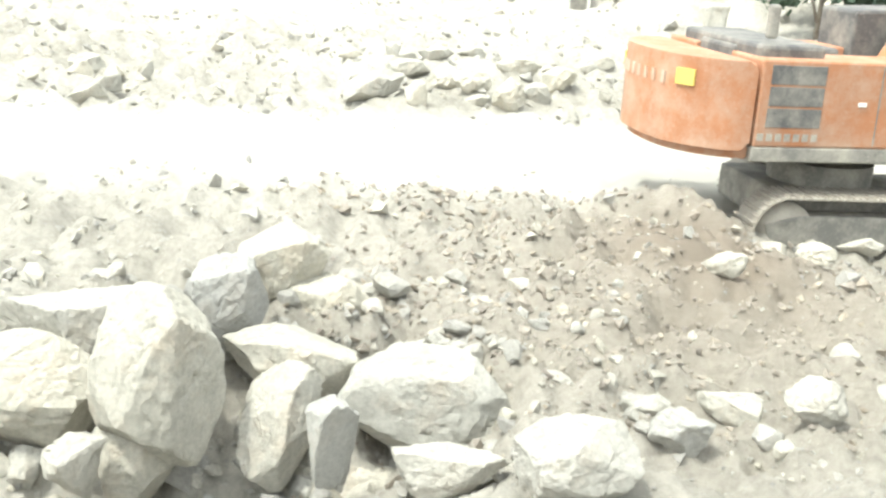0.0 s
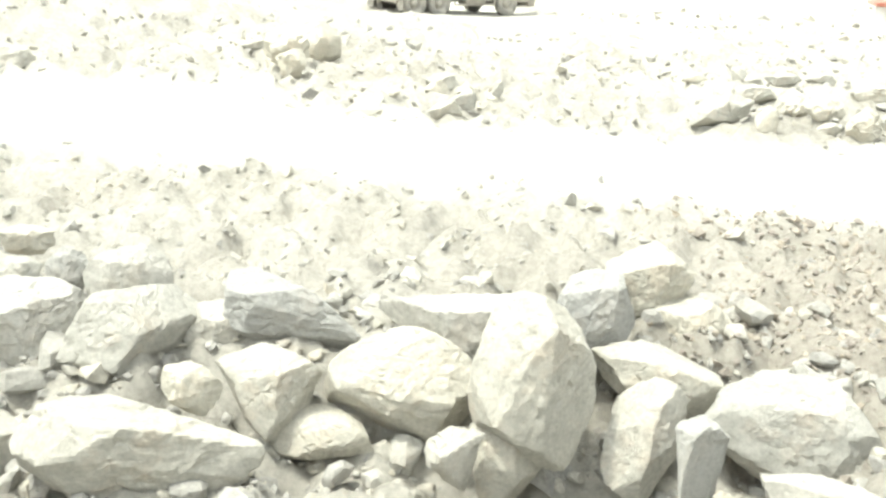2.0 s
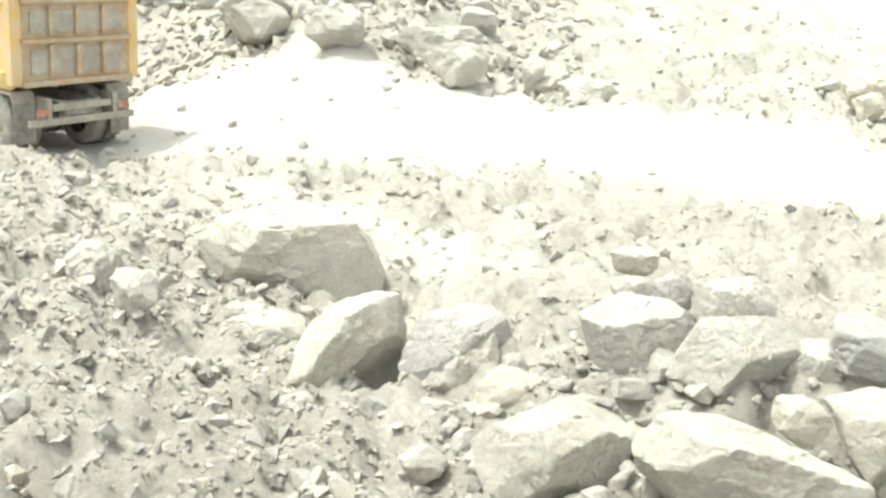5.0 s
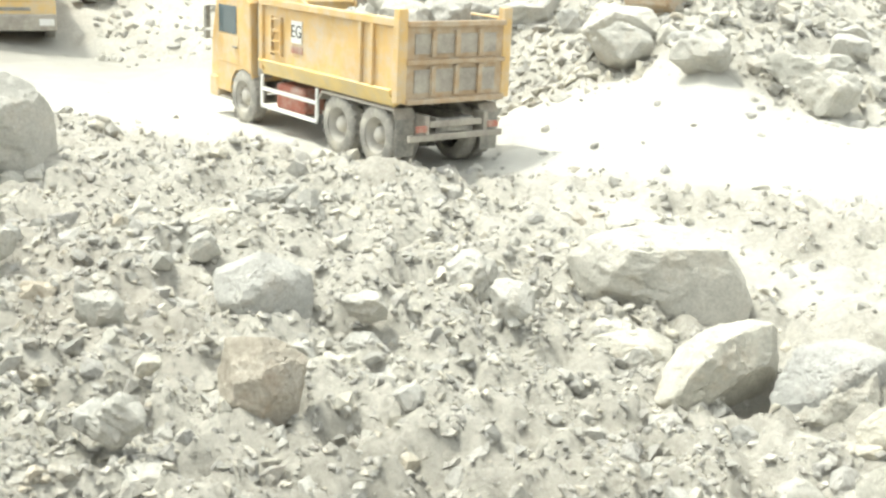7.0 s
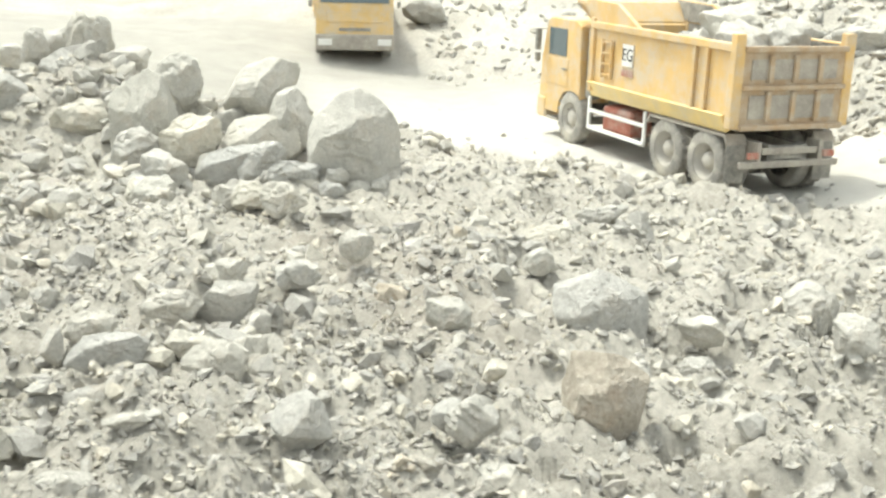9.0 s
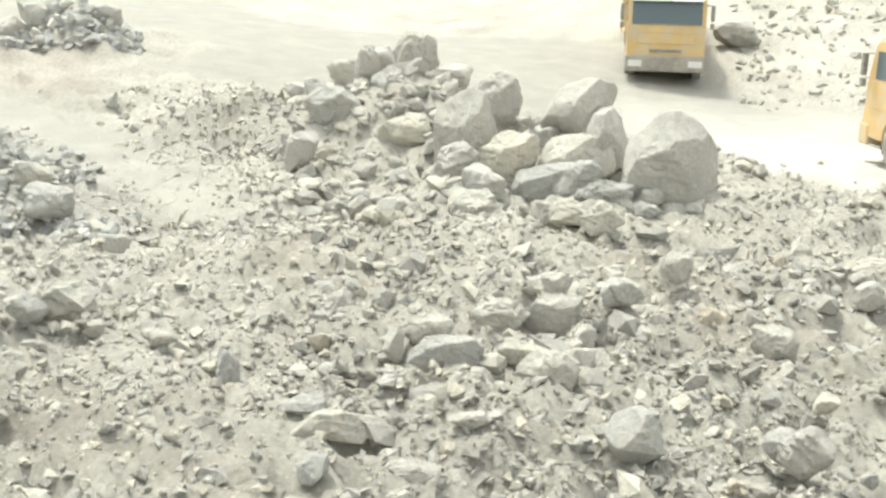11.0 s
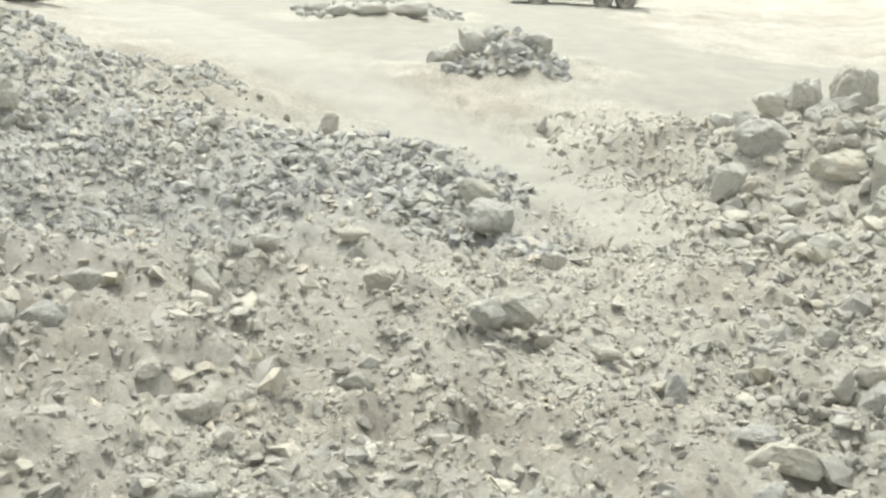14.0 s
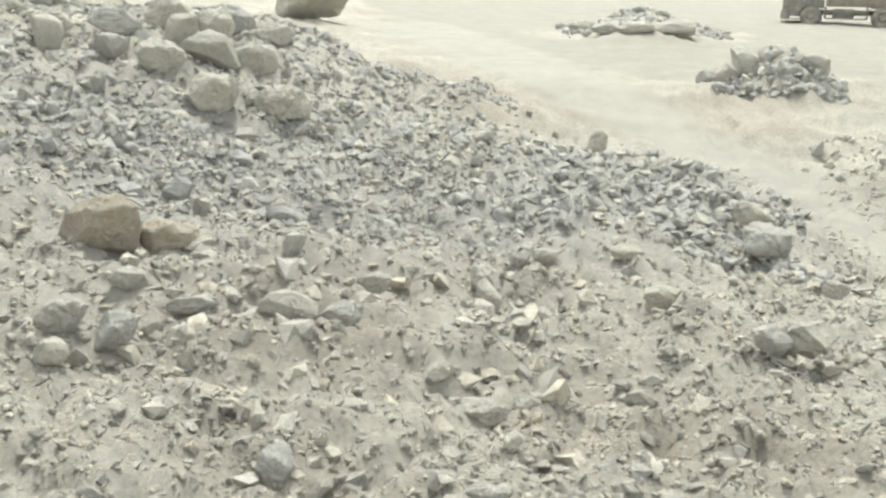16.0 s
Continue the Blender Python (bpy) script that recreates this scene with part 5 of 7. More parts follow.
block(-2.33, 27.92, 0.97, 0.63, 0.31, 0.23, 3, -7, 4246, "pale", 3, 0.00, "stones on the far bank", ((-114, 0.51), (22, 0.56), (133, 0.6)), ())
block(-0.73, 23.90, 0.72, 0.48, 0.24, 0.21, -1, -8, 4253, "pale", 3, 0.02, "stones on the far bank", ((-109, 0.61), (18, 0.63), (134, 0.48)), ())
block(2.06, 28.41, 1.13, 0.77, 0.38, 0.26, -7, -6, 4260, "pale", 4, 0.12, "stones on the far bank", ((18, 0.63), (-104, 0.73), (138, 0.42)), ())
block(-8.40, 24.41, 0.77, 0.55, 0.29, 0.27, 18, -8, 4267, "pale", 3, 0.12, "stones on the far bank", ((149, 0.34), (22, 0.56), (-90, 1.0)), ())
block(-7.88, 24.72, 0.67, 0.47, 0.30, 0.31, 17, -8, 4274, "pale", 3, 0.00, "stones on the far bank", ((155, 0.47), (-80, 0.81), (33, 0.5)), ())
block(-7.33, 24.88, 0.75, 0.41, 0.31, 0.34, 15, -8, 4281, "pale", 3, 0.00, "stones on the far bank", ((144, 0.22), (15, 0.7), (-90, 1.0)), ())
block(-7.72, 22.63, 0.57, 0.71, 0.37, 0.36, 18, -9, 4288, "pale", 4, 0.04, "stones on the far bank", ((150, 0.37), (-82, 0.85), (27, 0.57)), ())
block(-12.28, 25.49, 1.09, 1.00, 0.79, 0.85, 24, -6, 4295, "pale", 4, 0.08, "stones on the far bank", ((-87, 0.97), (147, 0.75), (49, 0.58), (14, 0.76), (-149, 0.95)), ())
block(-13.69, 26.86, 1.01, 0.66, 0.35, 0.33, 26, -6, 4302, "pale", 3, 0.00, "stones on the far bank", ((22, 0.56), (-101, 0.78), (143, 0.44)), ())
block(-8.51, 25.13, 0.72, 0.72, 0.42, 0.42, 16, -8, 4309, "pale", 4, 0.04, "stones on the far bank", ((27, 0.45), (-106, 0.69), (145, 0.57)), ())
block(-7.55, 23.28, 0.72, 0.55, 0.41, 0.44, 15, -8, 4316, "pale", 3, 0.00, "stones on the far bank", ((133, 0.32), (-104, 0.73), (11, 0.78)), ())
block(-7.22, 24.63, 0.75, 0.32, 0.30, 0.35, 14, -8, 4323, "pale", 3, 0.05, "stones on the far bank", ((133, 0.19), (-99, 0.82), (6, 0.89)), ())
block(1.94, 14.36, 0.48, 0.52, 0.32, 0.32, -14, -15, 4330, "pale", 4, 0.00, "stones on the far bank", ((112, 0.57), (-45, 0.41), (178, 0.96), (5, 1.03), (-90, 1.0)), ((0, 60, 0.5),))
block(3.66, 17.73, 0.19, 0.49, 0.38, 0.41, -17, -13, 4337, "pale", 4, 0.00, "stones on the far bank", ((154, 0.46), (-90, 1.0), (3, 0.95), (59, 0.84)), ((-20, 20, 0.6),))
block(3.15, 15.02, 0.52, 0.48, 0.27, 0.26, -19, -14, 4344, "pale", 4, 0.00, "stones on the far bank", ((153, 0.57), (-57, 0.62), (46, 0.62), (-117, 1.08)), ())
block(4.43, 17.14, 0.09, 0.61, 0.30, 0.24, -20, -14, 4351, "pale", 4, 0.00, "stones on the far bank", ((149, 0.34), (23, 0.58), (-86, 0.94)), ())
boulder(-40.80, -13.94, 2.34, 1.21, 0.87, 0.67, 108, 1122, "grey", level=3, sunk=0.24, group="small rock pile on the yard")
boulder(-41.07, -13.26, 2.78, 1.31, 1.12, 0.93, 107, 1129, "grey", level=3, sunk=0.47, group="small rock pile on the yard")
boulder(-41.27, -12.46, 2.99, 1.21, 0.98, 0.76, 106, 1136, "grey", level=3, sunk=0.54, group="small rock pile on the yard")
boulder(-41.42, -11.80, 2.62, 1.02, 0.86, 0.97, 105, 1143, "grey", level=3, group="small rock pile on the yard")
boulder(-41.59, -11.13, 2.65, 1.02, 0.87, 1.01, 104, 1150, "grey", level=3, group="small rock pile on the yard")
boulder(-41.19, -12.64, 2.26, 1.22, 0.87, 0.67, 106, 1157, "grey", level=3, group="small rock pile on the yard")
boulder(-40.56, -14.47, 2.13, 0.81, 0.65, 0.50, 109, 1164, "grey", level=3, sunk=0.15, group="small rock pile on the yard")
boulder(-41.30, -12.17, 2.56, 1.22, 0.78, 0.61, 105, 1171, "grey", level=3, sunk=0.10, group="small rock pile on the yard")
boulder(-41.58, -10.93, 2.13, 0.82, 0.61, 0.48, 104, 1178, "grey", level=3, group="small rock pile on the yard")
boulder(-25.93, 19.79, 2.12, 2.06, 1.75, 1.42, 50, 1500, "grey", group="blocks on the far bank")
boulder(-22.20, 19.06, 2.06, 1.39, 1.09, 0.84, 46, 1507, "grey", sunk=0.24, group="blocks on the far bank")
boulder(-32.17, 21.19, 2.25, 1.90, 1.40, 1.08, 55, 1514, "grey", group="blocks on the far bank")
boulder(-29.89, 21.14, 2.11, 0.81, 0.69, 0.83, 53, 1521, "grey", level=3, group="blocks on the far bank")
boulder(-23.18, 25.38, 2.16, 1.04, 0.71, 0.55, 39, 1528, "grey", level=3, sunk=0.02, group="blocks on the far bank")
boulder(-19.44, 20.25, 1.44, 1.41, 0.97, 0.75, 40, 1535, "grey", sunk=0.35, group="blocks on the far bank")
boulder(-24.47, 20.10, 2.16, 0.66, 0.56, 0.64, 48, 1542, "grey", level=3, group="blocks on the far bank")
boulder(-34.61, 20.72, 2.22, 1.33, 0.82, 0.63, 57, 1549, "grey", level=3, group="blocks on the far bank")
boulder(-26.51, 21.89, 2.96, 1.42, 1.02, 0.79, 48, 1556, "grey", group="blocks on the far bank")
boulder(-20.79, 21.19, 1.50, 2.08, 1.41, 1.09, 43, 1563, group="blocks on the far bank")
boulder(-23.65, 20.32, 1.92, 1.42, 1.11, 0.86, 48, 1570, "grey", group="blocks on the far bank")
boulder(-17.20, 22.13, 0.77, 1.53, 0.86, 0.66, 35, 1577, "grey", group="blocks on the far bank")
boulder(-18.36, 21.65, 1.24, 0.58, 0.50, 0.48, 38, 1584, "grey", level=3, sunk=0.32, group="blocks on the far bank")
boulder(-24.83, 18.96, 2.03, 1.54, 1.20, 0.93, 52, 1591, "grey", sunk=0.33, group="blocks on the far bank")
boulder(-21.96, 23.87, 2.16, 0.98, 0.49, 0.35, 41, 1598, "grey", level=3, sunk=0.46, group="blocks on the far bank")
boulder(-18.75, 21.34, 0.76, 0.80, 0.50, 0.39, 39, 1605, "grey", level=3, group="blocks on the far bank")
boulder(-18.07, 21.92, 0.85, 0.80, 0.64, 0.50, 37, 1612, level=3, group="blocks on the far bank")
boulder(-12.04, 26.92, 1.25, 0.96, 0.82, 0.69, 22, 1633, level=3, sunk=0.28, group="blocks on the far bank")
boulder(-11.85, 24.77, 0.98, 0.70, 0.59, 0.46, 23, 1640, level=3, sunk=0.27, group="blocks on the far bank")
boulder(6.10, 35.60, 1.90, 0.83, 0.63, 0.48, -12, 1822, "grey", level=3, sunk=0.76, group="blocks on the far bank")
boulder(-48.57, 12.10, 2.28, 1.91, 1.53, 1.19, 75, 1829, "grey", level=3, group="blocks on the far bank")
boulder(-51.68, -39.75, 4.73, 4.08, 3.38, 2.62, 127, 1836, "grey", sunk=0.15, group="blocks on the far bank", label="huge grey-green rounded boulder at the edge of the yard")
boulder(-57.10, -21.57, 3.60, 2.06, 1.26, 0.98, 110, 1843, "grey", level=3, group="far rock pile on the yard")
boulder(-55.74, -23.02, 3.53, 1.74, 1.00, 0.77, 111, 1850, "grey", level=3, group="far rock pile on the yard")
boulder(-56.18, -24.80, 3.48, 1.63, 0.89, 0.69, 113, 1857, "grey", level=3, group="far rock pile on the yard")
boulder(-59.56, -27.81, 3.52, 1.27, 0.92, 0.71, 114, 1864, "grey", level=3, sunk=0.03, group="far rock pile on the yard")


# ---- machine materials ----
def paint(name, col, dust, rough=0.5, amount=0.5, metal=0.0):
    """Painted steel with dried limestone dust and scuffs."""
    mat, nt, b = material(name, rough, metal)
    base = ramp(nt, noise_node(nt, 1.3, 6, 0.6), [(0.3, tuple(c * 0.86 for c in col)), (0.7, tuple(min(1, c * 1.08) for c in col))])
    film = ramp(nt, noise_node(nt, 2.2, 9, 0.72), [(0.42, (0, 0, 0)), (0.66, (amount, amount, amount))])
    spots = ramp(nt, noise_node(nt, 19, 7, 0.7), [(0.55, (0, 0, 0)), (0.72, (amount * 0.7, amount * 0.7, amount * 0.7))])
    c = blend(nt, spots, blend(nt, film, base, dust), dust)
    nt.links.new(c, b.inputs["Base Color"])
    bump(nt, b, noise_node(nt, 30, 5, 0.6), 0.12, 0.01)
    return mat


DUST = (0.50, 0.47, 0.40)
# lighter yellow puts the light caught by the turned-out skirt into its colour
lit_skirt_paint = paint("lit_yellow_skirt", (0.72, 0.55, 0.24), DUST, 0.55, 0.5)
yellow_paint = paint("yellow_truck_paint", (0.62, 0.42, 0.18), DUST, 0.55, 0.7)
# paler copy for the distant truck, with airborne haze mixed into its colour
pale_yellow_paint = paint("dusty_hazed_yellow_paint", (0.62, 0.44, 0.20), DUST, 0.6, 0.75)
orange_paint = paint("orange_excavator_paint", (0.41, 0.19, 0.10), DUST, 0.55, 0.36)
red_paint = paint("faded_red_paint", (0.38, 0.13, 0.09), DUST, 0.6, 0.75)
steel_dusty = paint("dusty_worn_steel", (0.31, 0.285, 0.25), DUST, 0.65, 0.75, 0.2)
steel_dark = paint("dark_steel", (0.20, 0.195, 0.18), DUST, 0.6, 0.7)
tyre_mat = paint("dusty_tyre_rubber", (0.25, 0.24, 0.22), DUST, 0.9, 0.9)
rim_mat = paint("dusty_rim_steel", (0.40, 0.38, 0.34), DUST, 0.6, 0.7)
white_paint = paint("white_paint", (0.75, 0.75, 0.72), DUST, 0.6, 0.3)
letter_paint = paint("faded_lettering", (0.48, 0.31, 0.22), DUST, 0.6, 0.5)
# browner than the tipper, to carry the shade on the tailgate
shaded_brown_paint = paint("tipper_shaded_brown", (0.40, 0.29, 0.18), DUST, 0.6, 0.6)
green_paint = paint("grey_green_dusty_steel", (0.20, 0.23, 0.20), DUST, 0.7, 0.45)
black_print, _nt, _b = material("black_print", 0.7)
_b.inputs["Base Color"].default_value = (0.03, 0.03, 0.03, 1)
warn_yellow, _nt, _b = material("warning_yellow", 0.6)
_b.inputs["Base Color"].default_value = (0.62, 0.50, 0.14, 1)
glass_mat, _nt, _b = material("dusty_cab_glass", 0.08)
_b.inputs["Base Color"].default_value = (0.10, 0.13, 0.14, 1)
_b.inputs["Specular IOR Level"].default_value = 0.6


def part(name, bm, mat, parent, label=""):
    me = bpy.data.meshes.new(name)
    bmesh.ops.recalc_face_normals(bm, faces=bm.faces)
    bm.to_mesh(me)
    bm.free()
    me.materials.append(mat)
    ob = new(name, me)
    ob.parent = parent
    return tagged(ob, label)


def box(bm, x0, y0, z0, x1, y1, z1, bevel=0.0):
    made = bmesh.ops.create_cube(bm, size=1, matrix=Matrix.Translation(((x0 + x1) / 2, (y0 + y1) / 2, (z0 + z1) / 2)) @ Matrix.Diagonal((x1 - x0, y1 - y0, z1 - z0, 1)))
    if bevel:
        edges = {e for v in made["verts"] for e in v.link_edges}
        bmesh.ops.bevel(bm, geom=list(edges), offset=bevel, segments=2, affect="EDGES", profile=0.5)
    return bm


def boxes(*items, bevel=0.0):
    bm = bmesh.new()
    for b in items:
        box(bm, *b, bevel=bevel)
    return bm


def prism(outline, axis, a, b, bevel=0.0):
    """A plate or body: the outline (pairs) drawn on the plane across the axis, from a to b along it."""
    bm = bmesh.new()
    place = {"x": lambda u, v, w: (w, u, v), "y": lambda u, v, w: (u, w, v), "z": lambda u, v, w: (u, v, w)}[axis]
    low = [bm.verts.new(place(u, v, a)) for u, v in outline]
    top = [bm.verts.new(place(u, v, b)) for u, v in outline]
    bm.faces.new(low)
    bm.faces.new(top[::-1])
    for k in range(len(low)):
        bm.faces.new((low[k], low[k - 1], top[k - 1], top[k]))
    if bevel:
        bmesh.ops.bevel(bm, geom=bm.edges[:], offset=bevel, segments=2, affect="EDGES", profile=0.5)
    return bm


def ring_x(profile, x0, steps=36):
    """A body turned about the x axis; profile: pairs of (x, radius)."""
    bm = bmesh.new()
    rows = []
    for k in range(steps):
        a = 2 * math.pi * k / steps
        rows.append([bm.verts.new((x0 + x, r * math.cos(a), r * math.sin(a))) for x, r in profile])
    for k in range(steps):
        for j in range(len(profile) - 1):
            bm.faces.new((rows[k][j], rows[k][j + 1], rows[(k + 1) % steps][j + 1], rows[(k + 1) % steps][j]))
    for f in bm.faces:
        f.smooth = True
    return bm


def words(text, size, m, mat, name, parent, label):
    cu = bpy.data.curves.new(name, "FONT")
    cu.body, cu.size, cu.extrude, cu.align_x, cu.align_y = text, size, 0.003, "CENTER", "CENTER"
    tmp = bpy.data.objects.new(name, cu)
    me = bpy.data.meshes.new_from_object(tmp)
    bpy.data.objects.remove(tmp)
    me.materials.append(mat)
    ob = new(name, me)
    ob.parent = parent
    ob.matrix_local = m
    return tagged(ob, label)


def wheel(parent, x, y, r=0.60, w=0.30, dual=False):
    """Tyre with tread lugs on a dished rim; a dual rear wheel has a second tyre inside."""
    side = -1 if x < 0 else 1
    prof = [(-w / 2, r * 0.60), (-w / 2, r * 0.88), (-w * 0.40, r * 0.97), (-w * 0.2, r), (w * 0.2, r), (w * 0.40, r * 0.97), (w / 2, r * 0.88), (w / 2, r * 0.60), (w * 0.3, r * 0.56)]
    bm = ring_x(prof, 0, 40)
    if dual:
        other = ring_x(prof, -side * (w + 0.05), 40)
        tmp = bpy.data.meshes.new("tmp")
        other.to_mesh(tmp)
        other.free()
        bm.from_mesh(tmp)
        bpy.data.meshes.remove(tmp)
    for k in range(20):
        a = 2 * math.pi * k / 20
        for s in (-1, 1):
            q = bmesh.ops.create_cube(bm, size=1, matrix=Matrix.Rotation(a + s * 0.07, 4, "X") @ Matrix.Translation((s * w * 0.27, 0, r * 0.995)) @ Matrix.Diagonal((w * 0.40, 0.075, 0.018, 1)))
    tyre = part("tyre", bm, tyre_mat, parent, "dust-covered black rubber tyre")
    tyre.location = (x, y, r)
    s = side
    rim = part("rim", ring_x([(s * w * 0.44, r * 0.62), (s * w * 0.47, r * 0.56), (s * w * 0.10, r * 0.50), (s * w * 0.06, r * 0.30), (s * w * 0.34, r * 0.26), (s * w * 0.42, r * 0.16), (s * w * 0.42, 0.0)] if not dual else
                             [(s * w * 0.44, r * 0.62), (s * w * 0.47, r * 0.56), (-s * w * 0.25, r * 0.50), (-s * w * 0.28, r * 0.30), (s * w * 0.20, r * 0.26), (s * w * 0.36, r * 0.18), (s * w * 0.36, 0.0)], 0, 32), rim_mat, tyre, "dusty grey steel rim")
    for k in range(8):
        nb = bmesh.new()
        a = 2 * math.pi * k / 8
        bmesh.ops.create_cone(nb, cap_ends=True, segments=6, radius1=0.02, radius2=0.02, depth=0.05, matrix=Matrix.Translation((s * (0.09 if not dual else -0.06), r * 0.38 * math.cos(a), r * 0.38 * math.sin(a))) @ Matrix.Rotation(math.pi / 2, 4, "Y"))
        part("wheel_nut", nb, steel_dusty, tyre)
    return tyre


def dump_truck(m, body_mat, label, cab_mat=None, load=True, sign=True, seed=5, bumper_mat=None, tank_mat=None):
    """Six-wheel tipper, 2.5 m wide and 8 m long; its origin lies on the ground between the rearmost wheels, +y ahead."""
    cab_mat = cab_mat or body_mat
    bumper_mat, tank_mat = bumper_mat or cab_mat, tank_mat or red_paint
    top = new("dump_truck")
    tagged(top, label, "truck")
    # chassis
    part("chassis", boxes((-0.45, -0.9, 0.72, -0.30, 6.2, 1.02), (0.30, -0.9, 0.72, 0.45, 6.2, 1.02), (-0.45, -0.9, 0.75, 0.45, -0.75, 1.0), (-0.45, 2.6, 0.75, 0.45, 2.75, 1.0), (-1.0, -0.06, 0.42, 1.0, 0.06, 0.66), (-1.0, 1.29, 0.42, 1.0, 1.41, 0.66), (-0.95, 5.26, 0.42, 0.95, 5.38, 0.6), bevel=0.015), steel_dark, top)
    for y in (0.0, 1.35):
        for x in (-1.05, 1.05):
            wheel(top, x, y, dual=True)
    for x in (-1.08, 1.08):
        wheel(top, x, 5.3)
    # tipper body: floor, sides with a turned-out lower skirt, rails, ribs
    part("floor_plate", boxes((-1.05, -0.75, 1.28, 1.05, 4.45, 1.40)), steel_dusty, top)
    for s in (-1, 1):
        part("side_panel", prism([(s * 1.05, 1.30), (s * 1.22, 1.62), (s * 1.22, 3.10), (s * 1.17, 3.10), (s * 1.17, 1.66), (s * 1.02, 1.36)], "y", -0.72, 4.45), body_mat, top)
        part("top_rail", boxes((s * 1.30 if s < 0 else 1.15, -0.75, 2.98, -1.15 if s < 0 else 1.30, 4.45, 3.16), bevel=0.02), body_mat, top)
        part("skirt", prism([(s * 1.23, 1.62), (s * 1.31, 1.60), (s * 1.16, 1.22), (s * 1.06, 1.26)], "y", -0.55, 4.50, 0.012), lit_skirt_paint if sign else body_mat, top, "turned-out lower skirt, yellow lightened for the light it catches")
        for y in (0.05, 0.45):
            part("side_rib", boxes((min(s * 1.22, s * 1.29), y, 1.62, max(s * 1.22, s * 1.29), y + 0.10, 3.0), bevel=0.012), body_mat, top)
        part("rear_post", boxes((min(s * 1.12, s * 1.33), -0.86, 1.35, max(s * 1.12, s * 1.33), -0.68, 3.38), bevel=0.02), body_mat, top)
        # dark plates on the inner faces of side and wing
        part("liner", boxes((min(s * 1.135, s * 1.165), -0.6, 1.5, max(s * 1.135, s * 1.165), 4.38, 3.12)), steel_dark, top, "dark plate on the inner side")
        part("wing_liner", prism([(2.75, 3.16), (4.48, 3.16), (4.78, 3.68), (3.5, 3.62)], "x", min(s * 1.12, s * 1.146), max(s * 1.12, s * 1.146)), steel_dark, top, "dark inner face")
        part("front_post", boxes((min(s * 1.12, s * 1.28), 4.33, 1.35, max(s * 1.12, s * 1.28), 4.50, 3.25), bevel=0.02), body_mat, top)
        part("headboard_wing", prism([(2.55, 3.14), (4.50, 3.14), (4.85, 3.72), (3.45, 3.66)], "x", min(s * 1.15, s * 1.24), max(s * 1.15, s * 1.24), 0.01), body_mat, top)
        bm = bmesh.new()
        for k in range(4):
            box(bm, min(s * 1.23, s * 1.29), 3.55, 1.85 + 0.27 * k, max(s * 1.23, s * 1.29), 3.95, 1.89 + 0.27 * k)
        for y in (3.53, 3.93):
            box(bm, min(s * 1.23, s * 1.29), y, 1.78, max(s * 1.23, s * 1.29), y + 0.035, 2.75)
        part("ladder", bm, body_mat, top)
        part("mudguard", prism([(-0.72, 1.02), (-0.60, 1.20), (1.95, 1.20), (2.08, 1.02), (2.04, 1.00), (1.92, 1.15), (-0.58, 1.15), (-0.68, 1.0)], "x", min(s * 0.78, s * 1.22), max(s * 0.78, s * 1.22)), steel_dusty, top)
        part("side_guard", boxes((min(s * 1.14, s * 1.20), 2.15, 0.48, max(s * 1.14, s * 1.20), 4.55, 0.56), (min(s * 1.14, s * 1.20), 2.15, 0.86, max(s * 1.14, s * 1.20), 4.55, 0.94), (min(s * 1.14, s * 1.20), 2.15, 0.48, max(s * 1.14, s * 1.20), 2.23, 1.2), (min(s * 1.14, s * 1.20), 4.47, 0.48, max(s * 1.14, s * 1.20), 4.55, 1.2), bevel=0.01), white_paint if sign else steel_dusty, top, "side guard rails")
        part("fuel_tank", boxes((min(s * 0.50, s * 1.08), 2.9, 0.50, max(s * 0.50, s * 1.08), 4.1, 1.08), bevel=0.09), tank_mat if s < 0 else steel_dusty, top)
        part("mud_flap", boxes((min(s * 0.80, s * 1.22), -0.70, 0.30, max(s * 0.80, s * 1.22), -0.68, 1.05)), steel_dark, top)
    part("headboard", prism([(4.40, 1.40), (4.50, 1.40), (4.50, 3.14), (4.85, 3.62), (5.30, 3.66), (5.30, 3.58), (4.90, 3.54), (4.44, 3.05)], "x", -1.2, 1.2), body_mat, top)
    # tailgate browned for shade on the rear face, with dusty darker panels between ribs
    part("tailgate", boxes((-1.14, -0.84, 1.36, 1.14, -0.78, 3.08)), shaded_brown_paint, top, "dusty tailgate browned for the shade on the rear face")
    for z0, z1 in ((1.50, 2.15), (2.35, 2.92)):
        for x in (-0.55, 0.0, 0.55):
            part("tailgate_rib", boxes((x - 0.05, -0.92, z0, x + 0.05, -0.84, z1), bevel=0.01), shaded_brown_paint, top)
        part("tailgate_panel", boxes((-0.95, -0.862, z0 + 0.06, 0.95, -0.842, z1 - 0.08)), steel_dusty, top, "dark grey tailgate panel")
    part("tailgate_rail", boxes((-1.14, -0.93, 2.19, 1.14, -0.84, 2.29), (-1.14, -0.93, 3.0, 1.14, -0.84, 3.12), (-1.14, -0.95, 1.32, 1.14, -0.84, 1.44), bevel=0.012), shaded_brown_paint, top)
    part("rear_bumper", boxes((-1.1, -1.0, 0.62, 1.1, -0.9, 0.74), (-0.75, -0.98, 0.62, -0.65, -0.6, 1.1), (0.65, -0.98, 0.62, 0.75, -0.6, 1.1), (-0.62, -0.96, 0.86, 0.62, -0.88, 0.98), bevel=0.012), steel_dusty, top)
    for x in (-0.85, 0.85):
        part("tail_light", boxes((x - 0.12, -1.03, 0.80, x + 0.12, -0.97, 0.92), bevel=0.01), red_paint, top)
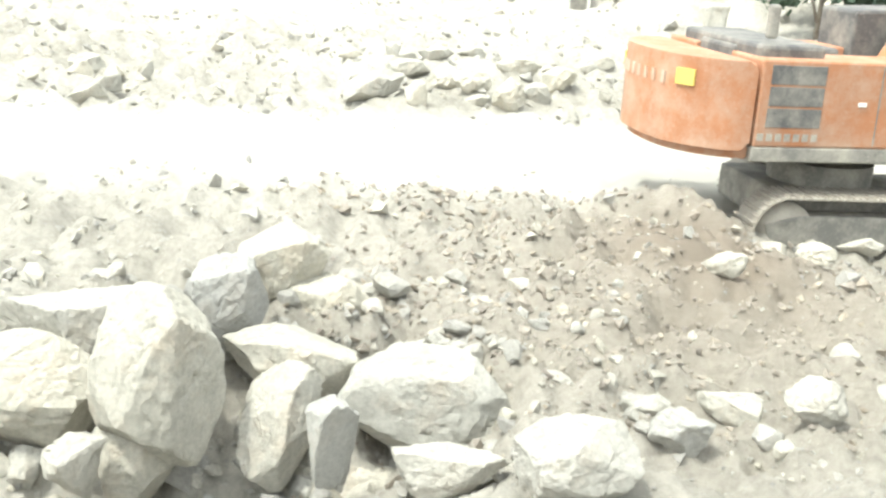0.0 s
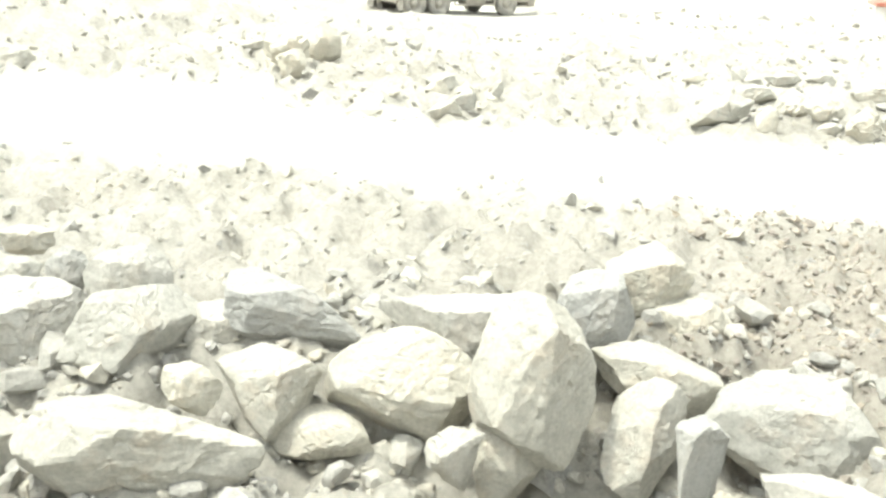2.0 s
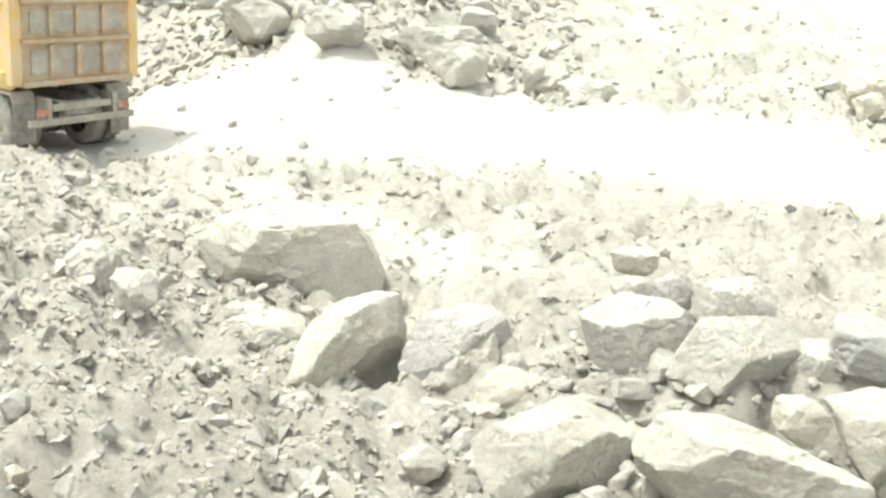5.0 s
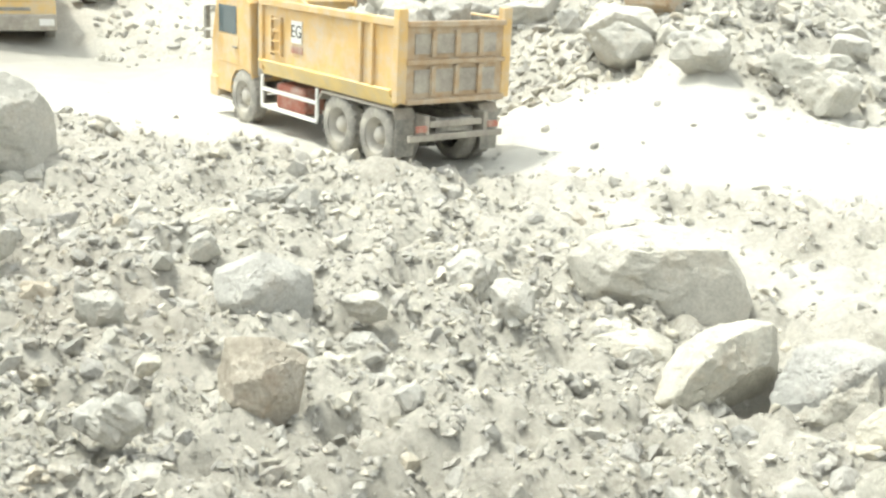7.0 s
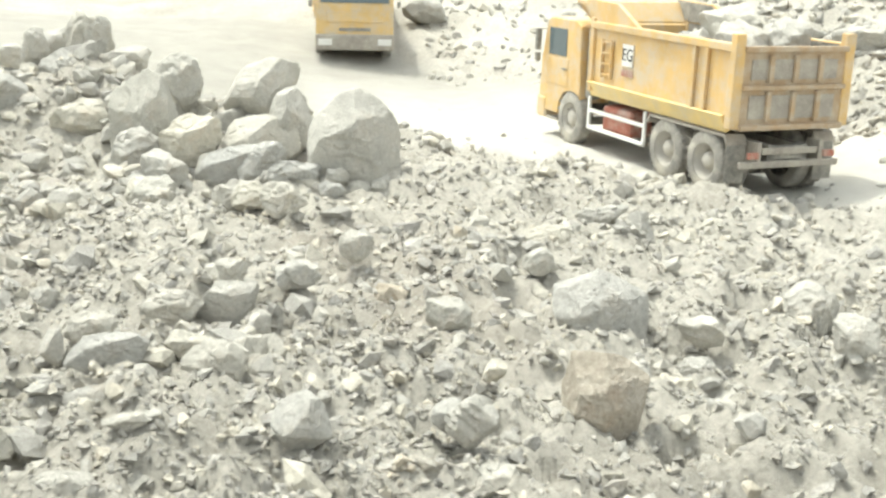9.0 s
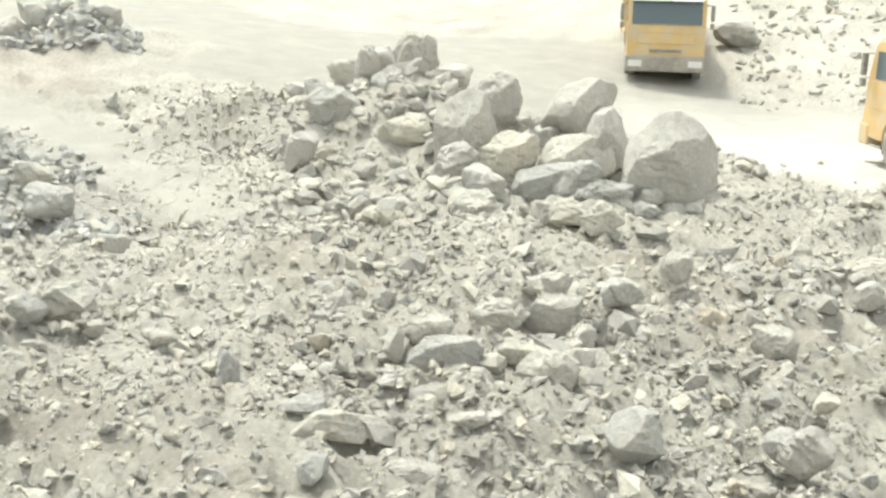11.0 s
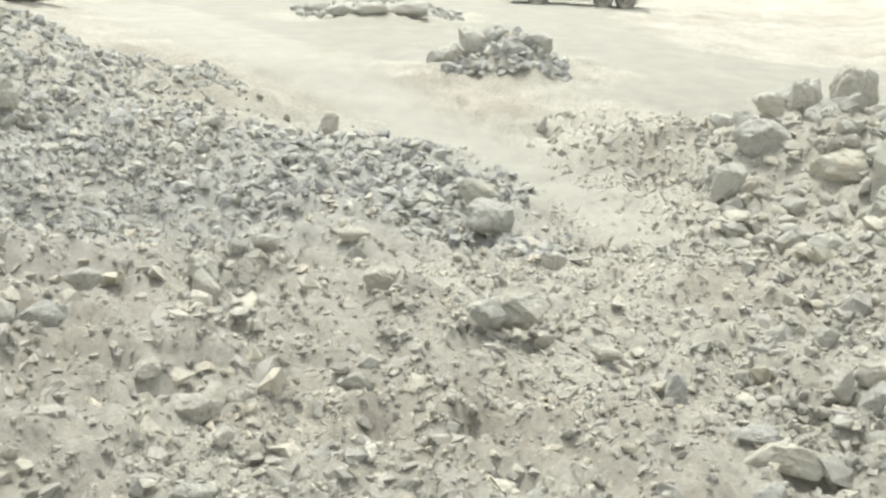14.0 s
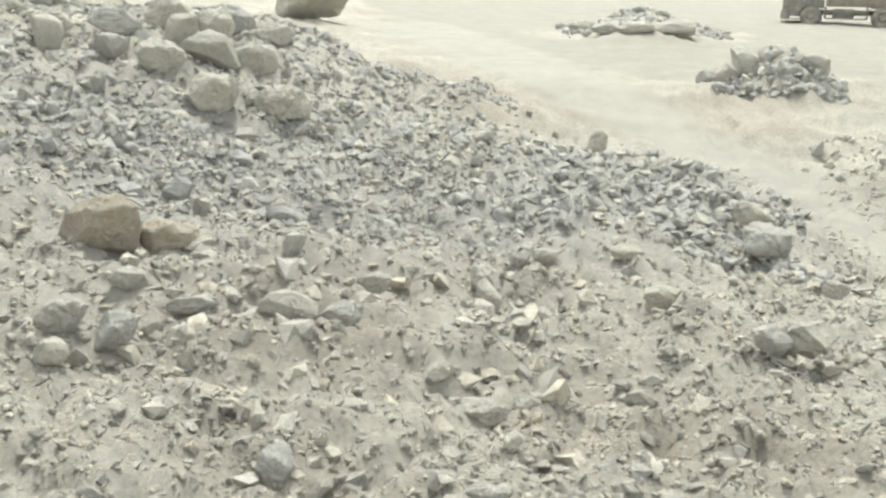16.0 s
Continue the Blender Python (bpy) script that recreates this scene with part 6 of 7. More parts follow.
    # cab
    cab = part("cab", prism([(4.92, 0.95), (5.00, 2.95), (5.25, 3.10), (6.45, 3.10), (6.62, 2.98), (6.86, 1.95), (6.92, 0.62), (5.95, 0.60), (5.90, 0.95), (5.70, 1.17), (5.30, 1.24), (4.98, 1.17)], "x", -1.22, 1.22, 0.03), cab_mat, top)
    part("windscreen", prism([(6.63, 2.86), (6.66, 2.86), (6.885, 2.02), (6.86, 2.02)], "x", -1.08, 1.08), glass_mat, cab, "dark dusty windscreen")
    part("grille", boxes((-0.9, 6.87, 1.30, 0.9, 6.93, 1.70), bevel=0.02), cab_mat, cab)
    part("grille_slot", boxes((-0.5, 6.90, 1.02, 0.5, 6.94, 1.12), bevel=0.01), steel_dark, cab)
    part("front_bumper", boxes((-1.24, 6.55, 0.42, 1.24, 6.98, 0.92), bevel=0.05), bumper_mat, top)
    part("sun_visor", prism([(6.55, 3.02), (6.80, 2.86), (6.81, 2.90), (6.56, 3.07)], "x", -1.1, 1.1), white_paint, cab)
    for s in (-1, 1):
        part("side_window", boxes((min(s * 1.225, s * 1.235), 5.62, 2.08, max(s * 1.225, s * 1.235), 6.48, 2.82), bevel=0.004), glass_mat, cab)
        door = part("door", boxes((min(s * 1.20, s * 1.232), 5.50, 1.28, max(s * 1.20, s * 1.232), 6.62, 2.02), bevel=0.01), cab_mat, cab)
        part("handle", boxes((min(s * 1.232, s * 1.27), 5.56, 1.72, max(s * 1.232, s * 1.27), 5.76, 1.77), bevel=0.008), steel_dark, door)
        part("mirror", boxes((min(s * 1.34, s * 1.46), 6.68, 2.15, max(s * 1.34, s * 1.46), 6.80, 2.75), (min(s * 1.20, s * 1.40), 6.66, 2.72, max(s * 1.20, s * 1.40), 6.70, 2.76), (min(s * 1.34, s * 1.46), 6.68, 1.85, max(s * 1.34, s * 1.46), 6.80, 2.08), bevel=0.02), steel_dark, cab)
        part("step", boxes((min(s * 0.95, s * 1.2), 5.98, 0.42, max(s * 0.95, s * 1.2), 6.5, 0.48), (min(s * 0.95, s * 1.2), 5.98, 0.72, max(s * 0.95, s * 1.2), 6.5, 0.78), bevel=0.01), steel_dusty, top)
        part("headlight", boxes((min(s * 0.72, s * 1.15), 6.96, 0.58, max(s * 0.72, s * 1.15), 7.0, 0.78), bevel=0.015), white_paint, top)
        part("air_intake", boxes((min(s * 0.85, s * 1.1), 4.62, 1.1, max(s * 0.85, s * 1.1), 4.88, 2.9), bevel=0.03), steel_dark, top)
    if sign:
        board = part("sign", boxes((-1.245, 2.72, 2.18, -1.222, 3.14, 2.72)), white_paint, top, "white fleet sign with black letters")
        words("EG", 0.36, Matrix.Translation((-1.247, 2.93, 2.45)) @ Euler((math.pi / 2, 0, -math.pi / 2)).to_matrix().to_4x4(), black_print, "letters", board, "black letters EG")
        for k in range(4):
            part("number_bar", boxes((-1.243, 2.70 + 0.12 * k, 1.93, -1.222, 2.79 + 0.12 * k, 2.10)), red_paint, top, "red fleet number bar")
    # cab and tipper stand lower over the frame on this make
    for ob in top.children_recursive:
        if ob.name.split(".")[0] == "letters":
            ob.location.z = 1.25 + (ob.location.z - 1.25) * 0.84
        elif ob.name.split(".")[0] not in ("tyre", "rim", "wheel_nut"):
            for q in ob.data.vertices:
                if q.co.z > 1.25:
                    q.co.z = 1.25 + (q.co.z - 1.25) * 0.84
    top.matrix_world = m
    if load:
        rng = np.random.default_rng(seed)
        for bx, by, bz, w in ((-0.35, 0.5, 2.55, 1.5), (0.40, 1.7, 2.75, 1.6), (-0.50, 2.3, 2.35, 1.1), (0.45, 0.1, 2.75, 1.2), (0.40, 3.1, 2.25, 1.2), (-0.55, 1.5, 2.5, 1.1)):
            p = m @ Vector((bx, by, bz))
            boulder(p.x, p.y, p.z, w, w * 0.95, w * 0.9, float(rng.uniform(0, 360)), int(rng.integers(1, 9999)), "grey", sunk=max(0.0, bz - w * 0.45 - 1.40), group="load in the tipper", label="large grey limestone boulder loaded in the truck's tipper")
    return top


def heading(x, y, z, fx, fy):
    """Pose of a vehicle at (x, y, z) whose nose points along (fx, fy)."""
    return pose(x, y, z, 0, 0, math.degrees(math.atan2(-fx, fy)))


dump_truck(heading(-24.1, 12.9, -0.45, -0.9945, -0.1045) @ Matrix.Rotation(radians(1.6), 4, 'X') @ Matrix.Scale(1.12, 4), yellow_paint, "yellow six-wheel dump truck loaded with boulders on the haul road")


# ---- excavator ----
hood_paint = paint("grey_hood_paint", (0.11, 0.11, 0.11), DUST, 0.6, 0.4)


def track_loop(parent, x0, x1, length, high, ahead=0.6):
    """Crawler: frame, rollers, sprocket and a belt of single shoes."""
    r = high / 2
    half = length / 2 - r
    s = -1 if x0 < 0 else 1
    frame_ob = part("track_frame", prism([(-half - 0.2, 0.28), (half + 0.2, 0.28), (half + 0.3, 0.62), (half - 0.2, 0.74), (-half + 0.2, 0.74), (-half - 0.3, 0.62)], "x", x0 + 0.12, x1 - 0.12, 0.02), steel_dark, parent)
    frame_ob.location = (0, ahead, 0)
    for k, y in enumerate((-half, half)):
        w = part("sprocket" if k else "idler", ring_x([(-0.16, 0.0), (-0.16, r * 0.80), (0.16, r * 0.80), (0.16, 0.0)], (x0 + x1) / 2, 28), steel_dusty, parent)
        w.location = (0, y + ahead, r)
    for k in range(7):
        w = part("roller", ring_x([(-0.2, 0.0), (-0.2, 0.12), (0.2, 0.12), (0.2, 0.0)], (x0 + x1) / 2, 16), steel_dark, parent)
        w.location = (0, ahead - half + 2 * half * (k + 0.5) / 7, 0.17)
    shoe = boxes((x0, -0.095, -0.03, x1, 0.095, 0.0), (x0, -0.06, 0.0, x1, -0.035, 0.035), (x0, 0.035, 0.0, x1, 0.06, 0.03), bevel=0.004)
    first, total, run = None, 2 * (2 * half) + 2 * math.pi * r, 0.0
    count = int(total / 0.20)
    for k in range(count):
        d = total * k / count
        if d < 2 * half:
            y, z, a = -half + d, high, 0
        elif d < 2 * half + math.pi * r:
            t = (d - 2 * half) / r
            y, z, a = half + r * math.sin(t), r + r * math.cos(t), -t
        elif d < 4 * half + math.pi * r:
            y, z, a = half - (d - 2 * half - math.pi * r), 0.03, math.pi
        else:
            t = (d - 4 * half - math.pi * r) / r
            y, z, a = -half - r * math.sin(t), r - r * math.cos(t), math.pi - t
        if first is None:
            first = part("track_shoe", shoe, steel_dusty, parent)
            ob = first
        else:
            ob = new("track_shoe", first.data)
            ob.parent = parent
        ob.matrix_local = Matrix.Translation((0, y + ahead, z)) @ Matrix.Rotation(a, 4, "X")


def excavator(m, slew):
    """Crawler excavator; origin under the slew ring, tracks along y. The house is turned by slew; its tail points to -y of the house."""
    top = new("excavator")
    tagged(top, "orange crawler excavator with dusty tracks standing on the rubble edge", "excavator")
    for x0, x1 in ((-1.60, -1.0), (1.0, 1.60)):
        track_loop(top, x0, x1, 4.5, 1.02, 0.6 if x0 > 0 else 1.4)
    part("undercarriage", boxes((-1.05, -1.1, 0.45, 1.05, 1.1, 0.95), bevel=0.05), steel_dark, top)
    part("slew_ring", (lambda b: (bmesh.ops.create_cone(b, cap_ends=True, segments=40, radius1=0.75, radius2=0.75, depth=0.35, matrix=Matrix.Translation((0, 0, 1.08))), b)[1])(bmesh.new()), steel_dark, top)
    h = Matrix.Rotation(radians(slew), 4, "Z")

    def house(name, bm, mat, parent, label=""):
        bm.transform(Matrix.Translation((0, 0, 0.33)) @ h)
        return part(name, bm, mat, parent, label)
    def tail(x):
        return -1.95 - 1.05 * max(0.0, 1 - abs(x / 1.48) ** 2.6) ** 0.5
    outline = [(x, tail(x)) for x in (1.48 * math.sin(radians(-90 + 7.5 * k)) for k in range(25))]
    cw = house("counterweight", prism(outline, "z", 1.30, 2.46, 0.12), orange_paint, top, "rounded orange counterweight")
    house("counterweight_foot", prism([(x * 0.93, y * 0.96) for x, y in outline], "z", 1.18, 1.34, 0.04), orange_paint, top)
    house("deck", boxes((-1.48, -1.95, 1.16, 1.48, 2.0, 1.36), bevel=0.02), steel_dark, top)
    for s in (-1, 1):
        a, b = min(s * 0.55, s * 1.48), max(s * 0.55, s * 1.48)
        side = house("engine_cover", boxes((a, -1.94, 1.36, b, 0.45 if s < 0 else 1.7, 2.50), bevel=0.03), orange_paint, top)
        for k in range(3):
            house("vent", boxes((min(s * 1.46, s * 1.492), -1.80, 1.62 + 0.28 * k, max(s * 1.46, s * 1.492), -1.02, 1.87 + 0.28 * k), bevel=0.006), hood_paint, side, "dark louvred vent")
        house("panel_seam", boxes((min(s * 1.47, s * 1.486), -0.20, 1.40, max(s * 1.47, s * 1.486), -0.18, 2.46)), steel_dark, side)
        house("latch", boxes((min(s * 1.478, s * 1.50), -0.50, 1.92, max(s * 1.478, s * 1.50), -0.38, 1.98), bevel=0.006), white_paint, side)
        for k in range(7):
            house("letter_bar", boxes((min(s * 1.478, s * 1.488), -1.90 + 0.13 * k, 1.44, max(s * 1.478, s * 1.488), -1.81 + 0.13 * k, 1.54)), steel_dusty, side, "grey lettering bar")
        c = Vector((s * 1.02, tail(1.02)))
        along = (Vector((s * 1.12, tail(1.12))) - Vector((s * 0.92, tail(0.92)))).normalized()
        out = Vector((-along.y, along.x)) * (-1 if -along.y * s < 0 else 1)
        quad = [c + along * u + out * w for u, w in ((-0.14, -0.02), (0.14, -0.02), (0.14, 0.02), (-0.14, 0.02))]
        house("warning_sign", prism([tuple(q) for q in quad], "z", 2.08, 2.29), warn_yellow, cw, "yellow warning sign")
    for k in range(7):
        x = 0.66 - 0.22 * k
        y = tail(x)
        house("letter_bar", boxes((x - 0.05, y - 0.012, 2.05, x + 0.05, y + 0.08, 2.21)), letter_paint, cw, "pale lettering bar")
    house("engine_hood", boxes((-0.55, -1.9, 1.36, 0.55, -0.3, 2.58), (-1.2, -1.85, 2.44, 1.2, -0.9, 2.66), bevel=0.06), hood_paint, top, "dark grey engine hood")
    house("muffler", boxes((0.75, -1.6, 2.7, 0.88, -1.45, 3.15), bevel=0.04), steel_dark, top)
    cab = house("cab", prism([(0.5, 1.36), (0.5, 3.05), (1.6, 3.1), (2.0, 2.5), (2.05, 1.36)], "x", -1.45, -0.5, 0.05), hood_paint, top)
    house("cab_window", boxes((-1.465, 0.75, 2.05, -1.44, 1.65, 2.9)), glass_mat, cab)
    house("boom", prism([(0.3, 1.5), (1.5, 3.6), (3.6, 4.4), (6.0, 3.9), (6.0, 3.5), (3.6, 3.8), (1.9, 3.1), (0.8, 1.5)], "x", -0.3, 0.35, 0.04), orange_paint, top)
    house("arm", prism([(5.6, 4.2), (6.2, 4.0), (6.9, 1.6), (6.6, 1.5)], "x", -0.2, 0.25, 0.03), orange_paint, top)
    house("bucket", prism([(6.3, 1.7), (7.1, 1.7), (7.3, 1.1), (6.9, 0.55), (6.2, 0.6), (6.05, 0.9), (6.7, 1.1)], "x", -0.75, 0.8, 0.03), steel_dusty, top)
    top.matrix_world = m
    return top


dark_brown_paint = paint("tipper_dark_brown", (0.27, 0.21, 0.155), DUST, 0.65, 0.8)

excavator(heading(4.3, 18.9, -0.33, 0.985, 0.17), 4)
# the grey bumper colour also stands in for shade low on the nose
dump_truck(heading(-50.5, 9.3, 0.66, 0.985, -0.168) @ Matrix.Scale(1.12, 4), pale_yellow_paint, "yellow dump truck with a dark windscreen driving up the haul road", sign=False, seed=9, bumper_mat=steel_dusty)
dump_truck(heading(-81.6, -14.6, 3.78, 0.2, -0.98) @ Matrix.Scale(1.12, 4), steel_dusty, "dark dusty dump truck crossing the far side of the yard", cab_mat=steel_dark, load=False, sign=False, tank_mat=steel_dark)
dump_truck(heading(-17.6, 48.8, 0.1, 0.535, 0.84), dark_brown_paint, "dusty dark brown dump truck on the far haul road", cab_mat=steel_dusty, load=False, sign=False, tank_mat=steel_dark)


# ---- scrub and a hut beyond the edge of the quarry ----
leaf_mat, _nt, _b = material("dark_scrub_leaves", 0.8)
_nt.links.new(ramp(_nt, noise_node(_nt, 0.9, 5, 0.6), [(0.3, (0.035, 0.06, 0.045)), (0.7, (0.085, 0.12, 0.085))]), _b.inputs["Base Color"])
bark_mat = paint("dusty_bark", (0.16, 0.13, 0.10), DUST, 0.9, 0.4)


def scrub_tree(x, y, tall, seed):
    rng = np.random.default_rng(seed)
    base = spot(x, y)
    top = new("tree")
    bm = bmesh.new()
    for k in range(6):
        a = rng.uniform(0, 6.28)
        tip = Vector((math.cos(a) * tall * 0.25, math.sin(a) * tall * 0.25, tall * rng.uniform(0.5, 0.75))) if k else Vector((0, 0, tall * 0.7))
        start = Vector((0, 0, tall * 0.12 * k if k else -0.3))
        way = tip - start
        m = Matrix.Translation((start + tip) / 2) @ way.to_track_quat("Z", "Y").to_matrix().to_4x4()
        bmesh.ops.create_cone(bm, cap_ends=True, segments=7, radius1=0.13 if k == 0 else 0.06, radius2=0.03, depth=way.length, matrix=m)
    part("trunk", bm, bark_mat, top)
    n = 1500
    lobes = rng.normal(size=(9, 3)) * np.array([0.30, 0.30, 0.20]) * tall + np.array([0, 0, tall * 0.62])
    c = lobes[rng.integers(0, 9, n)] + rng.normal(size=(n, 3)) * tall * 0.085
    c[:, 2] = np.maximum(c[:, 2], 0.15 * tall)
    u = rng.normal(size=(n, 3))
    u /= np.linalg.norm(u, axis=1)[:, None]
    w = np.cross(u, rng.normal(size=(n, 3)))
    w /= np.linalg.norm(w, axis=1)[:, None]
    s = rng.uniform(0.10, 0.22, n)[:, None]
    v = np.stack([c - u * s, c + w * s * 0.6, c + u * s, c - w * s * 0.6], 1).reshape(-1, 3)
    me = mesh_from(v, np.arange(4 * n).reshape(-1, 4), "crown")
    me.materials.append(leaf_mat)
    crown = new("crown", me)
    crown.parent = top
    top.location = (x, y, base)
    return tagged(top, "dark green scrub tree with a ragged crown below the quarry edge", "tree", "scrub beyond the quarry")


for k, (bearing, dist, tall) in enumerate(((-3.6, 50, 3.6), (-5.0, 52, 4.2), (-6.6, 51, 4.0), (-14.4, 38, 3.2), (-15.8, 39, 3.8), (-17.4, 37, 3.4), (-19.0, 39, 4.0), (-20.8, 38, 3.8), (-22.8, 40, 4.2), (-16.6, 44, 4.8), (-18.8, 45, 5.0))):
    scrub_tree(-math.sin(radians(bearing)) * dist, math.cos(radians(bearing)) * dist, tall, 70 + k)


def hut(x, y, facing):
    top = new("hut")
    z = spot(x, y) - 0.05
    part("wall", boxes((-1.1, -0.8, 0, 1.1, 0.8, 1.15), bevel=0.02), white_paint, top, "dusty pale wall")
    part("roof", prism([(-1.35, 1.15), (1.35, 1.15), (1.35, 1.27), (0, 1.55), (-1.35, 1.27)], "y", -1.0, 1.0, 0.01), red_paint, top, "faded red roof")
    part("door", boxes((0.35, -0.83, 0.02, 0.95, -0.80, 1.0), bevel=0.005), steel_dark, top)
    top.matrix_world = pose(x, y, z, 0, 0, facing)
    return tagged(top, "low site hut with pale walls and a faded red roof", "hut")


hut(2.4, 45.5, 5)


tan_paint = paint("scratched_tan_steel", (0.42, 0.31, 0.20), DUST, 0.65, 0.8)


def loose_bucket(m):
    """A digging bucket set down on the bank, mouth forward."""
    top = new("excavator_bucket")
    shell = [(-0.65, 0.0), (0.25, -0.05), (0.75, 0.25), (0.85, 0.75), (0.60, 1.25), (0.15, 1.45), (0.05, 1.38), (0.48, 1.18), (0.70, 0.72), (0.62, 0.34), (0.20, 0.06), (-0.65, 0.08)]
    part("shell", prism(shell, "y", -0.62, 0.62, 0.01), tan_paint, top, "scratched dusty tan shell")
    side = [(-0.65, 0.02), (0.24, 0.0), (0.72, 0.28), (0.80, 0.74), (0.56, 1.22), (0.12, 1.40)]
    for y in (-0.66, 0.62):
        part("side_plate", prism(side, "y", y, y + 0.04, 0.005), tan_paint, top)
    for k in range(5):
        y = -0.54 + 0.27 * k
        part("tooth", prism([(-0.90, 0.02), (-0.62, -0.02), (-0.62, 0.12)], "y", y - 0.06, y + 0.06, 0.01), steel_dark, top, "worn dark steel tooth")
    for y in (-0.28, 0.20):
        part("lug", prism([(0.10, 1.36), (0.62, 1.16), (0.52, 1.62), (0.30, 1.68)], "y", y, y + 0.08, 0.01), steel_dusty, top)
    top.matrix_world = m
    return tagged(top, "dusty tan steel excavator bucket lying among boulders on the bank", "excavator bucket")


loose_bucket(pose(-26.6, 21.6, spot(-26.6, 21.6) - 0.05, 0, 0, -70))


# ---- loose rubble: thousands of small broken stones ----
def scatter(name, count, bearings, ranges, sizes, level, seed, mat, label, keep):
    rng = np.random.default_rng(seed)
    r = np.exp(rng.uniform(math.log(ranges[0]), math.log(ranges[1]), count))
    a = np.radians(rng.uniform(bearings[0], bearings[1], count))
    x, y = -np.sin(a) * r, np.cos(a) * r
    s = np.exp(rng.normal(math.log(sizes[0]), sizes[1], count)) * (r / 12.0) ** 0.75
    s = np.clip(s, 0.02, sizes[2])
    p = np.stack([x, y, x * 0], 1)
    clump = smooth(-0.5, 0.45, fbm(p * 0.45, 3, 77))
    road = road_mask(x, y)
    chance = keep * (0.45 + 0.55 * clump) * (1 - 0.985 * road)
    if mat is not soil_clod_mat:
        chance = chance * (1 - 0.85 * np.exp(-(((x - 1.8) / 3.6) ** 2 + ((y - 13.6) / 2.9) ** 2)))
    if name in ("slope_rubble", "pad_rubble"):
        rag = 1.6 * fbm(p * 0.5, 3, 88)
        chance = chance * smooth(0.0, 2.5, r - ranges[0] - 0.6 + rag) * smooth(0.0, 2.0, np.degrees(a) - bearings[0] - 0.4 + rag)
    if ranges[1] == 60:
        chance = chance * np.where(a > radians(76), 1 - smooth(33, 38, r), 1)
    ok = rng.uniform(size=count) < chance
    x, y, s = x[ok], y[ok], s[ok]
    z = relief(x, y)
    n = len(x)
    shapes = [rock_shape(level, seed * 50 + k, 60.0, 0.03) for k in range(24)]
    nv, nf = len(shapes[0][0]), len(shapes[0][1])
    V = np.stack([q[0] for q in shapes])[rng.integers(0, 24, n)]
    stretch = np.stack([rng.uniform(0.85, 1.45, n), rng.uniform(0.7, 1.15, n), rng.uniform(0.5, 1.0, n)], 1)
    V = V * (stretch * s[:, None])[:, None, :]
    q = rng.normal(size=(n, 4)) * np.array([1.0, 0.28, 0.28, 1.0])
    q /= np.linalg.norm(q, axis=1)[:, None]
    w, i, j, k = q.T
    R = np.stack([1 - 2 * (j * j + k * k), 2 * (i * j - k * w), 2 * (i * k + j * w), 2 * (i * j + k * w), 1 - 2 * (i * i + k * k), 2 * (j * k - i * w), 2 * (i * k - j * w), 2 * (j * k + i * w), 1 - 2 * (i * i + j * j)], 1).reshape(-1, 3, 3)
    V = np.einsum("nij,nvj->nvi", R, V)
    V = V + np.stack([x, y, z + s * rng.uniform(-0.20, 0.12, n)], 1)[:, None, :]
    f = shapes[0][1][None] + (np.arange(n) * nv)[:, None, None]
    me = mesh_from(V.reshape(-1, 3), f.reshape(-1, 3), name)
    me.materials.append(mat)
    return tagged(new(name, me), label, "rubble", kind="stuff")


for k, (b0, b1) in enumerate(((-28, 50), (50, 98), (98, 150))):
    dense = (0.7, 1.0, 0.95)[k]
    scatter("grit", (44000, 46000, 30000)[k], (b0, b1), (6.8, 34), (0.032, 0.45, 0.16), 0, 11 + k, (rubble_mat, rubble_mat, dirt_clod_mat)[k], "pale broken limestone grit strewn over the ground", dense)
    scatter("gravel", (14000, 16000, 10000)[k], (b0, b1), (6.5, 60), (0.070, 0.42, 0.30), 0, 15 + k, (rubble_mat, rubble_mat, dirt_clod_mat)[k], "pale angular limestone gravel lying on the ground", dense)
    scatter("rubble", (1600, 5200, 1500)[k], (b0, b1), (7.5, 60), (0.13, 0.42, 0.50), 1, 21 + k, rubble_mat, "loose grey-white limestone rubble of fist to bucket size", dense)
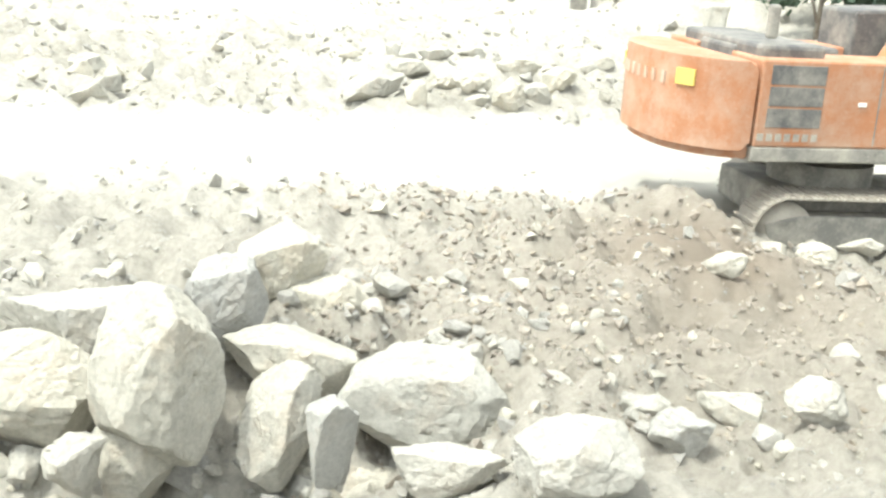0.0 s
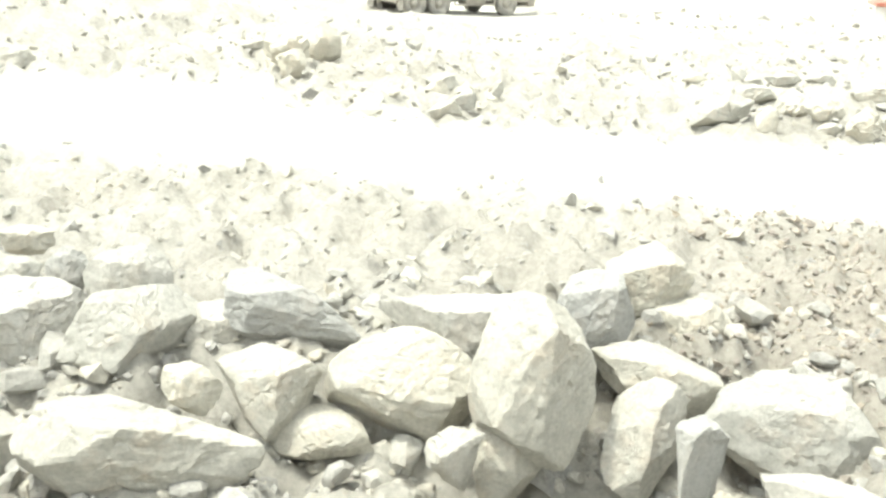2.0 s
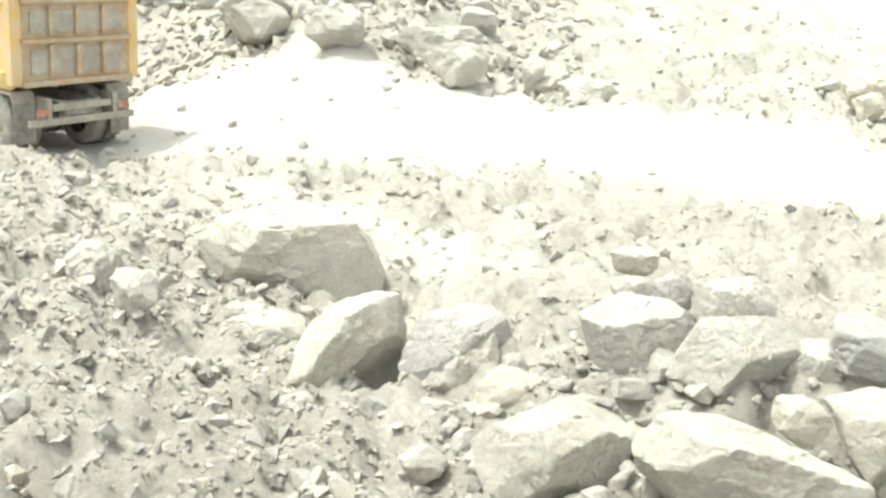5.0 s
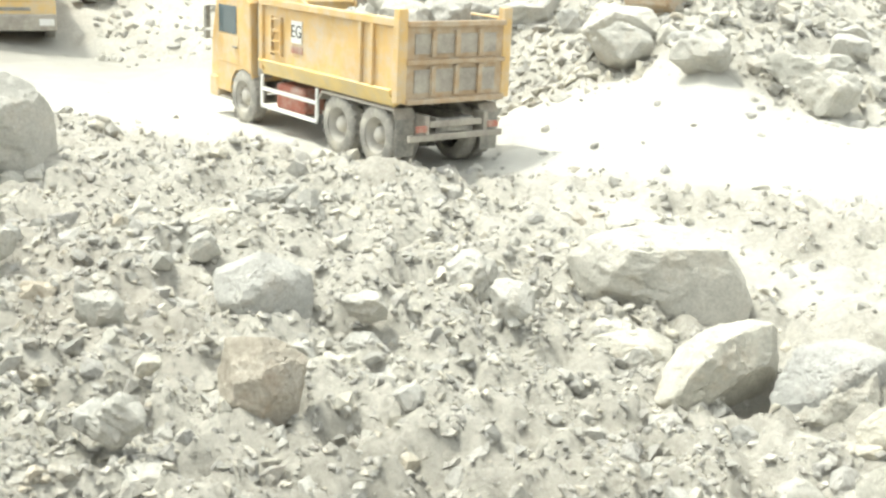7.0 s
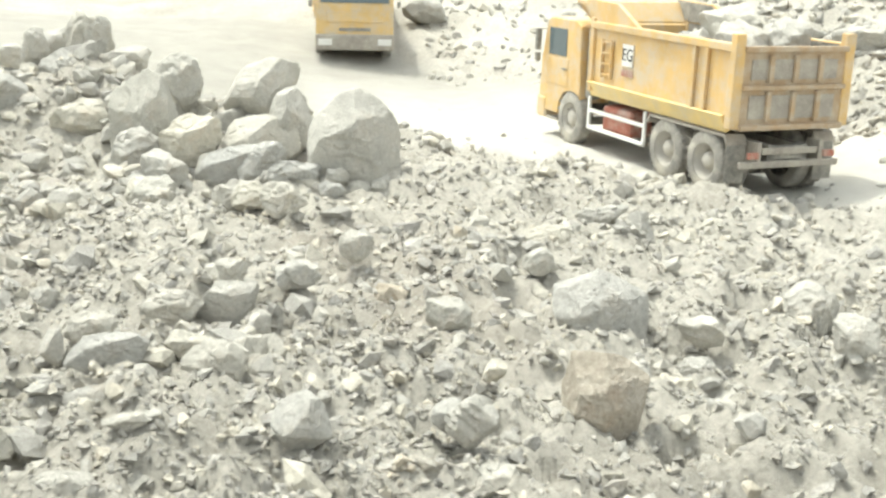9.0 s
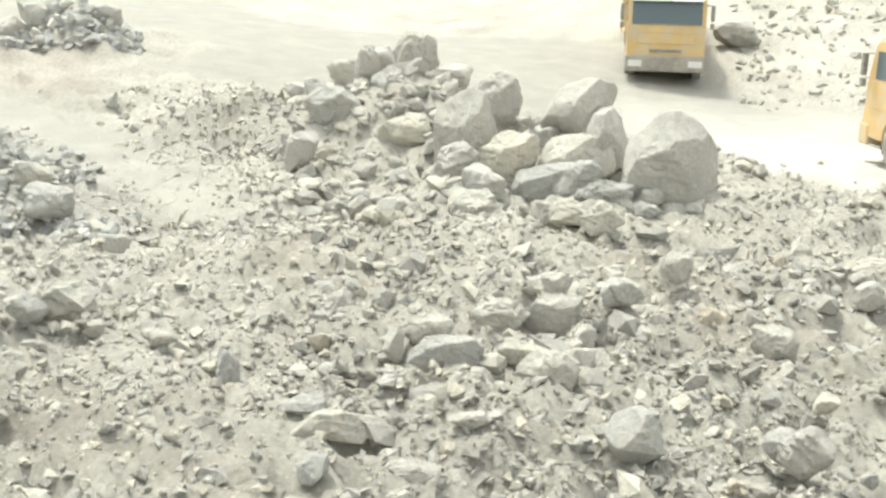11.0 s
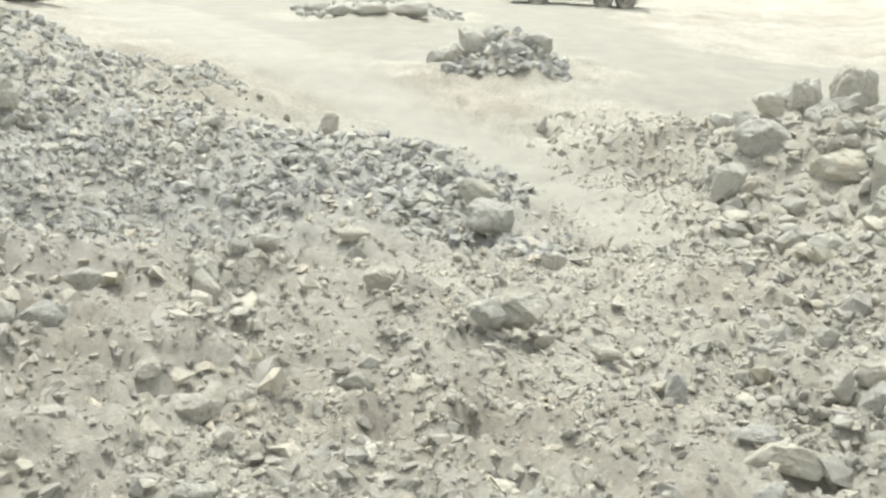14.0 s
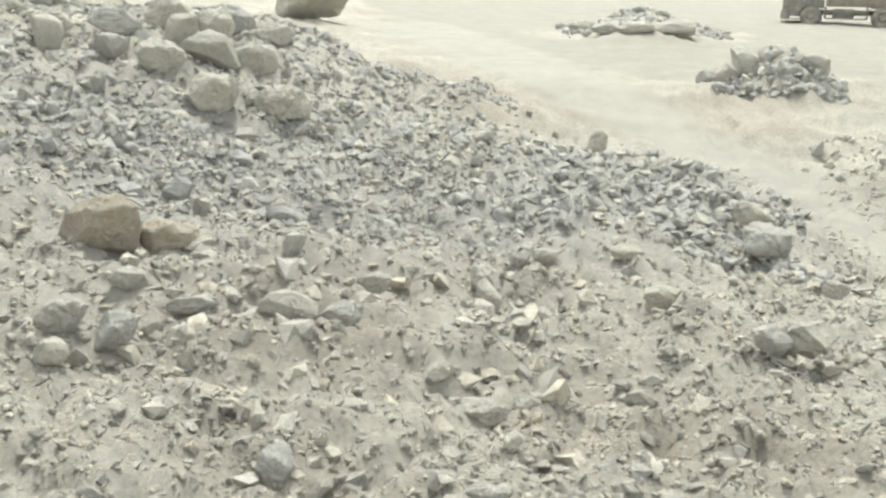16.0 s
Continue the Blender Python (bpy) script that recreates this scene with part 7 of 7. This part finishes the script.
scatter("slope_rubble", 40000, (118, 150), (19, 42), (0.050, 0.5, 0.30), 0, 31, rubble_grey, "blue-grey crushed rock covering the slope", 1.0)
scatter("slope_rubble", 1300, (118, 150), (20, 42), (0.15, 0.45, 0.50), 2, 32, rubble_grey, "blue-grey broken rock lumps on the slope", 1.0)
scatter("pad_rubble", 5200, (104.5, 120), (21.5, 33), (0.075, 0.6, 0.34), 1, 37, rubble_grey, "grey crushed rock tipped on the pad beside the path", 1.0)
scatter("boulder_rubble", 1500, (-3, 47), (10.2, 14.2), (0.13, 0.5, 0.34), 2, 38, rubble_mat, "broken cream limestone lumps lying between the boulders", 1.0)
scatter("bank_rubble", 9000, (38, 66), (26, 50), (0.08, 0.5, 0.4), 1, 33, rubble_mat, "broken grey stones on the far bank", 1.0)
scatter("pile_rubble", 700, (79, 98), (24, 32), (0.20, 0.4, 0.6), 2, 34, rubble_mat, "broken lumps between the boulders of the pile", 1.0)
scatter("yard_pile_rubble", 1300, (103.6, 109.3), (41.0, 45.5), (0.12, 0.5, 0.5), 1, 35, rubble_grey, "broken grey stones of the yard pile", 0.8)
scatter("yard_pile_rubble", 700, (108, 116), (62, 70), (0.10, 0.5, 0.5), 1, 36, rubble_grey, "broken grey stones of the far yard pile", 0.8)
scatter("soil_clods", 9000, (-26, 12), (10.8, 17.5), (0.045, 0.5, 0.20), 0, 41, soil_clod_mat, "crumbled brown soil clods below the excavator", 1.0)
scatter("ridge_rubble", 260, (119, 138), (12.5, 19), (0.15, 0.5, 0.42), 1, 45, dirt_clod_mat, "broken brown-grey stones on the low dirt ridge", 1.0)
scatter("dirt_clods", 19000, (98, 150), (8, 24), (0.050, 0.5, 0.22), 1, 42, dirt_clod_mat, "crumbled grey-brown dirt clods on the ground", 1.0)
scatter("mound_grit", 7000, (92, 105), (23, 37), (0.045, 0.5, 0.26), 0, 44, dirt_clod_mat, "crumbled grey stones and dirt on the low mound", 1.0)
scatter("dirt_clods", 12000, (45, 98), (9, 24), (0.055, 0.5, 0.22), 1, 43, dirt_clod_mat, "crumbled grey-brown dirt clods between the stones", 1.0)
